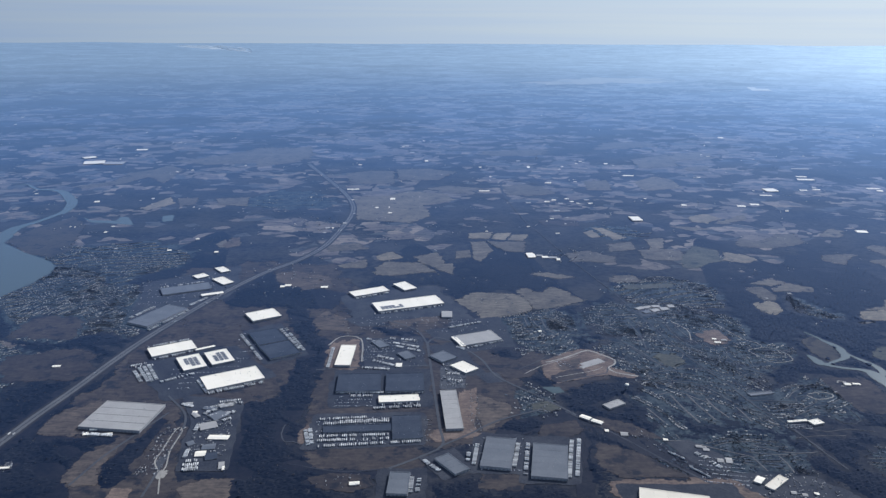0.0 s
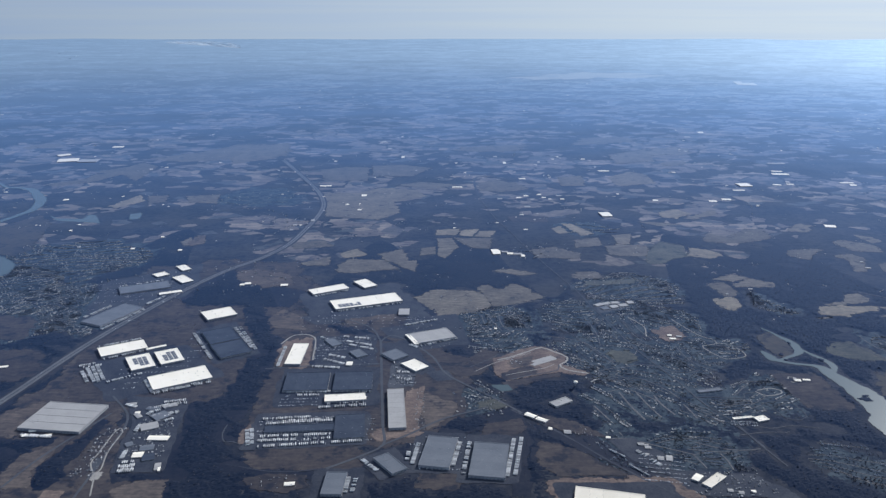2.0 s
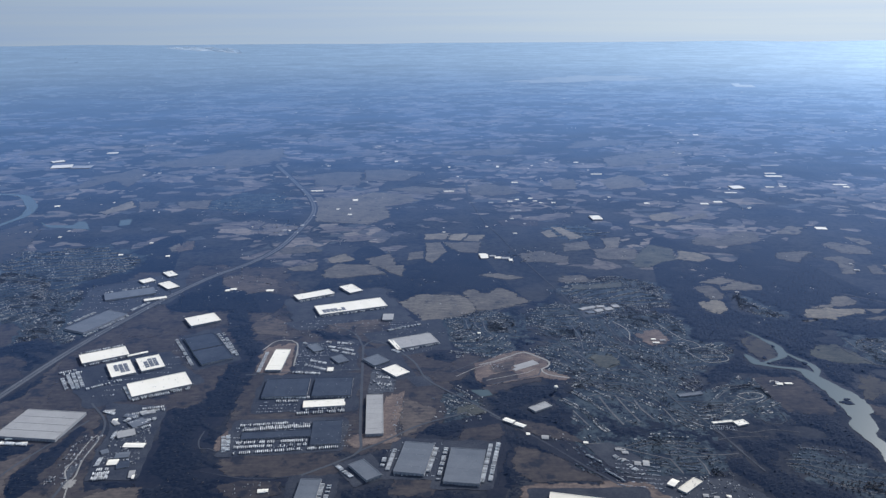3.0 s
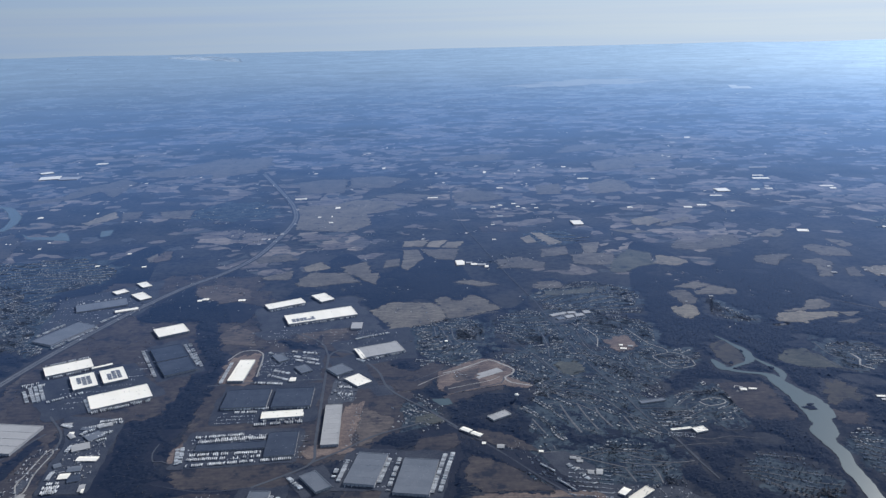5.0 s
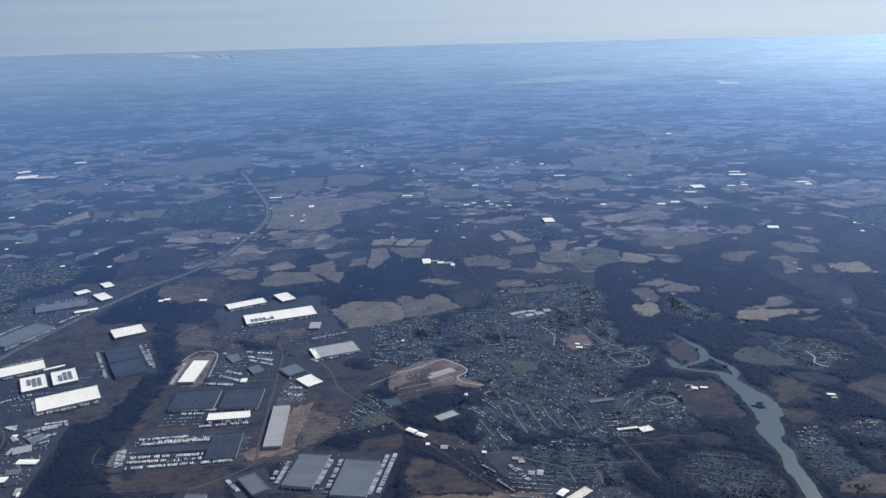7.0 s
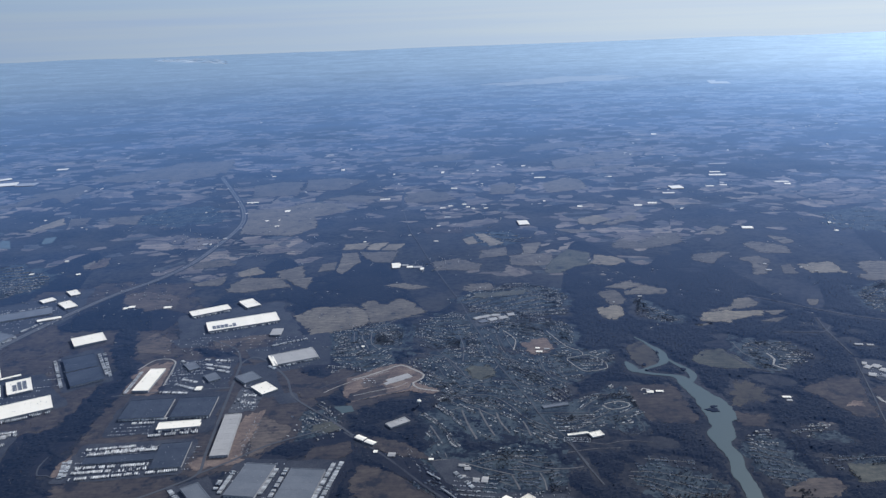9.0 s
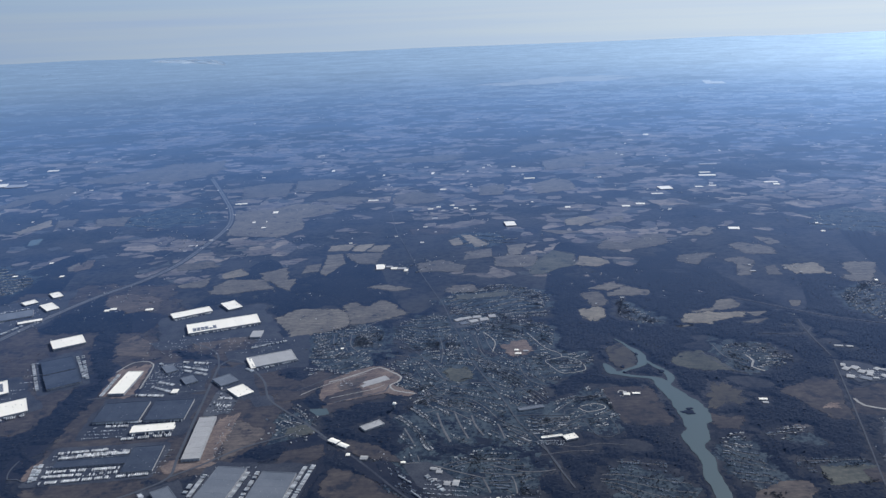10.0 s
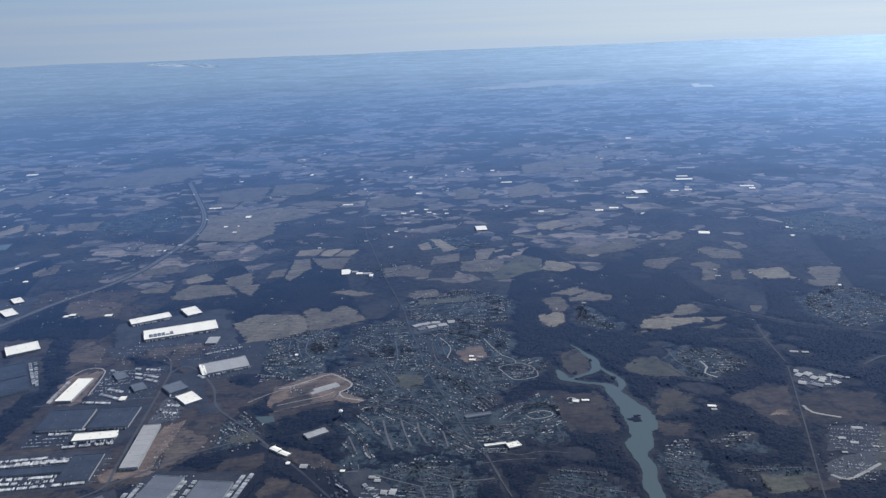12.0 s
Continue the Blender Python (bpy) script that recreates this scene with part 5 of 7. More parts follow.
# work site
field(165.3, 373.6, 14.0, 14.6, 28.7, 17.4, 'earth', 0.1)
field(143.5, 410.4, 16.4, 9.5, 22.1, 11.1, 'street', 0.08)
field(136.2, 346.4, 11.0, 12.8, 17.1, 6.0, 'green', 0.1)
field(81.2, 257.0, 6.3, 48.5, -9.9, 2.1, 'dark_floor', 0.06)

# plots by their corners
patch([(-0.3, 399.1), (27.2, 408.2), (26.9, 394.5), (5.0, 385.0)], 'umber', words='brown open plot between warehouses')
patch([(-39.5, 393.4), (-33.1, 409.1), (-22.2, 398.7), (-17.5, 380.2), (-31.7, 382.4)], 'umber', words='rough brown mound beside a swamp')
patch([(-22.8, 397.2), (-7.7, 403.6), (0.4, 388.2), (-13.2, 386.7)], 'asphalt', words='old parking lot with parked vehicles')
# the dark sheets below lie under swamp and plain wood belts alike
patch([(-4.4, 386.2), (14.0, 378.6), (28.5, 363.9), (15.6, 367.9), (3.1, 376.3)], 'dark_floor', name='swamp')
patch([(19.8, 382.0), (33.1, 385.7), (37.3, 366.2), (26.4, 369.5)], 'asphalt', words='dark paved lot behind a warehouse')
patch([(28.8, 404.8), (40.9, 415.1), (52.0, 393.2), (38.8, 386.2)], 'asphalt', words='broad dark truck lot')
patch([(38.6, 424.9), (49.2, 405.3), (56.7, 385.2), (70.9, 356.5), (62.0, 343.0), (52.6, 357.4), (53.7, 378.0), (42.3, 408.2)], 'dark_floor', name='swamp')
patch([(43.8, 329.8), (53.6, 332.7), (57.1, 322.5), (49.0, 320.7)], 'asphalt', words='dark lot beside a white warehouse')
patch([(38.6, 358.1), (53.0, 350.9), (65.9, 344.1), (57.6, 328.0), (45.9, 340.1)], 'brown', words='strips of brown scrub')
patch([(-19.9, 353.1), (-15.7, 355.5), (-2.8, 337.7), (-11.1, 340.4)], 'dark_floor', name='swamp')
patch([(-55.0, 411.1), (-49.2, 423.7), (-39.0, 390.3), (-38.5, 372.0), (-46.8, 383.2)], 'dark_floor', name='swamp')
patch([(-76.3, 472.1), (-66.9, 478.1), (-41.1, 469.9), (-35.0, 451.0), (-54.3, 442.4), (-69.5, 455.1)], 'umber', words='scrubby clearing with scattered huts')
patch([(-62.9, 438.1), (-42.3, 446.5), (-23.5, 435.8), (-30.8, 412.3), (-49.8, 416.7)], 'dark_floor', name='swamp')
patch([(-99.3, 440.3), (-76.9, 479.8), (-62.2, 438.1), (-57.8, 415.5), (-87.1, 415.4)], 'dark_floor', name='swamp')
patch([(-50.6, 413.3), (-43.8, 389.1), (-35.9, 366.7), (-38.0, 337.0), (-38.8, 314.0), (-39.6, 303.6), (-52.8, 301.5), (-49.0, 279.9), (-49.1, 263.2), (-43.6, 233.9), (-17.5, 233.3), (-16.2, 251.1), (-25.4, 262.5), (-31.1, 270.6), (-33.3, 280.0), (-27.7, 288.1), (-26.7, 307.8), (-26.6, 319.6), (-24.9, 343.3), (-24.4, 367.5), (-33.0, 373.2), (-40.0, 389.2), (-45.1, 413.4)], 'dark_floor', name='swamp')
patch([(-85.6, 452.3), (-71.6, 457.7), (-54.5, 447.5), (-44.3, 414.3), (-51.9, 413.3), (-70.4, 427.7), (-83.1, 427.6)], 'dark_floor', name='swamp')
patch([(-155.1, 305.0), (-142.7, 313.4), (-128.4, 313.5), (-123.9, 298.1), (-126.3, 290.9), (-125.4, 275.2), (-123.5, 266.9), (-132.8, 262.8)], 'dark_floor', name='swamp')
patch([(-132.4, 262.8), (-122.4, 266.9), (-110.0, 271.9), (-92.9, 274.5), (-100.7, 264.9), (-101.8, 244.4), (-105.9, 233.0), (-116.7, 233.0)], 'dark_floor', name='swamp')
patch([(-90.6, 258.3), (-85.6, 269.1), (-82.7, 288.8), (-78.6, 286.5), (-80.3, 267.0), (-83.6, 255.3), (-81.5, 244.5), (-85.6, 240.3), (-89.9, 246.2)], 'dark_floor', name='swamp')
patch([(-29.7, 263.3), (-15.6, 251.9), (10.6, 249.1), (8.9, 244.8), (-14.9, 247.5), (-21.7, 241.2), (-24.3, 234.6)], 'dark_floor', name='swamp')
patch([(59.3, 287.9), (82.3, 298.3), (84.6, 278.3), (77.1, 282.0), (67.5, 279.0), (57.1, 275.3), (48.6, 275.6), (50.7, 279.7)], 'dark_floor', name='swamp')
patch([(84.7, 276.2), (87.8, 270.9), (84.7, 255.2), (85.7, 244.1), (79.1, 244.4), (81.1, 262.6)], 'dark_floor', name='swamp')
patch([(37.4, 427.0), (48.4, 439.3), (61.3, 438.5), (73.7, 436.8), (78.4, 423.7), (78.6, 410.7), (63.8, 403.2), (52.9, 397.4)], 'tan')
patch([(73.1, 444.5), (79.6, 448.0), (83.0, 439.1), (88.8, 442.6), (93.9, 451.1), (103.4, 440.7), (103.9, 435.0), (110.9, 428.0), (99.6, 421.5), (90.2, 416.0), (80.1, 412.3), (78.7, 423.6)], 'tan')
patch([(55.6, 332.2), (66.3, 343.4), (77.7, 353.5), (76.6, 344.1), (68.4, 327.1), (57.4, 325.4)], 'brown')
patch([(75.3, 344.2), (91.0, 355.4), (99.1, 358.9), (104.2, 354.0), (109.8, 345.6), (106.0, 337.9), (116.7, 328.7), (113.5, 325.5), (103.1, 329.9), (91.8, 326.0), (79.6, 320.6), (75.8, 326.7)], 'earth', words='bare graded earth of an open work site')
patch([(77.2, 319.6), (91.8, 324.9), (104.3, 328.8), (102.9, 325.5), (91.7, 320.6), (80.9, 313.2)], 'brown')
patch([(72.5, 317.2), (79.7, 317.4), (81.4, 312.1), (76.3, 310.8), (73.8, 314.5)], 'water', name='pond', words='small grey-green settling pond beside a work site')
patch([(40.8, 307.4), (44.5, 309.7), (57.1, 300.8), (58.1, 296.1), (52.6, 288.2), (45.2, 277.8)], 'umber')
patch([(67.7, 282.4), (82.0, 287.0), (83.6, 279.2), (77.7, 274.5), (66.1, 274.1)], 'brown')
patch([(88.9, 271.6), (97.1, 267.8), (104.7, 258.0), (111.1, 251.4), (114.6, 247.1), (90.6, 247.3), (84.4, 254.5), (86.8, 267.0)], 'brown')
patch([(66.2, 301.4), (73.0, 303.5), (78.9, 298.5), (73.3, 295.5), (66.5, 295.7)], 'green')
road([(77.2, 342.9), (83.1, 345.7), (92.3, 352.1), (99.0, 356.9), (104.9, 351.5), (109.8, 345.6), (108.2, 340.2), (105.2, 337.4), (107.4, 332.0), (116.6, 328.2)], 0.9, 'gravel', 'road', words='pale graded haul road round a work site')
road([(104.7, 337.4), (103.2, 331.7), (97.3, 329.1), (89.4, 326.1), (82.0, 322.6)], 0.6, 'street', 'road', words='graded track over bare earth')
road([(64.2, 335.2), (74.0, 344.3), (77.8, 349.0)], 0.35, 'street', 'road', words='faint track across a cleared strip')
road([(66.2, 330.6), (75.4, 339.4), (85.7, 346.1), (93.5, 350.8)], 0.35, 'gravel', 'road', words='faint track across a cleared strip')
road([(79.5, 326.6), (89.4, 330.6), (98.3, 334.2), (102.7, 338.1)], 0.35, 'gravel', 'road', words='faint track over bare earth')
patch([(-125.4, 275.2), (-125.8, 289.9), (-118.2, 295.7), (-113.4, 305.2), (-111.2, 302.2), (-111.7, 281.8), (-111.5, 274.4)], 'umber', words='olive-brown stubble field beside a factory')
patch([(-102.4, 243.7), (-101.6, 262.2), (-91.5, 269.0), (-90.6, 263.0), (-93.4, 250.8), (-88.8, 242.0), (-96.1, 240.3)], 'umber', words='worn tan track and verge through rough ground')
patch([(-60.9, 239.1), (-54.2, 244.2), (-43.8, 245.3), (-42.2, 234.5), (-57.2, 233.2)], 'umber', words='tan rough grass beside dark swampy woods')
patch([(-82.7, 233.1), (-82.5, 239.7), (-75.6, 239.0), (-75.3, 233.1)], 'earth')
patch([(-33.1, 281.3), (-28.6, 283.1), (-25.2, 280.0), (-24.8, 271.4), (-28.4, 269.7), (-31.1, 273.1)], 'dark_floor', name='pond', words='dark round retention basin beside a truck terminal')
patch([(-26.3, 276.5), (-23.6, 283.6), (-21.7, 281.8), (-20.6, 268.9), (-24.4, 268.9)], 'earth')
road([(-32.4, 283.5), (-32.6, 276.5), (-30.4, 270.6), (-27.2, 270.6), (-23.9, 268.5)], 0.5, 'street', 'road', words='worn track round a retention basin')
patch([(-17.6, 246.1), (-9.2, 249.0), (3.8, 247.6), (4.9, 240.7), (-2.0, 237.3), (-13.8, 239.9)], 'brown')
patch([(-80.6, 308.5), (-53.9, 304.5), (-52.1, 298.5), (-49.3, 263.2), (-47.4, 249.9), (-63.3, 250.2), (-65.4, 275.5)], 'asphalt', words='crowded dark asphalt works yard')

patch([(207.4, 368.9), (215.6, 374.9), (219.4, 362.7), (217.0, 346.5), (210.2, 343.1), (206.4, 354.1)], "marsh", words="olive reed marsh between the arms of a river")
patch([(310.1, 345.5), (316.8, 343.7), (325.5, 333.8), (319.4, 324.6), (306.7, 323.5), (302.2, 331.9)], 'asphalt', words='dark lot round a group of halls')
patch([(85.7, 279.1), (91.1, 280.1), (101.5, 272.7), (107.9, 274.9), (118.6, 257.5), (128.2, 242.0), (119.8, 242.3), (110.5, 256.0), (99.1, 265.7), (87.8, 270.9)], 'dark_floor', name='swamp')
patch([(112.8, 270.7), (122.4, 272.7), (131.6, 261.4), (132.3, 253.4), (126.5, 249.4), (119.0, 256.8)], 'asphalt', words='worn parking lot beside low shops')
patch([(91.3, 291.0), (104.2, 283.9), (113.0, 273.1), (107.8, 273.3), (99.6, 277.7), (89.0, 283.2)], 'brown', words='rough lawn behind a row of shops')
patch([(77.5, 326.7), (85.7, 334.8), (92.0, 336.2), (93.1, 328.2), (83.2, 323.1), (78.4, 321.7)], 'brown', words='dug-over dark earth on a work site')
patch([(81.8, 339.1), (89.6, 346.6), (95.3, 348.2), (92.1, 341.0), (90.7, 336.3), (83.2, 333.2)], 'umber', words='levelled brown earth on a work site')
# yards
field(-78.2, 332.5, 48.7, 44.5, 30.3, -5.7, 'asphalt', 0.04)
field(-53.2, 364.9, 22.2, 45.0, 35.0, 8.1, 'asphalt', 0.04)
field(2.7, 316.5, 43.7, 37.4, 1.5, -2.4, 'asphalt', 0.04)
field(-0.1, 279.6, 46.1, 27.2, 3.1, 2.6, 'asphalt', 0.03)
field(-17.3, 350.8, 14.4, 32.9, 11.9, 10.8, 'earth', 0.1)
field(6.0, 353.9, 30.2, 36.5, 6.1, -0.3, 'asphalt', 0.06)
field(35.5, 346.5, 14.9, 38.1, 14.4, -6.8, 'asphalt', 0.05)
field(34.0, 327.3, 11.6, 24.4, 7.6, 8.6, 'street', 0.05)
field(6.8, 420.6, 58.8, 48.8, 19.6, -1.1, 'asphalt', 0.05)
field(48.2, 377.5, 30.7, 40.8, 14.6, 8.5, 'asphalt', 0.05)
field(49.3, 262.7, 19.3, 28.5, -1.9, 4.9, 'asphalt', 0.03)
field(68.5, 258.5, 21.9, 32.5, -3.7, 5.6, 'asphalt', 0.03)
field(31.1, 255.1, 14.8, 17.2, 31.2, 2.0, 'asphalt', 0.04)
field(14.9, 241.9, 17.3, 20.9, 1.4, 1.5, 'asphalt', 0.04)
field(-59.6, 277.2, 18.4, 54.6, 0.3, -8.2, 'asphalt', 0.06)
field(-74.6, 264.1, 10.2, 39.2, -2.3, -1.9, 'brown', 0.1)
field(-117.9, 442.4, 60.2, 55.7, 39.0, 29.5, 'asphalt', 0.05)
field(112.4, 237.1, 50.1, 16.9, 0.6, -11.0, 'earth', 0.04)
field(109.6, 232.7, 40.4, 20.3, -0.6, -9.9, 'asphalt', 0.03)
field(148.2, 241.1, 32.8, 15.0, -3.8, -36.4, 'asphalt', 0.06)
field(39.1, 295.2, 7.2, 38.6, 0.3, 3.0, 'earth', 0.1)
field(33.6, 276.9, 17.3, 9.4, 13.1, -2.9, 'earth', 0.1)
field(303.4, 281.5, 19.6, 18.9, -4.3, 24.6, 'asphalt', 0.1)
field(294.7, 263.8, 24.4, 11.4, 20.7, 49.1, 'street', 0.12)

# highway, streets, railway
road([(-139, 251), (-136, 269), (-133, 289), (-128, 314), (-123, 343), (-117, 371), (-108, 403), (-96, 440), (-81, 476), (-64, 504), (-52, 538), (-46, 585), (-43, 626), (-45, 660), (-56, 705), (-74, 755), (-96, 813), (-115, 862)], 6, 'verge', 'verge', 'dark rough grass verge along a highway', z=0.115)
road([(-139, 251), (-136, 269), (-133, 289), (-128, 314), (-123, 343), (-117, 371), (-108, 403), (-96, 440), (-81, 476), (-64, 504), (-52, 538), (-46, 585), (-43, 626), (-45, 660), (-56, 705), (-74, 755), (-96, 813), (-115, 862)], 1.5, 'highway', 'road', 'worn carriageway of a divided highway through woods', offset=0.95, traffic=12)
road([(-139, 251), (-136, 269), (-133, 289), (-128, 314), (-123, 343), (-117, 371), (-108, 403), (-96, 440), (-81, 476), (-64, 504), (-52, 538), (-46, 585), (-43, 626), (-45, 660), (-56, 705), (-74, 755), (-96, 813), (-115, 862)], 1.5, 'highway', 'road', 'worn carriageway of a divided highway through woods', offset=-0.95, traffic=12)
road([(22, 365), (24, 337), (26, 309), (28, 282), (29, 268), (21, 260), (10, 252)], 1.1, 'street', 'road')
road([(10, 252), (-7, 250), (-26, 255)], 0.7, 'asphalt', 'road')
road([(22, 365), (26, 372), (34, 367), (47, 347), (54, 327), (71, 307), (83, 292)], 1, 'street', 'road')
road([(22, 365), (16, 382), (2, 395)], 1, 'street', 'road')
road([(29, 268), (39, 276), (51, 287), (70, 297)], 1, 'street', 'road')
road([(-28, 334), (-8, 337), (23, 339)], 0.9, 'street', 'road')
road([(79, 295), (96, 276), (113, 253), (127, 237), (141, 224)], 0.9, 'asphalt', 'railway', 'dark single railway line beside woods')
road([(-86, 308), (-73, 289), (-71, 263), (-71, 234)], 0.9, 'street', 'road')
road([(-98, 241), (-94, 259), (-87, 278), (-81, 293)], 0.9, 'street', 'road')
road([(-26, 362), (-21, 373), (-11, 370), (-8, 343)], 0.7, 'gravel', 'road')
road([(130, 439), (134, 412), (139, 385), (142, 364), (145, 351), (150, 333), (154, 319), (159, 298), (165, 285), (169, 267), (173, 252)], 0.6, 'street', 'road')
road([(87, 686), (86, 743), (91, 771), (105, 771), (122, 755)], 2.2, 'asphalt', 'road')
road([(87, 686), (95, 613), (103, 570), (115, 506), (124, 465), (130, 439)], 0.5, 'street', 'road')
road([(307, 347), (297, 314), (289, 288), (283, 269), (277, 250), (273, 236)], 0.55, 'street', 'road')
road([(313, 398), (310, 379), (308, 352)], 0.7, 'street', 'road')
road([(291, 435), (305, 423), (318, 411), (338, 396), (370, 381)], 0.9, 'street', 'road')
road([(297, 309), (298, 303), (307, 298)], 1.2, 'gravel', 'road')
road([(288, 381), (307, 379), (314, 386)], 0.6, 'street', 'road')
road([(360, 347), (355, 354), (341, 346)], 1.2, 'street', 'road')
road([(172, 393), (179, 372), (184, 367), (185, 361), (177, 358), (178, 353), (181, 346), (184, 343), (192, 345), (194, 348), (193, 355), (188, 361), (185, 361)], 0.4, 'gravel', 'road')
road([(270, 356), (271, 349), (268, 343), (272, 338)], 0.9, 'gravel', 'road')
road([(251, 361), (254, 351), (260, 339), (269, 336)], 0.7, 'street', 'road')
road([(184, 300), (188, 286), (196, 288), (194, 301), (184, 300)], 0.4, 'street', 'road')
road([(156, 305), (165, 305), (177, 304), (178, 308), (187, 310)], 0.5, 'street', 'road')
road([(184, 310), (187, 306), (194, 308), (195, 311), (191, 313), (185, 311)], 0.5, 'gravel', 'road')
road([(163, 284), (166, 279), (170, 265)], 0.6, 'street', 'road')
road([(120, 364), (123, 355), (127, 345), (133, 338)], 0.6, 'street', 'road')
road([(105, 386), (114, 377), (120, 364)], 0.5, 'street', 'road')
road([(203, 322), (204, 324), (206, 323), (205, 319), (203, 319)], 0.5, 'gravel', 'road')
road([(106, 407), (124, 409), (135, 411)], 0.5, 'street', 'road')
road([(140, 396), (146, 392), (149, 370)], 0.4, 'street', 'road')
road([(150, 396), (155, 383), (153, 370)], 0.5, 'gravel', 'road')
road([(144, 396), (147, 377)], 0.4, 'street', 'road')
road([(112, 370), (120, 339)], 0.4, 'street', 'road')
road([(284, 258), (288, 255), (296, 259), (304, 264)], 1.2, 'gravel', 'road')
road([(-66, 236), (-69, 247), (-69, 253), (-70, 258), (-71, 264), (-71, 270), (-71, 278), (-73, 281), (-74, 276), (-74, 268), (-74, 262), (-74, 256), (-69, 247)], 0.5, 'gravel', 'road')
field(-69.0, 248.0, 3.9, 4.8, 13.4, 5.9, 'gravel', 0.2)
field(-71.8, 255.6, 3.3, 8.6, 6.6, 3.3, 'street', 0.2)
road([(119, 329), (127, 333), (135, 335), (142, 337), (148, 336)], 0.39, 'lane', 'street', 'pale lane with driveways between suburban gardens', z=0.07)
road([(113, 298), (115, 292), (117, 286)], 0.66, 'lane', 'street', 'pale lane with driveways between suburban gardens', z=0.07)
road([(126, 310), (128, 298), (131, 286)], 0.83, 'lane', 'street', 'pale lane with driveways between suburban gardens', z=0.07)
road([(133, 311), (135, 300), (138, 288)], 0.72, 'lane', 'street', 'pale lane with driveways between suburban gardens', z=0.07)
road([(140, 307), (141, 299), (144, 290)], 0.77, 'lane', 'street', 'pale lane with driveways between suburban gardens', z=0.07)
road([(150, 299), (151, 294), (152, 287)], 0.66, 'lane', 'street', 'pale lane with driveways between suburban gardens', z=0.07)
road([(112, 271), (120, 272), (131, 266), (139, 262), (143, 260)], 0.5, 'lane', 'street', 'pale lane with driveways between suburban gardens', z=0.07)
road([(145, 269), (152, 265), (160, 263), (168, 264)], 0.5, 'lane', 'street', 'pale lane with driveways between suburban gardens', z=0.07)
road([(141, 264), (151, 262), (159, 262)], 0.39, 'lane', 'street', 'pale lane with driveways between suburban gardens', z=0.07)
road([(142, 260), (143, 256), (144, 251)], 0.61, 'lane', 'street', 'pale lane with driveways between suburban gardens', z=0.07)
road([(152, 261), (153, 256), (153, 250)], 0.5, 'lane', 'street', 'pale lane with driveways between suburban gardens', z=0.07)
road([(121, 310), (129, 313), (136, 307), (141, 301)], 0.44, 'lane', 'street', 'pale lane with driveways between suburban gardens', z=0.07)
road([(130, 324), (139, 322), (146, 313), (150, 304)], 0.39, 'lane', 'street', 'pale lane with driveways between suburban gardens', z=0.07)
road([(104, 371), (115, 367), (121, 363), (126, 351), (130, 339)], 0.39, 'lane', 'street', 'pale lane with driveways between suburban gardens', z=0.07)
road([(127, 338), (133, 345), (141, 347), (144, 353)], 0.33, 'lane', 'street', 'pale lane with driveways between suburban gardens', z=0.07)
road([(150, 336), (154, 330), (162, 329), (167, 331)], 0.33, 'lane', 'street', 'pale lane with driveways between suburban gardens', z=0.07)
road([(127, 397), (129, 375), (128, 359)], 0.33, 'lane', 'street', 'pale lane with driveways between suburban gardens', z=0.07)
road([(146, 392), (147, 374), (150, 363)], 0.33, 'lane', 'street', 'pale lane with driveways between suburban gardens', z=0.07)
road([(150, 395), (152, 377), (155, 366)], 0.33, 'lane', 'street', 'pale lane with driveways between suburban gardens', z=0.07)
road([(164, 359), (165, 346), (168, 336), (174, 331)], 0.33, 'lane', 'street', 'pale lane with driveways between suburban gardens', z=0.07)
road([(171, 352), (173, 340), (179, 334)], 0.28, 'lane', 'street', 'pale lane with driveways between suburban gardens', z=0.07)
road([(170, 282), (178, 279), (187, 281), (197, 279)], 0.25, 'lane', 'street', 'pale lane with driveways between suburban gardens', z=0.07)
road([(164, 274), (174, 276), (184, 276)], 0.25, 'lane', 'street', 'pale lane with driveways between suburban gardens', z=0.07)
road([(77, 402), (78, 391), (82, 378)], 0.44, 'lane', 'street', 'pale lane with driveways between suburban gardens', z=0.07)
road([(82, 398), (83, 385), (88, 375)], 0.44, 'lane', 'street', 'pale lane with driveways between suburban gardens', z=0.07)
road([(73, 400), (74, 388), (77, 377)], 0.44, 'lane', 'street', 'pale lane with driveways between suburban gardens', z=0.07)
road([(89, 379), (98, 376), (103, 378)], 0.33, 'lane', 'street', 'pale lane with driveways between suburban gardens', z=0.07)
road([(77, 364), (85, 366), (95, 362)], 0.39, 'lane', 'street', 'pale lane with driveways between suburban gardens', z=0.07)
road([(88, 409), (96, 418), (108, 422)], 0.44, 'lane', 'street', 'pale lane with driveways between suburban gardens', z=0.07)
road([(259, 370), (260, 356), (267, 346)], 0.44, 'lane', 'street', 'pale lane with driveways between suburban gardens', z=0.07)
road([(268, 373), (271, 361), (279, 355)], 0.39, 'lane', 'street', 'pale lane with driveways between suburban gardens', z=0.07)

# warehouses
warehouse(-63.0, 323.5, 24.8, 14.0, 28.7, 1.15, 'white', docks='both', units=10)
warehouse(-99.8, 355.7, 20.7, 11.1, 30.1, 1.08, 'white', docks='both')
warehouse(-86.0, 340.2, 10.3, 15.8, 29.5, 1.01, 'white', solar=(0.02, 0, 0.7, 0.7), words='white warehouse with dark solar arrays on its roof')
warehouse(-74.8, 346.3, 10.3, 15.3, 29.3, 1.01, 'white', solar=(0.02, 0, 0.7, 0.7), words='white warehouse with dark solar arrays on its roof')
warehouse(-65.8, 400.8, 15.6, 12.9, 31.2, 1.15, 'white')
warehouse(-57.3, 370.9, 14.5, 17.9, 29.1, 1.08, 'dark')
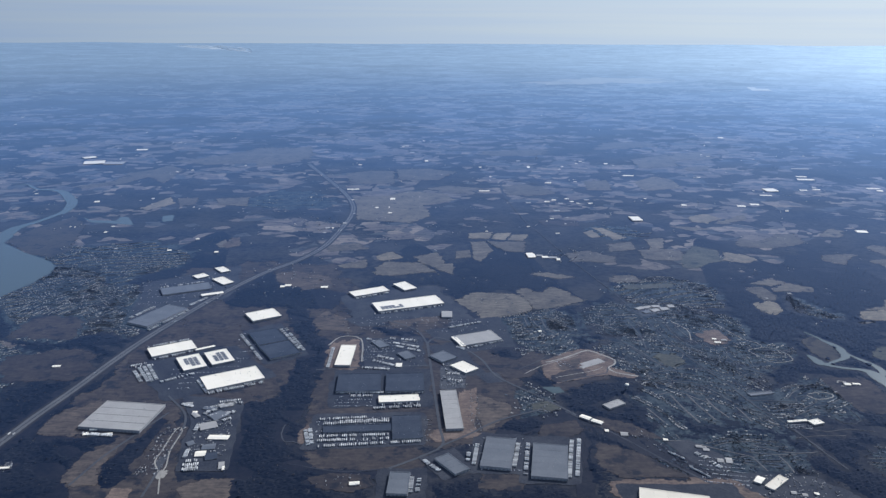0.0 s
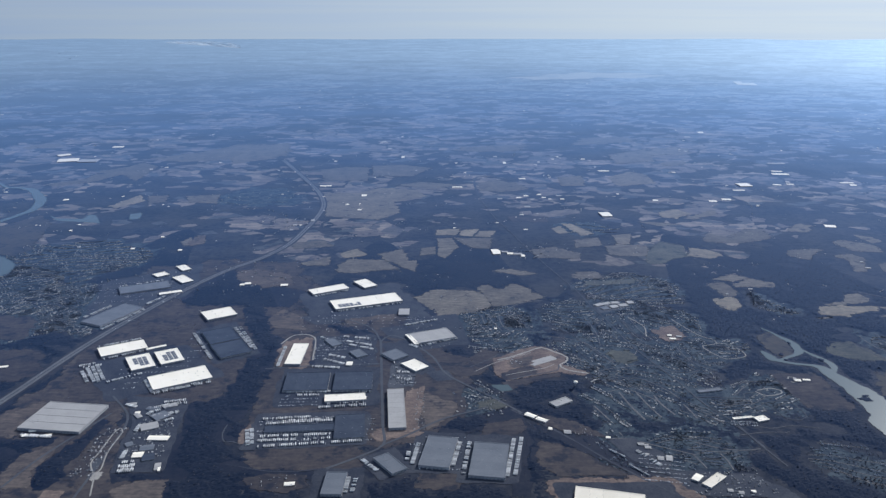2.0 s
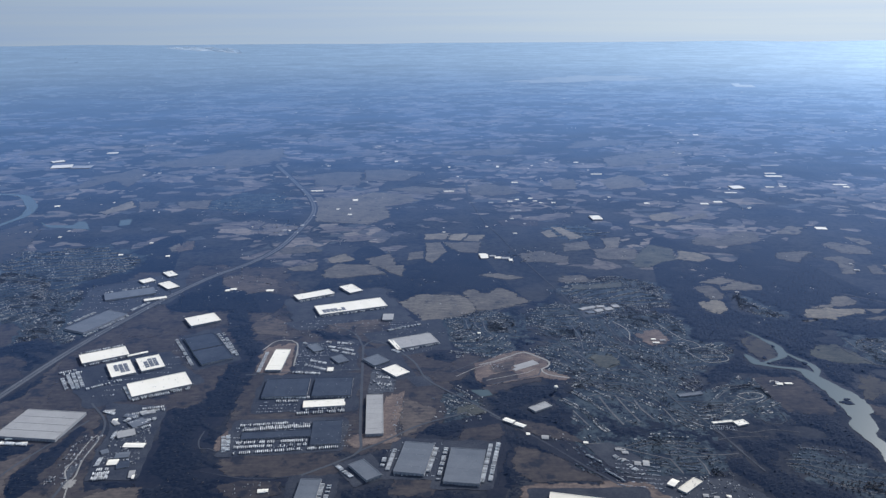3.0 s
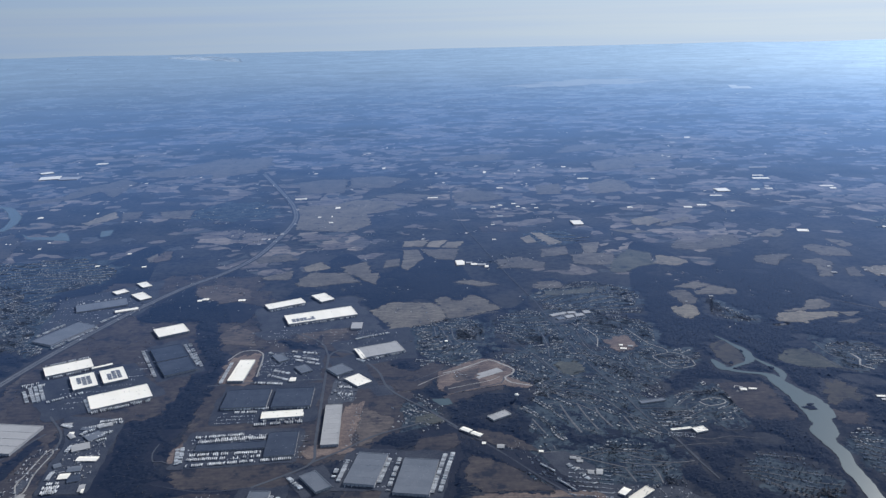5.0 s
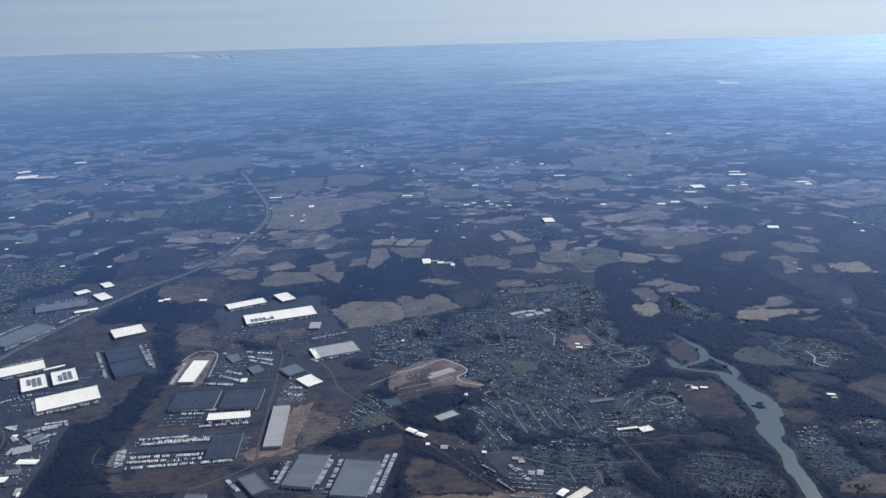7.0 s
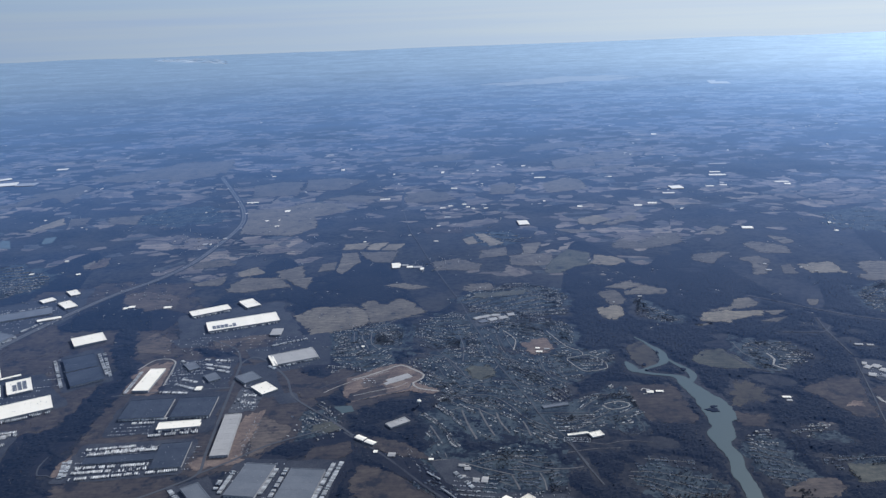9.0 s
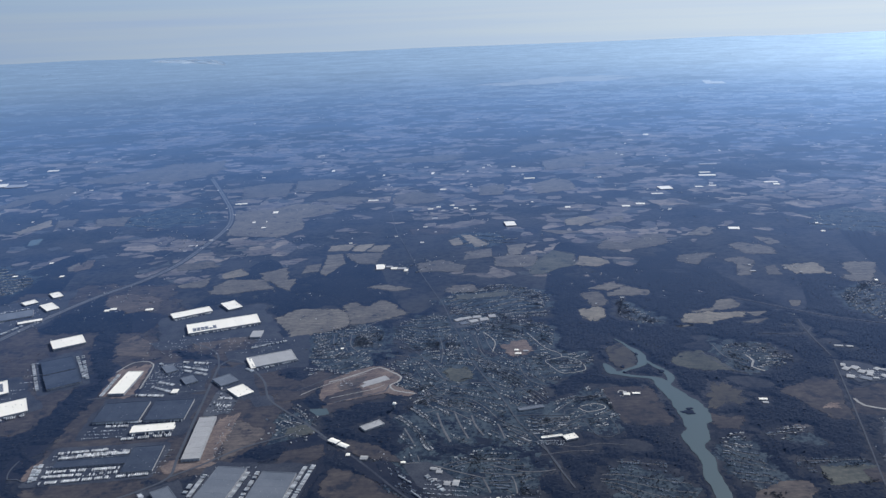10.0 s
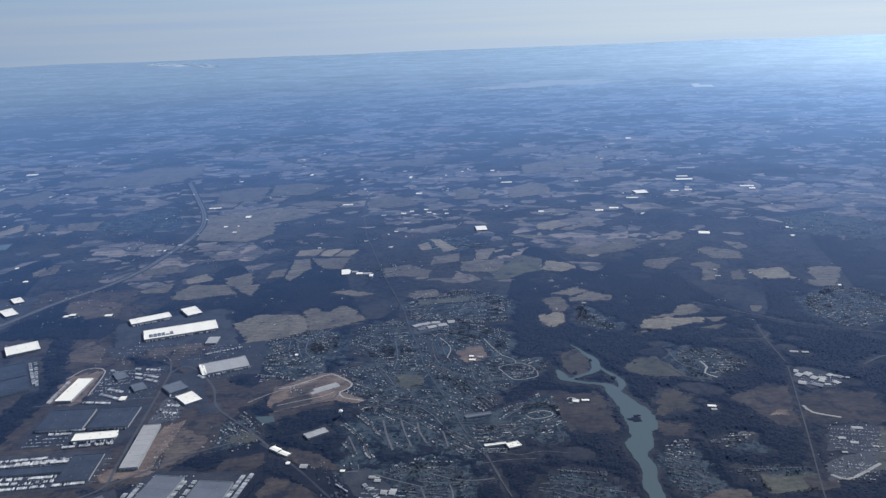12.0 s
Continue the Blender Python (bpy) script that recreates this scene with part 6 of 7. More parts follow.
warehouse(-48.3, 354.9, 14.8, 17.1, 30.5, 1.08, 'dark')
warehouse(-16.1, 348.4, 7.1, 23.1, -1.3, 1.15, 'white')
warehouse(-7.0, 319.5, 18.9, 17.2, 2.8, 1.08, 'dark', units=7)
warehouse(12.9, 319.9, 16.5, 17.7, 2.2, 1.08, 'dark', units=7)
warehouse(11.0, 304.4, 16.7, 5.8, 5.9, 1.01, 'white', docks='both')
warehouse(32.7, 295.0, 6.8, 33.0, 4.0, 1.22, 'light', units=4, seam=0.06)
warehouse(15.3, 281.0, 11.5, 18.2, 4.1, 0.86, 'dark', docks='both', units=10)
warehouse(-3.7, 279.9, 26.5, 5.1, 4.8, 0.65, 'dark', docks='both', units=3, words='long low dark-roofed truck terminal dock')
warehouse(10.5, 419.1, 37.7, 13.9, 20.5, 1.22, 'white', docks='both', solar=(-0.27, -0.2, 0.34, 0.45), words='long white warehouse with a solar array at one end')
warehouse(-12.7, 439.1, 21.7, 8.7, 29.0, 1.08, 'white')
warehouse(7.5, 448.9, 8.3, 13.7, 33.1, 1.08, 'white')
warehouse(46.8, 370.0, 20.9, 12.7, 22.6, 1.01, 'light', words='pale grey warehouse with a white end wing')
warehouse(29.6, 347.6, 8.7, 9.7, 39.6, 0.94, 'grey')
warehouse(39.2, 335.8, 7.6, 10.6, 39.9, 0.94, 'white')
warehouse(-0.9, 363.0, 5.2, 9.2, 33.4, 0.72, 'grey')
warehouse(12.4, 349.6, 5.6, 8.2, 32.8, 0.72, 'grey')
warehouse(49.5, 261.6, 11.1, 20.8, -10.0, 1.15, 'grey', units=8)
warehouse(67.6, 256.0, 12.7, 22.6, -8.5, 1.15, 'grey', units=8)
warehouse(32.3, 254.0, 6.3, 12.6, 35.6, 1.01, 'grey')
warehouse(14.0, 241.6, 7.1, 13.2, -2.5, 1.08, 'grey')
warehouse(-97.8, 288.8, 25.1, 21.7, -7.5, 1.15, 'light', docks='both', units=5, seam=0.22, strips=4, words='big pale panel-roofed factory hall in brown grass')
warehouse(-119.9, 443.5, 27.4, 12.7, 25.1, 0.94, 'grey')
warehouse(-121.4, 399.9, 29.6, 13.8, 64.7, 1.01, 'grey', units=12)
warehouse(-102.2, 458.1, 7.0, 14.0, 41.7, 0.94, 'white')
warehouse(-118.2, 467.3, 7.6, 7.0, 43.2, 0.86, 'white')
warehouse(-108.3, 480.3, 5.7, 10.9, 38.2, 0.86, 'white')
warehouse(104.9, 229.3, 22.6, 14.2, -13.3, 1.15, 'cream', words='huge cream-roofed new warehouse on graded earth')
warehouse(143.7, 242.8, 3.4, 10.1, -48.2, 0.72, 'cream', docks='')
warehouse(176.8, 285.8, 5.0, 3.6, 18.4, 0.65, 'white', docks='', words='white flat-roofed school hall beside playing fields')
warehouse(169.9, 286.8, 8.4, 1.3, 9.6, 0.50, 'white', docks='', units=2, words='long white school wing beside playing fields')
warehouse(164.7, 311.0, 11.0, 2.5, 12.9, 0.43, 'grey', docks='', units=1, words='long grey-roofed hall among suburban gardens')
warehouse(100.0, 300.5, 9.0, 4.4, 33.7, 0.65, 'light', docks='')

# smaller buildings
water_tower(108.3, 314.4)
shed(-84.4, 357.1, 9.0, 1.7, 32.3, 0.80, 'white', 'long narrow white canopy beside a warehouse', 'canopy')
shed(-102.2, 434.6, 12.2, 3.3, 25.6, 0.90, 'white')
shed(89.1, 514.7, 4.9, 10.7, 5.6, 0.70, 'white')
shed(183.9, 617.2, 8.0, 12.7, 3.8, 0.80, 'white')
shed(138.4, 244.4, 2.5, 4.2, -39.9, 0.80, 'white')
shed(86.2, 289.1, 4.4, 2.4, -38.5, 0.70, 'white', 'long white-roofed row of shops by the railway', 'shops')
shed(90.2, 285.6, 4.4, 2.2, -36.7, 0.70, 'white', 'long white-roofed row of shops by the railway', 'shops')
shed(31.9, 403.1, 5.5, 8.5, -0.1, 0.90, 'light')
shed(9.4, 338.3, 2.6, 3.7, 1.8, 0.70, 'white')
shed(19.0, 304.6, 1.4, 2.6, 1.1, 0.70, 'white')
shed(37.2, 365.6, 2.1, 13.2, 22.6, 0.95, 'white')
shed(-1.5, 241.6, 2.6, 1.0, 1.8, 0.45, 'light')
shed(-48.4, 251.8, 0.7, 2.7, 11.5, 0.45, 'white')
shed(-146.1, 336.5, 3.3, 1.8, 9.1, 0.45, 'white')
shed(-106.7, 275.3, 1.9, 1.6, 10.9, 0.45, 'white')
shed(-105.4, 278.8, 2.5, 1.3, 8.0, 0.45, 'white')
shed(-98.2, 275.4, 2.5, 1.3, 7.6, 0.45, 'white')
shed(-125.2, 251.5, 3.1, 1.1, 7.5, 0.45, 'white')
shed(-74.9, 300.0, 2.7, 2.6, 8.3, 0.45, 'light')
shed(-70.4, 292.7, 1.7, 2.1, 9.3, 0.45, 'white')
shed(92.6, 278.9, 1.3, 1.6, -6.2, 0.45, 'white')
shed(98.8, 276.3, 2.6, 2.5, -6.1, 0.45, 'light')
shed(113.5, 272.1, 1.6, 1.2, -6.6, 0.45, 'white')
shed(124.6, 267.2, 2.2, 1.5, -7.0, 0.45, 'light')
shed(126.6, 264.8, 2.1, 1.5, -7.2, 0.45, 'light')
shed(125.1, 260.0, 1.2, 1.1, -8.6, 0.45, 'light')
shed(129.3, 257.3, 2.1, 2.3, -9.6, 0.45, 'light')
shed(132.4, 257.4, 2.1, 3.4, -11.9, 0.45, 'light')
shed(147.2, 237.1, 1.6, 1.5, -10.9, 0.45, 'light')
shed(150.4, 235.8, 1.6, 1.5, -11.3, 0.45, 'light')
shed(154.7, 236.5, 1.4, 1.2, -11.6, 0.45, 'white')
shed(164.7, 370.8, 1.9, 1.6, -8.3, 0.45, 'white')
shed(169.0, 369.4, 2.5, 1.6, -7.2, 0.45, 'light')
shed(165.0, 366.5, 2.9, 1.6, -6.3, 0.45, 'white')
shed(206.3, 320.1, 2.5, 2.1, -12.0, 0.45, 'white')
shed(205.6, 321.2, 1.2, 2.6, -17.5, 0.45, 'light')
shed(-64.8, 449.2, 2.5, 3.0, 6.1, 0.45, 'white')
shed(-61.9, 451.3, 3.5, 3.0, 5.1, 0.45, 'white')
shed(-40.0, 448.4, 4.0, 3.0, 3.7, 0.45, 'white')
shed(-155.9, 524.2, 2.5, 3.0, 10.2, 0.45, 'white')
shed(-145.1, 553.2, 2.1, 2.8, 9.6, 0.45, 'white')
shed(-123.0, 520.5, 2.5, 3.0, 8.5, 0.45, 'white')
shed(-193.8, 527.9, 2.0, 3.1, 13.4, 0.45, 'light')
shed(-218.0, 570.9, 1.8, 3.0, 14.0, 0.45, 'white')
shed(-45.4, 600.5, 2.6, 3.8, 4.2, 0.45, 'light')
shed(98.5, 511.4, 3.9, 3.8, -3.2, 0.45, 'white')
shed(106.5, 506.3, 2.2, 4.6, -5.3, 0.45, 'white')
shed(95.2, 515.3, 4.0, 2.9, -2.5, 0.45, 'light')
shed(336.6, 730.4, 11.4, 12.7, 2.9, 0.60, 'white')
shed(-346.8, 861.4, 20.8, 18.9, 17.8, 0.70, 'white')
shed(-323.7, 857.6, 19.5, 15.7, 4.8, 0.70, 'light')
shed(-365.6, 893.4, 13.2, 10.8, 39.9, 0.60, 'white')
shed(323.7, 708.6, 10.1, 3.7, -5.0, 0.18, 'white')
shed(395.3, 798.4, 10.3, 4.7, -6.5, 0.18, 'white')
shed(392.8, 783.6, 15.7, 6.8, -6.4, 0.18, 'white')
shed(368.3, 731.7, 6.9, 4.0, -8.0, 0.18, 'white')
shed(383.8, 744.9, 3.5, 6.2, -15.2, 0.18, 'light')
shed(381.7, 734.5, 6.1, 4.0, -9.1, 0.18, 'white')
shed(438.2, 740.7, 12.1, 4.2, -6.3, 0.18, 'white')
shed(439.2, 730.5, 5.1, 6.1, -14.8, 0.18, 'white')
shed(413.0, 842.9, 17.8, 5.2, -4.3, 0.18, 'light')
shed(285.7, 665.1, 6.4, 4.9, -8.2, 0.18, 'white')
shed(299.4, 671.8, 7.2, 5.1, -8.0, 0.18, 'white')
shed(346.2, 581.8, 7.6, 6.6, -12.2, 0.18, 'white')
shed(406.2, 1072.5, 6.3, 12.2, -11.8, 0.18, 'white')
shed(220.0, 800.6, 10.7, 4.6, -3.0, 0.18, 'white')
shed(69.3, 723.3, 8.9, 3.8, -0.1, 0.18, 'white')
shed(216.6, 858.6, 2.1, 5.2, -8.1, 0.18, 'light')
shed(210.7, 868.9, 4.2, 5.4, -5.8, 0.18, 'white')
shed(215.5, 822.2, 2.0, 7.2, -9.3, 0.18, 'light')
shed(133.2, 761.3, 5.6, 4.1, -2.5, 0.18, 'white')
shed(123.1, 846.2, 2.6, 10.1, -4.6, 0.18, 'white')
shed(115.9, 884.6, 4.3, 5.5, -2.4, 0.18, 'light')
shed(-52.2, 728.5, 10.7, 3.8, 2.4, 0.18, 'white')
shed(-13.2, 688.4, 4.2, 6.8, 2.4, 0.18, 'white')
shed(-12.5, 635.6, 3.1, 2.9, 2.1, 0.18, 'white')
shed(125.1, 645.8, 4.8, 4.6, -3.4, 0.18, 'light')
shed(104.7, 674.9, 4.1, 3.3, -2.1, 0.18, 'light')
shed(-327.3, 952.0, 12.2, 9.8, 9.6, 0.18, 'white')
shed(-275.7, 1021.7, 3.6, 7.4, 11.3, 0.18, 'light')
# far roof sized up to fit the camera's view through the painted haze
shed(756.2, 1837.7, 42.7, 58.1, -10.9, 0.18, 'white')
shed(753.9, 1882.9, 17.5, 48.6, -14.3, 0.18, 'white')
shed(347.2, 2063.9, 29.3, 71.1, -5.1, 0.18, 'light')
shed(375.2, 1031.0, 6.1, 7.5, -9.2, 0.18, 'light')
shed(237.4, 668.6, 4.1, 4.9, -8.6, 0.18, 'white')
shed(-14.1, 991.5, 4.8, 6.8, 2.0, 0.18, 'light')
shed(-4.0, 939.8, 4.5, 6.2, 1.7, 0.18, 'light')
shed(13.6, 882.1, 3.2, 8.2, 1.0, 0.18, 'white')
shed(-266.2, 672.7, 3.9, 5.1, 13.1, 0.18, 'white')
shed(71.6, 845.0, 2.1, 5.0, -1.6, 0.18, 'white')
shed(121.5, 679.6, 4.2, 3.3, -2.7, 0.18, 'white')
shed(128.3, 686.4, 3.4, 3.4, -3.4, 0.18, 'white')
shed(132.4, 673.2, 3.3, 3.3, -3.6, 0.18, 'light')
shed(140.5, 691.2, 3.4, 3.5, -3.9, 0.18, 'white')
shed(143.2, 680.0, 3.3, 3.4, -4.0, 0.18, 'white')
shed(157.3, 687.0, 4.2, 3.4, -4.0, 0.18, 'light')
shed(158.3, 673.6, 3.3, 3.3, -4.7, 0.18, 'white')
shed(148.1, 671.3, 2.5, 3.3, -5.0, 0.18, 'light')
shed(187.0, 875.5, 2.1, 5.4, -6.7, 0.18, 'light')
shed(90.2, 516.2, 3.9, 6.0, 0.8, 0.35, 'white')
shed(103.6, 510.8, 5.3, 3.7, -2.4, 0.35, 'light')
shed(316.4, 362.2, 3.6, 1.7, -11.2, 0.35, 'light')
shed(321.2, 361.1, 2.8, 1.6, -12.4, 0.35, 'light')
shed(260.5, 311.3, 3.2, 1.5, -9.2, 0.35, 'white')
shed(260.4, 308.3, 2.1, 1.5, -10.5, 0.35, 'light')
shed(210.4, 320.6, 3.0, 1.3, -6.4, 0.35, 'white')
shed(136.9, 295.6, 0.7, 0.8, -1.2, 0.35, 'light')
shed(125.9, 266.7, 2.6, 0.9, -2.0, 0.35, 'light')
shed(231.4, 439.8, 2.0, 1.7, -8.2, 0.35, 'light')
shed(214.9, 431.4, 1.0, 1.6, -7.7, 0.35, 'light')
shed(320.8, 479.2, 3.2, 2.1, -11.8, 0.35, 'light')
shed(323.3, 491.7, 1.6, 2.2, -13.9, 0.35, 'light')
shed(348.0, 473.6, 1.6, 1.4, -14.0, 0.35, 'light')
shed(342.1, 482.3, 1.6, 2.1, -15.1, 0.35, 'light')
shed(409.8, 587.3, 1.9, 3.1, -17.7, 0.35, 'white')
shed(312.3, 338.5, 2.6, 1.5, -12.0, 0.35, 'light')
shed(316.2, 333.5, 3.0, 1.8, -12.7, 0.35, 'light')
shed(322.9, 334.7, 2.6, 1.4, -12.6, 0.35, 'light')
shed(315.4, 326.8, 2.2, 1.4, -13.0, 0.35, 'light')
shed(326.8, 332.6, 1.5, 1.1, -14.2, 0.35, 'light')
shed(299.3, 282.0, 2.5, 1.3, -11.9, 0.35, 'light')
shed(308.6, 289.1, 3.9, 1.7, -11.3, 0.35, 'light')
shed(302.1, 278.4, 2.5, 1.5, -13.0, 0.35, 'light')
shed(308.3, 275.1, 1.8, 1.0, -12.8, 0.35, 'light')
shed(295.4, 272.0, 1.8, 1.0, -12.0, 0.35, 'light')
shed(383.3, 454.1, 1.5, 2.6, -19.2, 0.35, 'white')
shed(79.1, 380.6, 1.3, 1.7, 2.8, 0.35, 'white')
shed(76.5, 379.5, 1.1, 1.3, 2.6, 0.35, 'light')

shed(98.7, 342.4, 11.4, 4.6, 32.4, 0.15, "light", "pale concrete slab of a building begun on bare earth", "slab")
# works yard
shed(-62.0, 281.8, 6.4, 5.2, 25.0, 0.6, 'light', 'pale flat-roofed workshop in a crowded yard', "workshop")
shed(-55.6, 272.9, 7.7, 3.0, -2.2, 0.55, 'white', 'white-roofed workshop in a crowded yard', "workshop")
shed(-59.1, 261.1, 3.6, 3.5, 6.3, 0.55, 'white', 'white-roofed workshop in a crowded yard', "workshop")
shed(-60.5, 290.3, 6.0, 5.7, 44.3, 0.5, 'grey', 'grey-roofed workshop in a crowded yard', "workshop")
shed(-54.5, 273.6, 3.7, 1.0, -53.7, 0.5, 'light', 'pale flat-roofed workshop in a crowded yard', "workshop")
shed(-65.3, 296.3, 5.4, 2.3, -9.6, 0.45, 'grey', 'grey-roofed workshop in a crowded yard', "workshop")
shed(-69.4, 290.5, 4.3, 2.0, -49.7, 0.45, 'light', 'pale flat-roofed workshop in a crowded yard', "workshop")
shed(-59.4, 299.1, 5.4, 2.9, 21.8, 0.45, 'light', 'pale flat-roofed workshop in a crowded yard', "workshop")
shed(-57.5, 266.1, 4.8, 3.6, 9.7, 0.5, 'grey', 'grey-roofed workshop in a crowded yard', "workshop")
shed(-54.8, 259.6, 4.2, 4.3, 15.0, 0.5, 'dark', 'dark-roofed workshop in a crowded yard', "workshop")
shed(-49.5, 253.5, 1.9, 4.5, 11.9, 0.4, 'light', 'pale flat-roofed workshop in a crowded yard', "workshop")
shed(-65.0, 268.7, 2.5, 3.0, 31.8, 0.4, 'grey', 'grey-roofed workshop in a crowded yard', "workshop")
shed(-1.2, 242.2, 3.4, 1.7, 6.7, 0.5, "white", "small white-roofed hut among scrub", "hut")
shed(307.6, 337.0, 2.5, 3.6, -49.9, 0.4, 'light', "pale flat-roofed hall of a works group", "hall")
shed(311.7, 337.5, 3.1, 3.5, -56.8, 0.4, 'light', "pale flat-roofed hall of a works group", "hall")
shed(312.7, 333.5, 2.6, 3.5, -46.5, 0.4, 'light', "pale flat-roofed hall of a works group", "hall")
shed(315.0, 331.0, 2.2, 4.1, -35.8, 0.4, 'light', "pale flat-roofed hall of a works group", "hall")
shed(320.6, 335.5, 2.1, 2.9, -62.2, 0.4, 'light', "pale flat-roofed hall of a works group", "hall")
shed(320.0, 328.2, 2.7, 2.6, -63.4, 0.4, 'light', "pale flat-roofed hall of a works group", "hall")
shed(305.6, 329.2, 3.0, 3.2, -27.4, 0.4, 'light', "pale flat-roofed hall of a works group", "hall")
shed(311.1, 326.8, 4.4, 2.8, -35.8, 0.4, 'grey', "grey flat-roofed hall of a works group", "hall")
shed(308.0, 340.9, 1.8, 2.8, -26.6, 0.4, 'light', "pale flat-roofed hall of a works group", "hall")
shed(324.1, 333.4, 2.1, 2.7, -60.9, 0.4, 'grey', "grey flat-roofed hall of a works group", "hall")
shed(138.1, 414.3, 5.1, 3.1, 33.1, 0.4, 'light', "pale flat-roofed shop beside a parking lot", "shop")
shed(142.7, 416.4, 4.5, 2.7, 27.7, 0.4, 'light', "pale flat-roofed shop beside a parking lot", "shop")
shed(147.8, 417.5, 4.3, 3.2, 5.3, 0.4, 'light', "pale flat-roofed shop beside a parking lot", "shop")
shed(140.5, 408.7, 4.4, 3.2, 27.1, 0.4, 'grey', "grey flat-roofed shop beside a parking lot", "shop")
shed(145.8, 411.4, 4.7, 3.4, 24.9, 0.4, 'light', "pale flat-roofed shop beside a parking lot", "shop")
shed(151.4, 413.8, 4.8, 3.9, 14.6, 0.4, 'light', "pale flat-roofed shop beside a parking lot", "shop")
shed(156.1, 418.0, 3.7, 4.1, 7.7, 0.4, 'light', "pale flat-roofed shop beside a parking lot", "shop")

# suburbs
suburb(81, 384, 23, 32, 8, streets=True)
suburb(147, 396, 43, 25, -15)
suburb(162, 443, 31, 23, 5)
suburb(141, 341, 34, 32, -38)
suburb(127, 298, 20, 18, -52, gap=7)
suburb(157, 298, 15, 18, -30)
suburb(120, 268, 18, 16, -40)
suburb(149, 267, 18, 15, 12)
suburb(142, 247, 13, 10, -58)
suburb(186, 303, 26, 14, 5)
suburb(182, 357, 17, 16, -12)
suburb(198, 249, 15, 14, -20, full=0.5)
suburb(62, 302, 13, 13, -25)
suburb(-185, 426, 33, 70, 30, full=0.85)
suburb(-179, 500, 42, 47, 20, gap=6.5, full=0.7)
suburb(-154, 415, 21, 45, 30, full=0.75)
suburb(-227, 493, 20, 40, 15, gap=6, full=0.7)
suburb(-175, 335, 16, 31, 25)
suburb(80, 384, 26, 18, 10)
suburb(269, 358, 15, 21, -18)
suburb(371, 420, 29, 27, -10, full=0.6)
suburb(239, 264, 12, 17, -10, full=0.55)
suburb(263, 277, 7, 6, 10)
suburb(238, 415, 9, 21, 5)
suburb(271, 258, 10, 6, 8)
suburb(193, 312, 7, 15, 15)
suburb(147, 411, 9, 8, 0)
suburb(-101, 682, 39, 34, 0, gap=14, full=0.5, pitch=5)
suburb(158, 576, 19, 19, 0, gap=12, full=0.6)
suburb(445, 589, 37, 36, -8, gap=14, full=0.5, pitch=5)

# yard goods
clutter(-74.4, 264.1, 8.6, 35.7, 0.1, 120, 0.7)
clutter(6.0, 353.9, 30.2, 36.5, 6.2, 130, 0.7)
clutter(34.0, 327.3, 11.6, 24.5, 1.8, 60, 1)
clutter(-117.9, 442.4, 56.2, 59.7, 23.9, 170, 0.8)
clutter(48.2, 377.5, 30.5, 41.1, 9.7, 60, 0.7)
clutter(-10.2, 387.9, 25.0, 27.2, 0.3, 35, 0.7)
clutter(-62.8, 469.4, 42.5, 68.6, 19.1, 70, 0.9)
clutter(41.9, 295.0, 5.1, 33.7, 0.5, 70, 0.5)
clutter(106.0, 274.0, 8, 14, 20.0, 30, 0.5)
shed(95.9, 340.0, 9.2, 2.1, 44.6, 0.15, 'light', 'pale concrete slab of a building begun on bare earth', 'slab')
clutter(148.2, 241.1, 29.5, 16.7, 9.3, 160, 0.7)
clutter(67.6, 304.9, 16.5, 18.9, -16.1, 60, 0.6)
clutter(-124.8, 252.4, 4.7, 5.9, 15.4, 30, 0.7)
clutter(304.5, 282.6, 19.6, 22.4, -18.6, 80, 0.7)
clutter(293.9, 261.7, 20.7, 19.0, -5.3, 120, 0.6)
clutter(149.3, 414.2, 17.3, 23.1, 3.5, 120, 0.7)
clutter(162.6, 447.5, 60.9, 24.3, 13.3, 60, 0.6)
clutter(111.6, 513.2, 24.0, 31.0, 0.8, 40, 0.9)
clutter(-66.6, 604.2, 41.3, 50.2, 5.4, 60, 1)

# trailers and cars
freight_train([(111.8, 263.7), (116.7, 258.3)], 9)
freight_train([(116.6, 253.6), (122.2, 246.2)], 12)
trailers(25.0, 253.8, 9.9, -50.7, full=0.85)
trailers(-103.0, 275.3, 13.6, -6.8, full=0.5)
cars(147.4, 412.3, 14, 9, 20, 5, 0.5)
cars(313.4, 332.0, 16, 12, -12, 5, 0.3)
trailers(-58.2, 300.2, 10.4, 14.4, full=0.85)
trailers(-58.7, 302.9, 9.0, 13.4, full=0.85)
trailers(-56.8, 291.7, 5.9, 40.2, full=0.85)
trailers(-55.9, 287.5, 5.0, 33.7, full=0.85)
trailers(-56.2, 293.1, 4.9, 36.6, full=0.85)
trailers(-74.9, 298.9, 6.8, -25.1, full=0.85)
trailers(-60.0, 251.3, 6.1, 6.5, full=0.85)
trailers(-60.6, 253.9, 5.9, 7.9, full=0.85)
trailers(-61.0, 256.5, 5.0, 8.0, full=0.85)
trailers(-66.1, 280.7, 5.4, 90.0, full=0.85)
trailers(-64.4, 261.8, 6.7, 93.4, full=0.85)
trailers(-65.5, 292.9, 3.6, 67.0, full=0.85)
clutter(-58.9, 275.5, 14, 34, 6.4, 210, 0.75)
clutter(-6.6, 244.1, 16, 8, 3, 22, 0.6)
trailers(-10.2, 288.2, 18.9, 5.9)
trailers(-4.8, 285.0, 26.5, 6.2)
trailers(-21.0, 274.2, 11.8, -77.1)
trailers(-11.1, 274.4, 15.4, 3.4)
trailers(3.6, 275.3, 10.7, 4.8)
trailers(-11.4, 271.2, 15.6, 4.9)
trailers(3.9, 272.1, 10.6, 7.1)
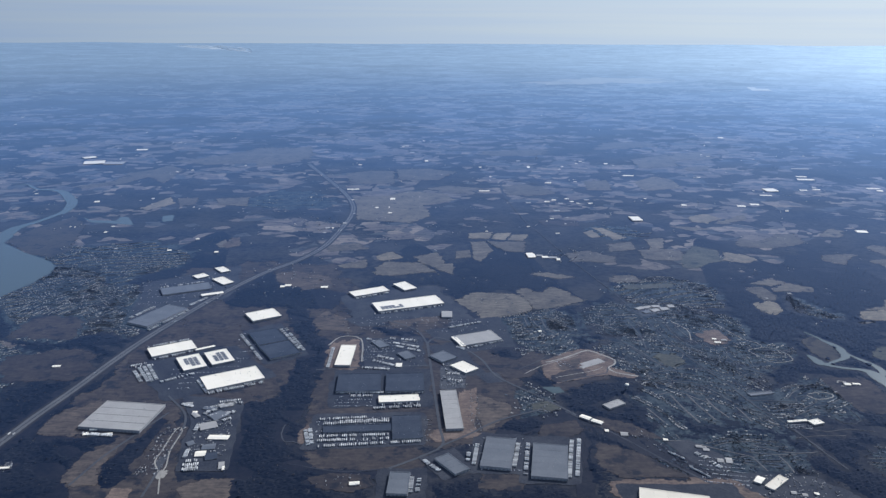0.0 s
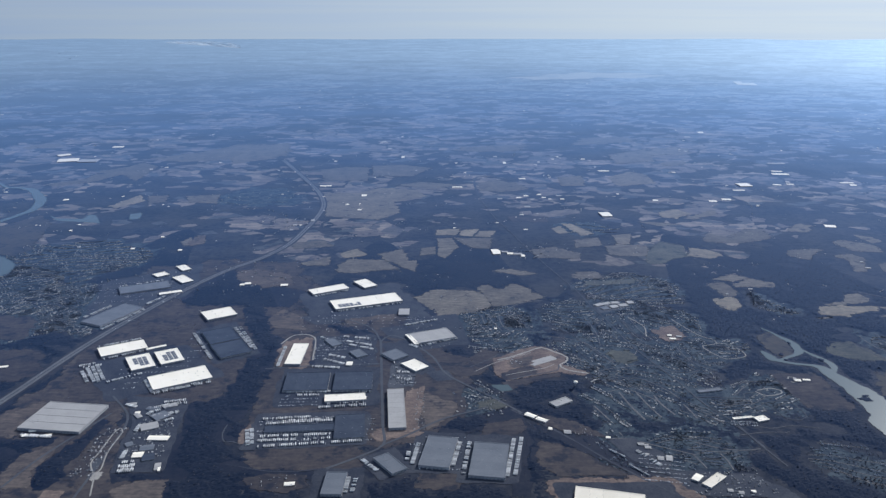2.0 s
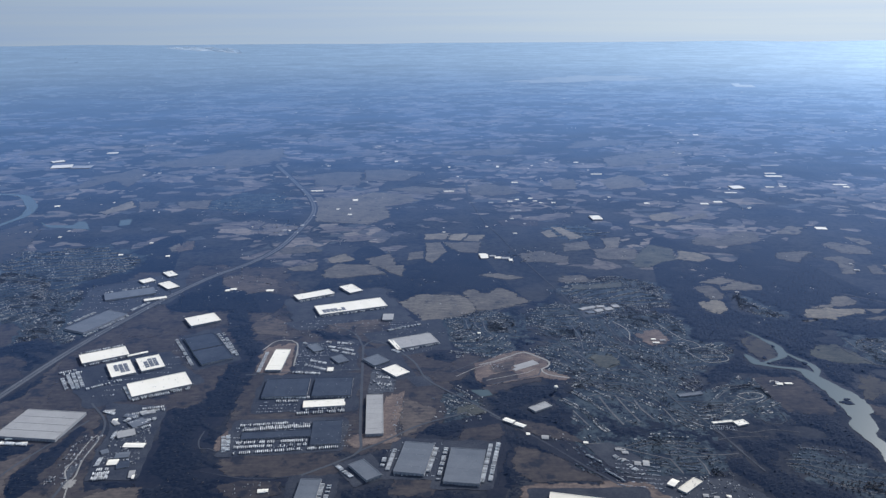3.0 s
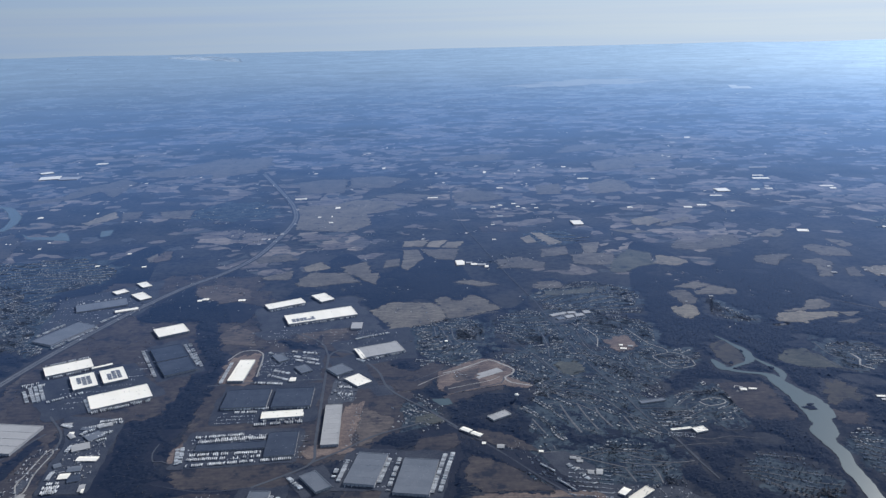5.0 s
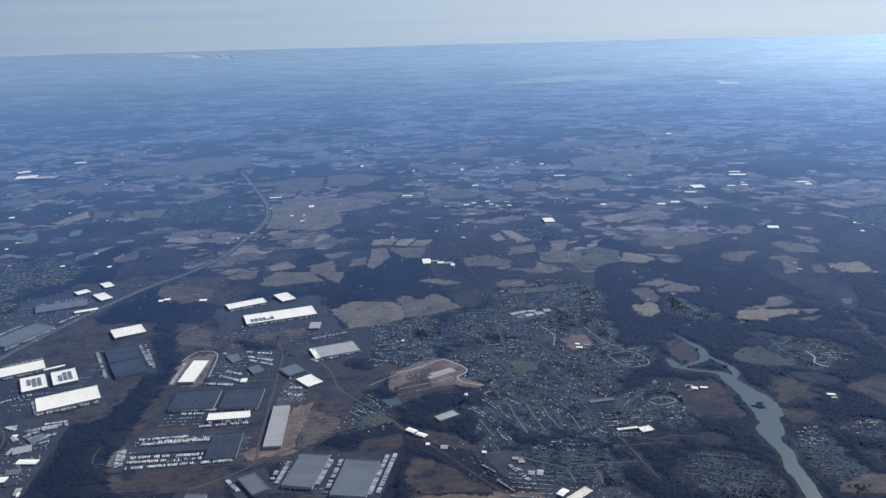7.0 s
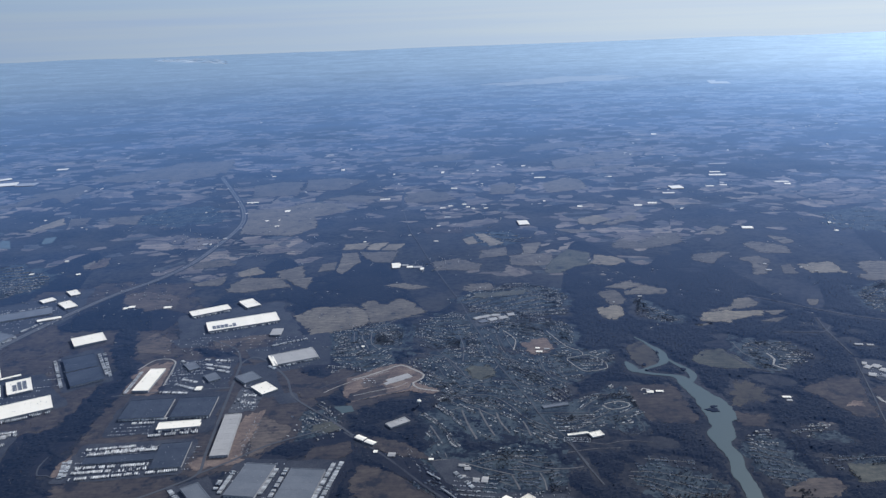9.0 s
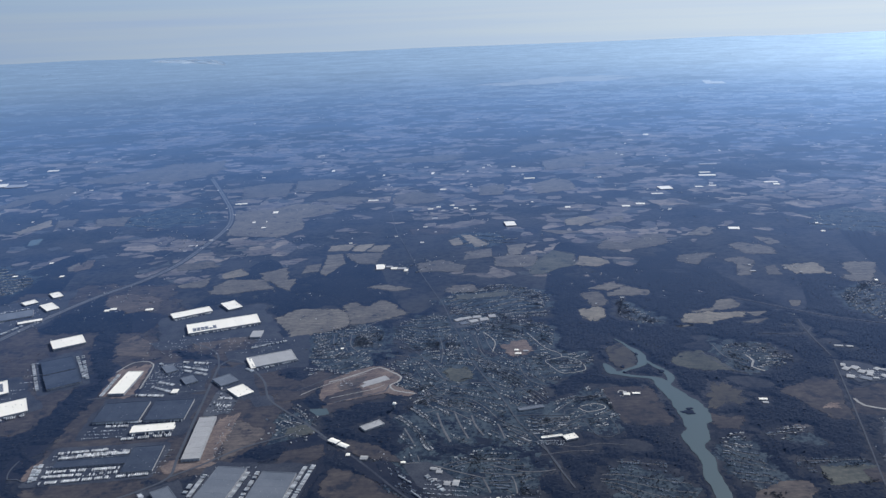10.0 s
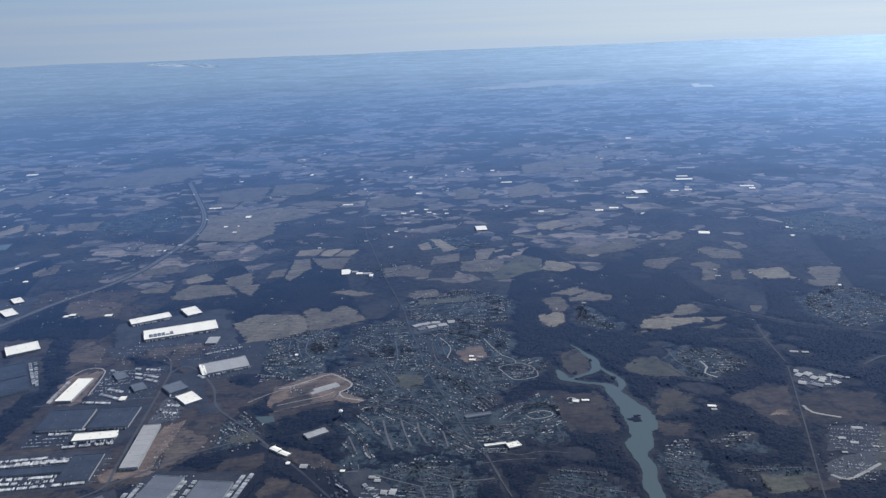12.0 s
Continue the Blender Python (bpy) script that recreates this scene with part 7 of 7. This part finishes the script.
trailers(-5.2, 267.9, 25.1, 6.8)
trailers(15.2, 270.1, 11.7, 6.4)
trailers(-1.7, 286.6, 20.0, 6.9)
trailers(56.0, 261.1, 18.3, -100.5)
trailers(59.7, 259.7, 24.3, -98.4, full=0.7)
trailers(75.5, 258.9, 26.3, -100.8)
trailers(78.3, 259.4, 27.2, -100.8)
trailers(41.1, 261.5, 14.7, -98.1)
trailers(18.3, 241.6, 9.9, -92.5)
trailers(20.7, 241.4, 8.2, -93.9, full=0.5)
trailers(-106.5, 337.0, 9.7, 18.8, full=0.6)
trailers(-102.1, 328.1, 9.5, 18.4, full=0.6)
trailers(-101.8, 328.8, 18.3, -59.5, full=0.7)
trailers(-59.4, 317.3, 23.1, 28.9, full=0.6)
trailers(11.6, 300.9, 15.2, 7.9, full=0.5)
trailers(-5.1, 310.8, 16.7, 2.2, full=0.35)
trailers(-60.7, 297.1, 13.6, 40.7, full=0.6)
trailers(-59.8, 251.6, 4.8, 18.2, full=0.8)
cars(85.2, 341.0, 6.5, 6.3, -4.0, 3, 0.6)
cars(128.2, 250.9, 15.6, 18.8, -10.2, 7, 0.7)
cars(169.0, 282.7, 10.6, 3.8, -5.9, 3, 0.6)
cars(0.4, 361.9, 12.3, 17.4, 2.5, 5, 0.4)
cars(13.4, 363.7, 8.3, 14.0, 1.5, 5, 0.4)
cars(33.5, 326.5, 10.0, 21.9, -0.5, 5, 0.2)
cars(23.5, 279.4, 3.3, 19.7, 0.7, 5, 0.5)
cars(-49.8, 507.8, 3.7, 6.5, 5.4, 2, 0.6)
cars(37.5, 391.9, 11.8, 12.0, -0.4, 4, 0.35)
cars(-115.3, 439.7, 25.6, 25.2, 8.5, 4, 0.35)
cars(292.6, 259.7, 15.5, 11.3, -13.8, 5, 0.35)
cars(303.8, 280.4, 17.6, 17.4, -15.7, 6, 0.4)
trailers(-104.0, 363.6, 19.5, 30.6, full=0.7)
trailers(-96.4, 349.8, 20.9, 32.5, full=0.7)
trailers(-74.1, 316.5, 14.7, -58.4, full=0.7)
trailers(-59.0, 315.4, 24.8, 27.8, full=0.8)
trailers(-109.4, 338.5, 7.8, 28.6, full=0.8)
trailers(-105.7, 326.4, 14.3, -57.7, full=0.8)
trailers(-100.5, 330.6, 18.6, -59.1, full=0.8)
trailers(-103.7, 328.2, 17.2, -57.7, full=0.8)
trailers(-87.6, 325.0, 15.8, 36.0, full=0.7)
trailers(-63.6, 360.3, 36.0, -61.3, full=0.7)
trailers(-45.8, 369.4, 29.6, -60.9, full=0.7)
trailers(-43.5, 368.9, 33.6, -63.5, full=0.5)
trailers(-23.0, 347.3, 22.6, -89.2, full=0.8)
trailers(-5.1, 311.1, 19.2, 0.3, full=0.7)
trailers(13.5, 311.2, 15.6, 0.3, full=0.5)
trailers(-10.1, 434.1, 21.5, 30.3, full=0.7)
trailers(11.2, 410.9, 40.6, 20.7, full=0.5)
trailers(37.8, 359.1, 6.3, -40.3, full=0.8)
trailers(50.0, 363.4, 21.0, 28.3, full=0.7)
trailers(-127.2, 400.1, 27.3, 63.0, full=0.6)
trailers(-113.9, 395.0, 31.8, 67.8, full=0.7)
trailers(-106.4, 423.8, 15.5, 64.4, full=0.7)
trailers(-123.8, 452.1, 29.4, 28.1, full=0.5)
trailers(125.8, 256.4, 15.4, -59.3, full=0.4)
trailers(10.6, 297.9, 19.6, 6.1, full=0.7)
trailers(38.4, 259.8, 5.9, -96.0)
trailers(-22.4, 273.2, 12.2, -75.9, full=0.9)
trailers(14.0, 298.9, 12.8, 9.2, full=0.6)
trailers(-101.6, 274.8, 11.1, -4.2, full=0.8)
trailers(-61.2, 299.0, 12.5, 23.8, full=0.8)
trailers(-59.4, 291.9, 9.9, 19.9, full=0.7)
trailers(-60.2, 253.1, 4.8, 18.3, full=0.9)
trailers(-60.0, 250.7, 4.9, 13.0, full=0.9)
trailers(9.6, 369.4, 13.0, -12.4, full=0.7)
trailers(11.6, 362.4, 14.2, -22.6, full=0.7)
trailers(12.9, 357.9, 13.9, -25.9, full=0.7)
trailers(-5.5, 367.9, 8.3, -43.3, full=0.7)
trailers(3.3, 340.6, 17.6, -29.3, full=0.7)
trailers(3.1, 346.9, 9.5, -23.6, full=0.7)
trailers(-1.0, 335.3, 13.1, -7.6, full=0.7)
trailers(34.2, 329.8, 6.4, -10.2, full=0.7)
trailers(34.7, 322.9, 7.5, -8.3, full=0.7)
trailers(-4.8, 307.9, 9.5, 0.3, full=0.7)
cars(-7.9, 303.3, 16.4, 11.2, 2.6, 4, 0.35)
cars(-2.6, 355.6, 13.5, 24.2, 3.0, 8, 0.3)
cars(-75.9, 328.4, 32.0, 29.7, 7.7, 6, 0.2)
cars(-63.5, 362.1, 13.5, 38.6, 9.6, 5, 0.4)
cars(-5.9, 278.7, 29.3, 22.8, 2.8, 9, 0.25)
cars(49.1, 262.2, 20.7, 27.5, -2.2, 5, 0.25)
cars(9.5, 389.9, 44.0, 23.8, 1.2, 6, 0.15)
cars(-130.9, 420.8, 35.0, 74.5, 13.1, 7, 0.25)

trailers(-131.7, 405.6, 18.9, 66.7, full=0.9)
trailers(-117.5, 397.9, 27.5, 62.0, full=0.8)
trailers(41.2, 389.1, 19.2, 25.6, full=0.7)
trailers(47.9, 376.9, 13.8, 35.3, full=0.7)
scatter_farms()
build_houses()
build_cars()
far_buildings()
build_trees()
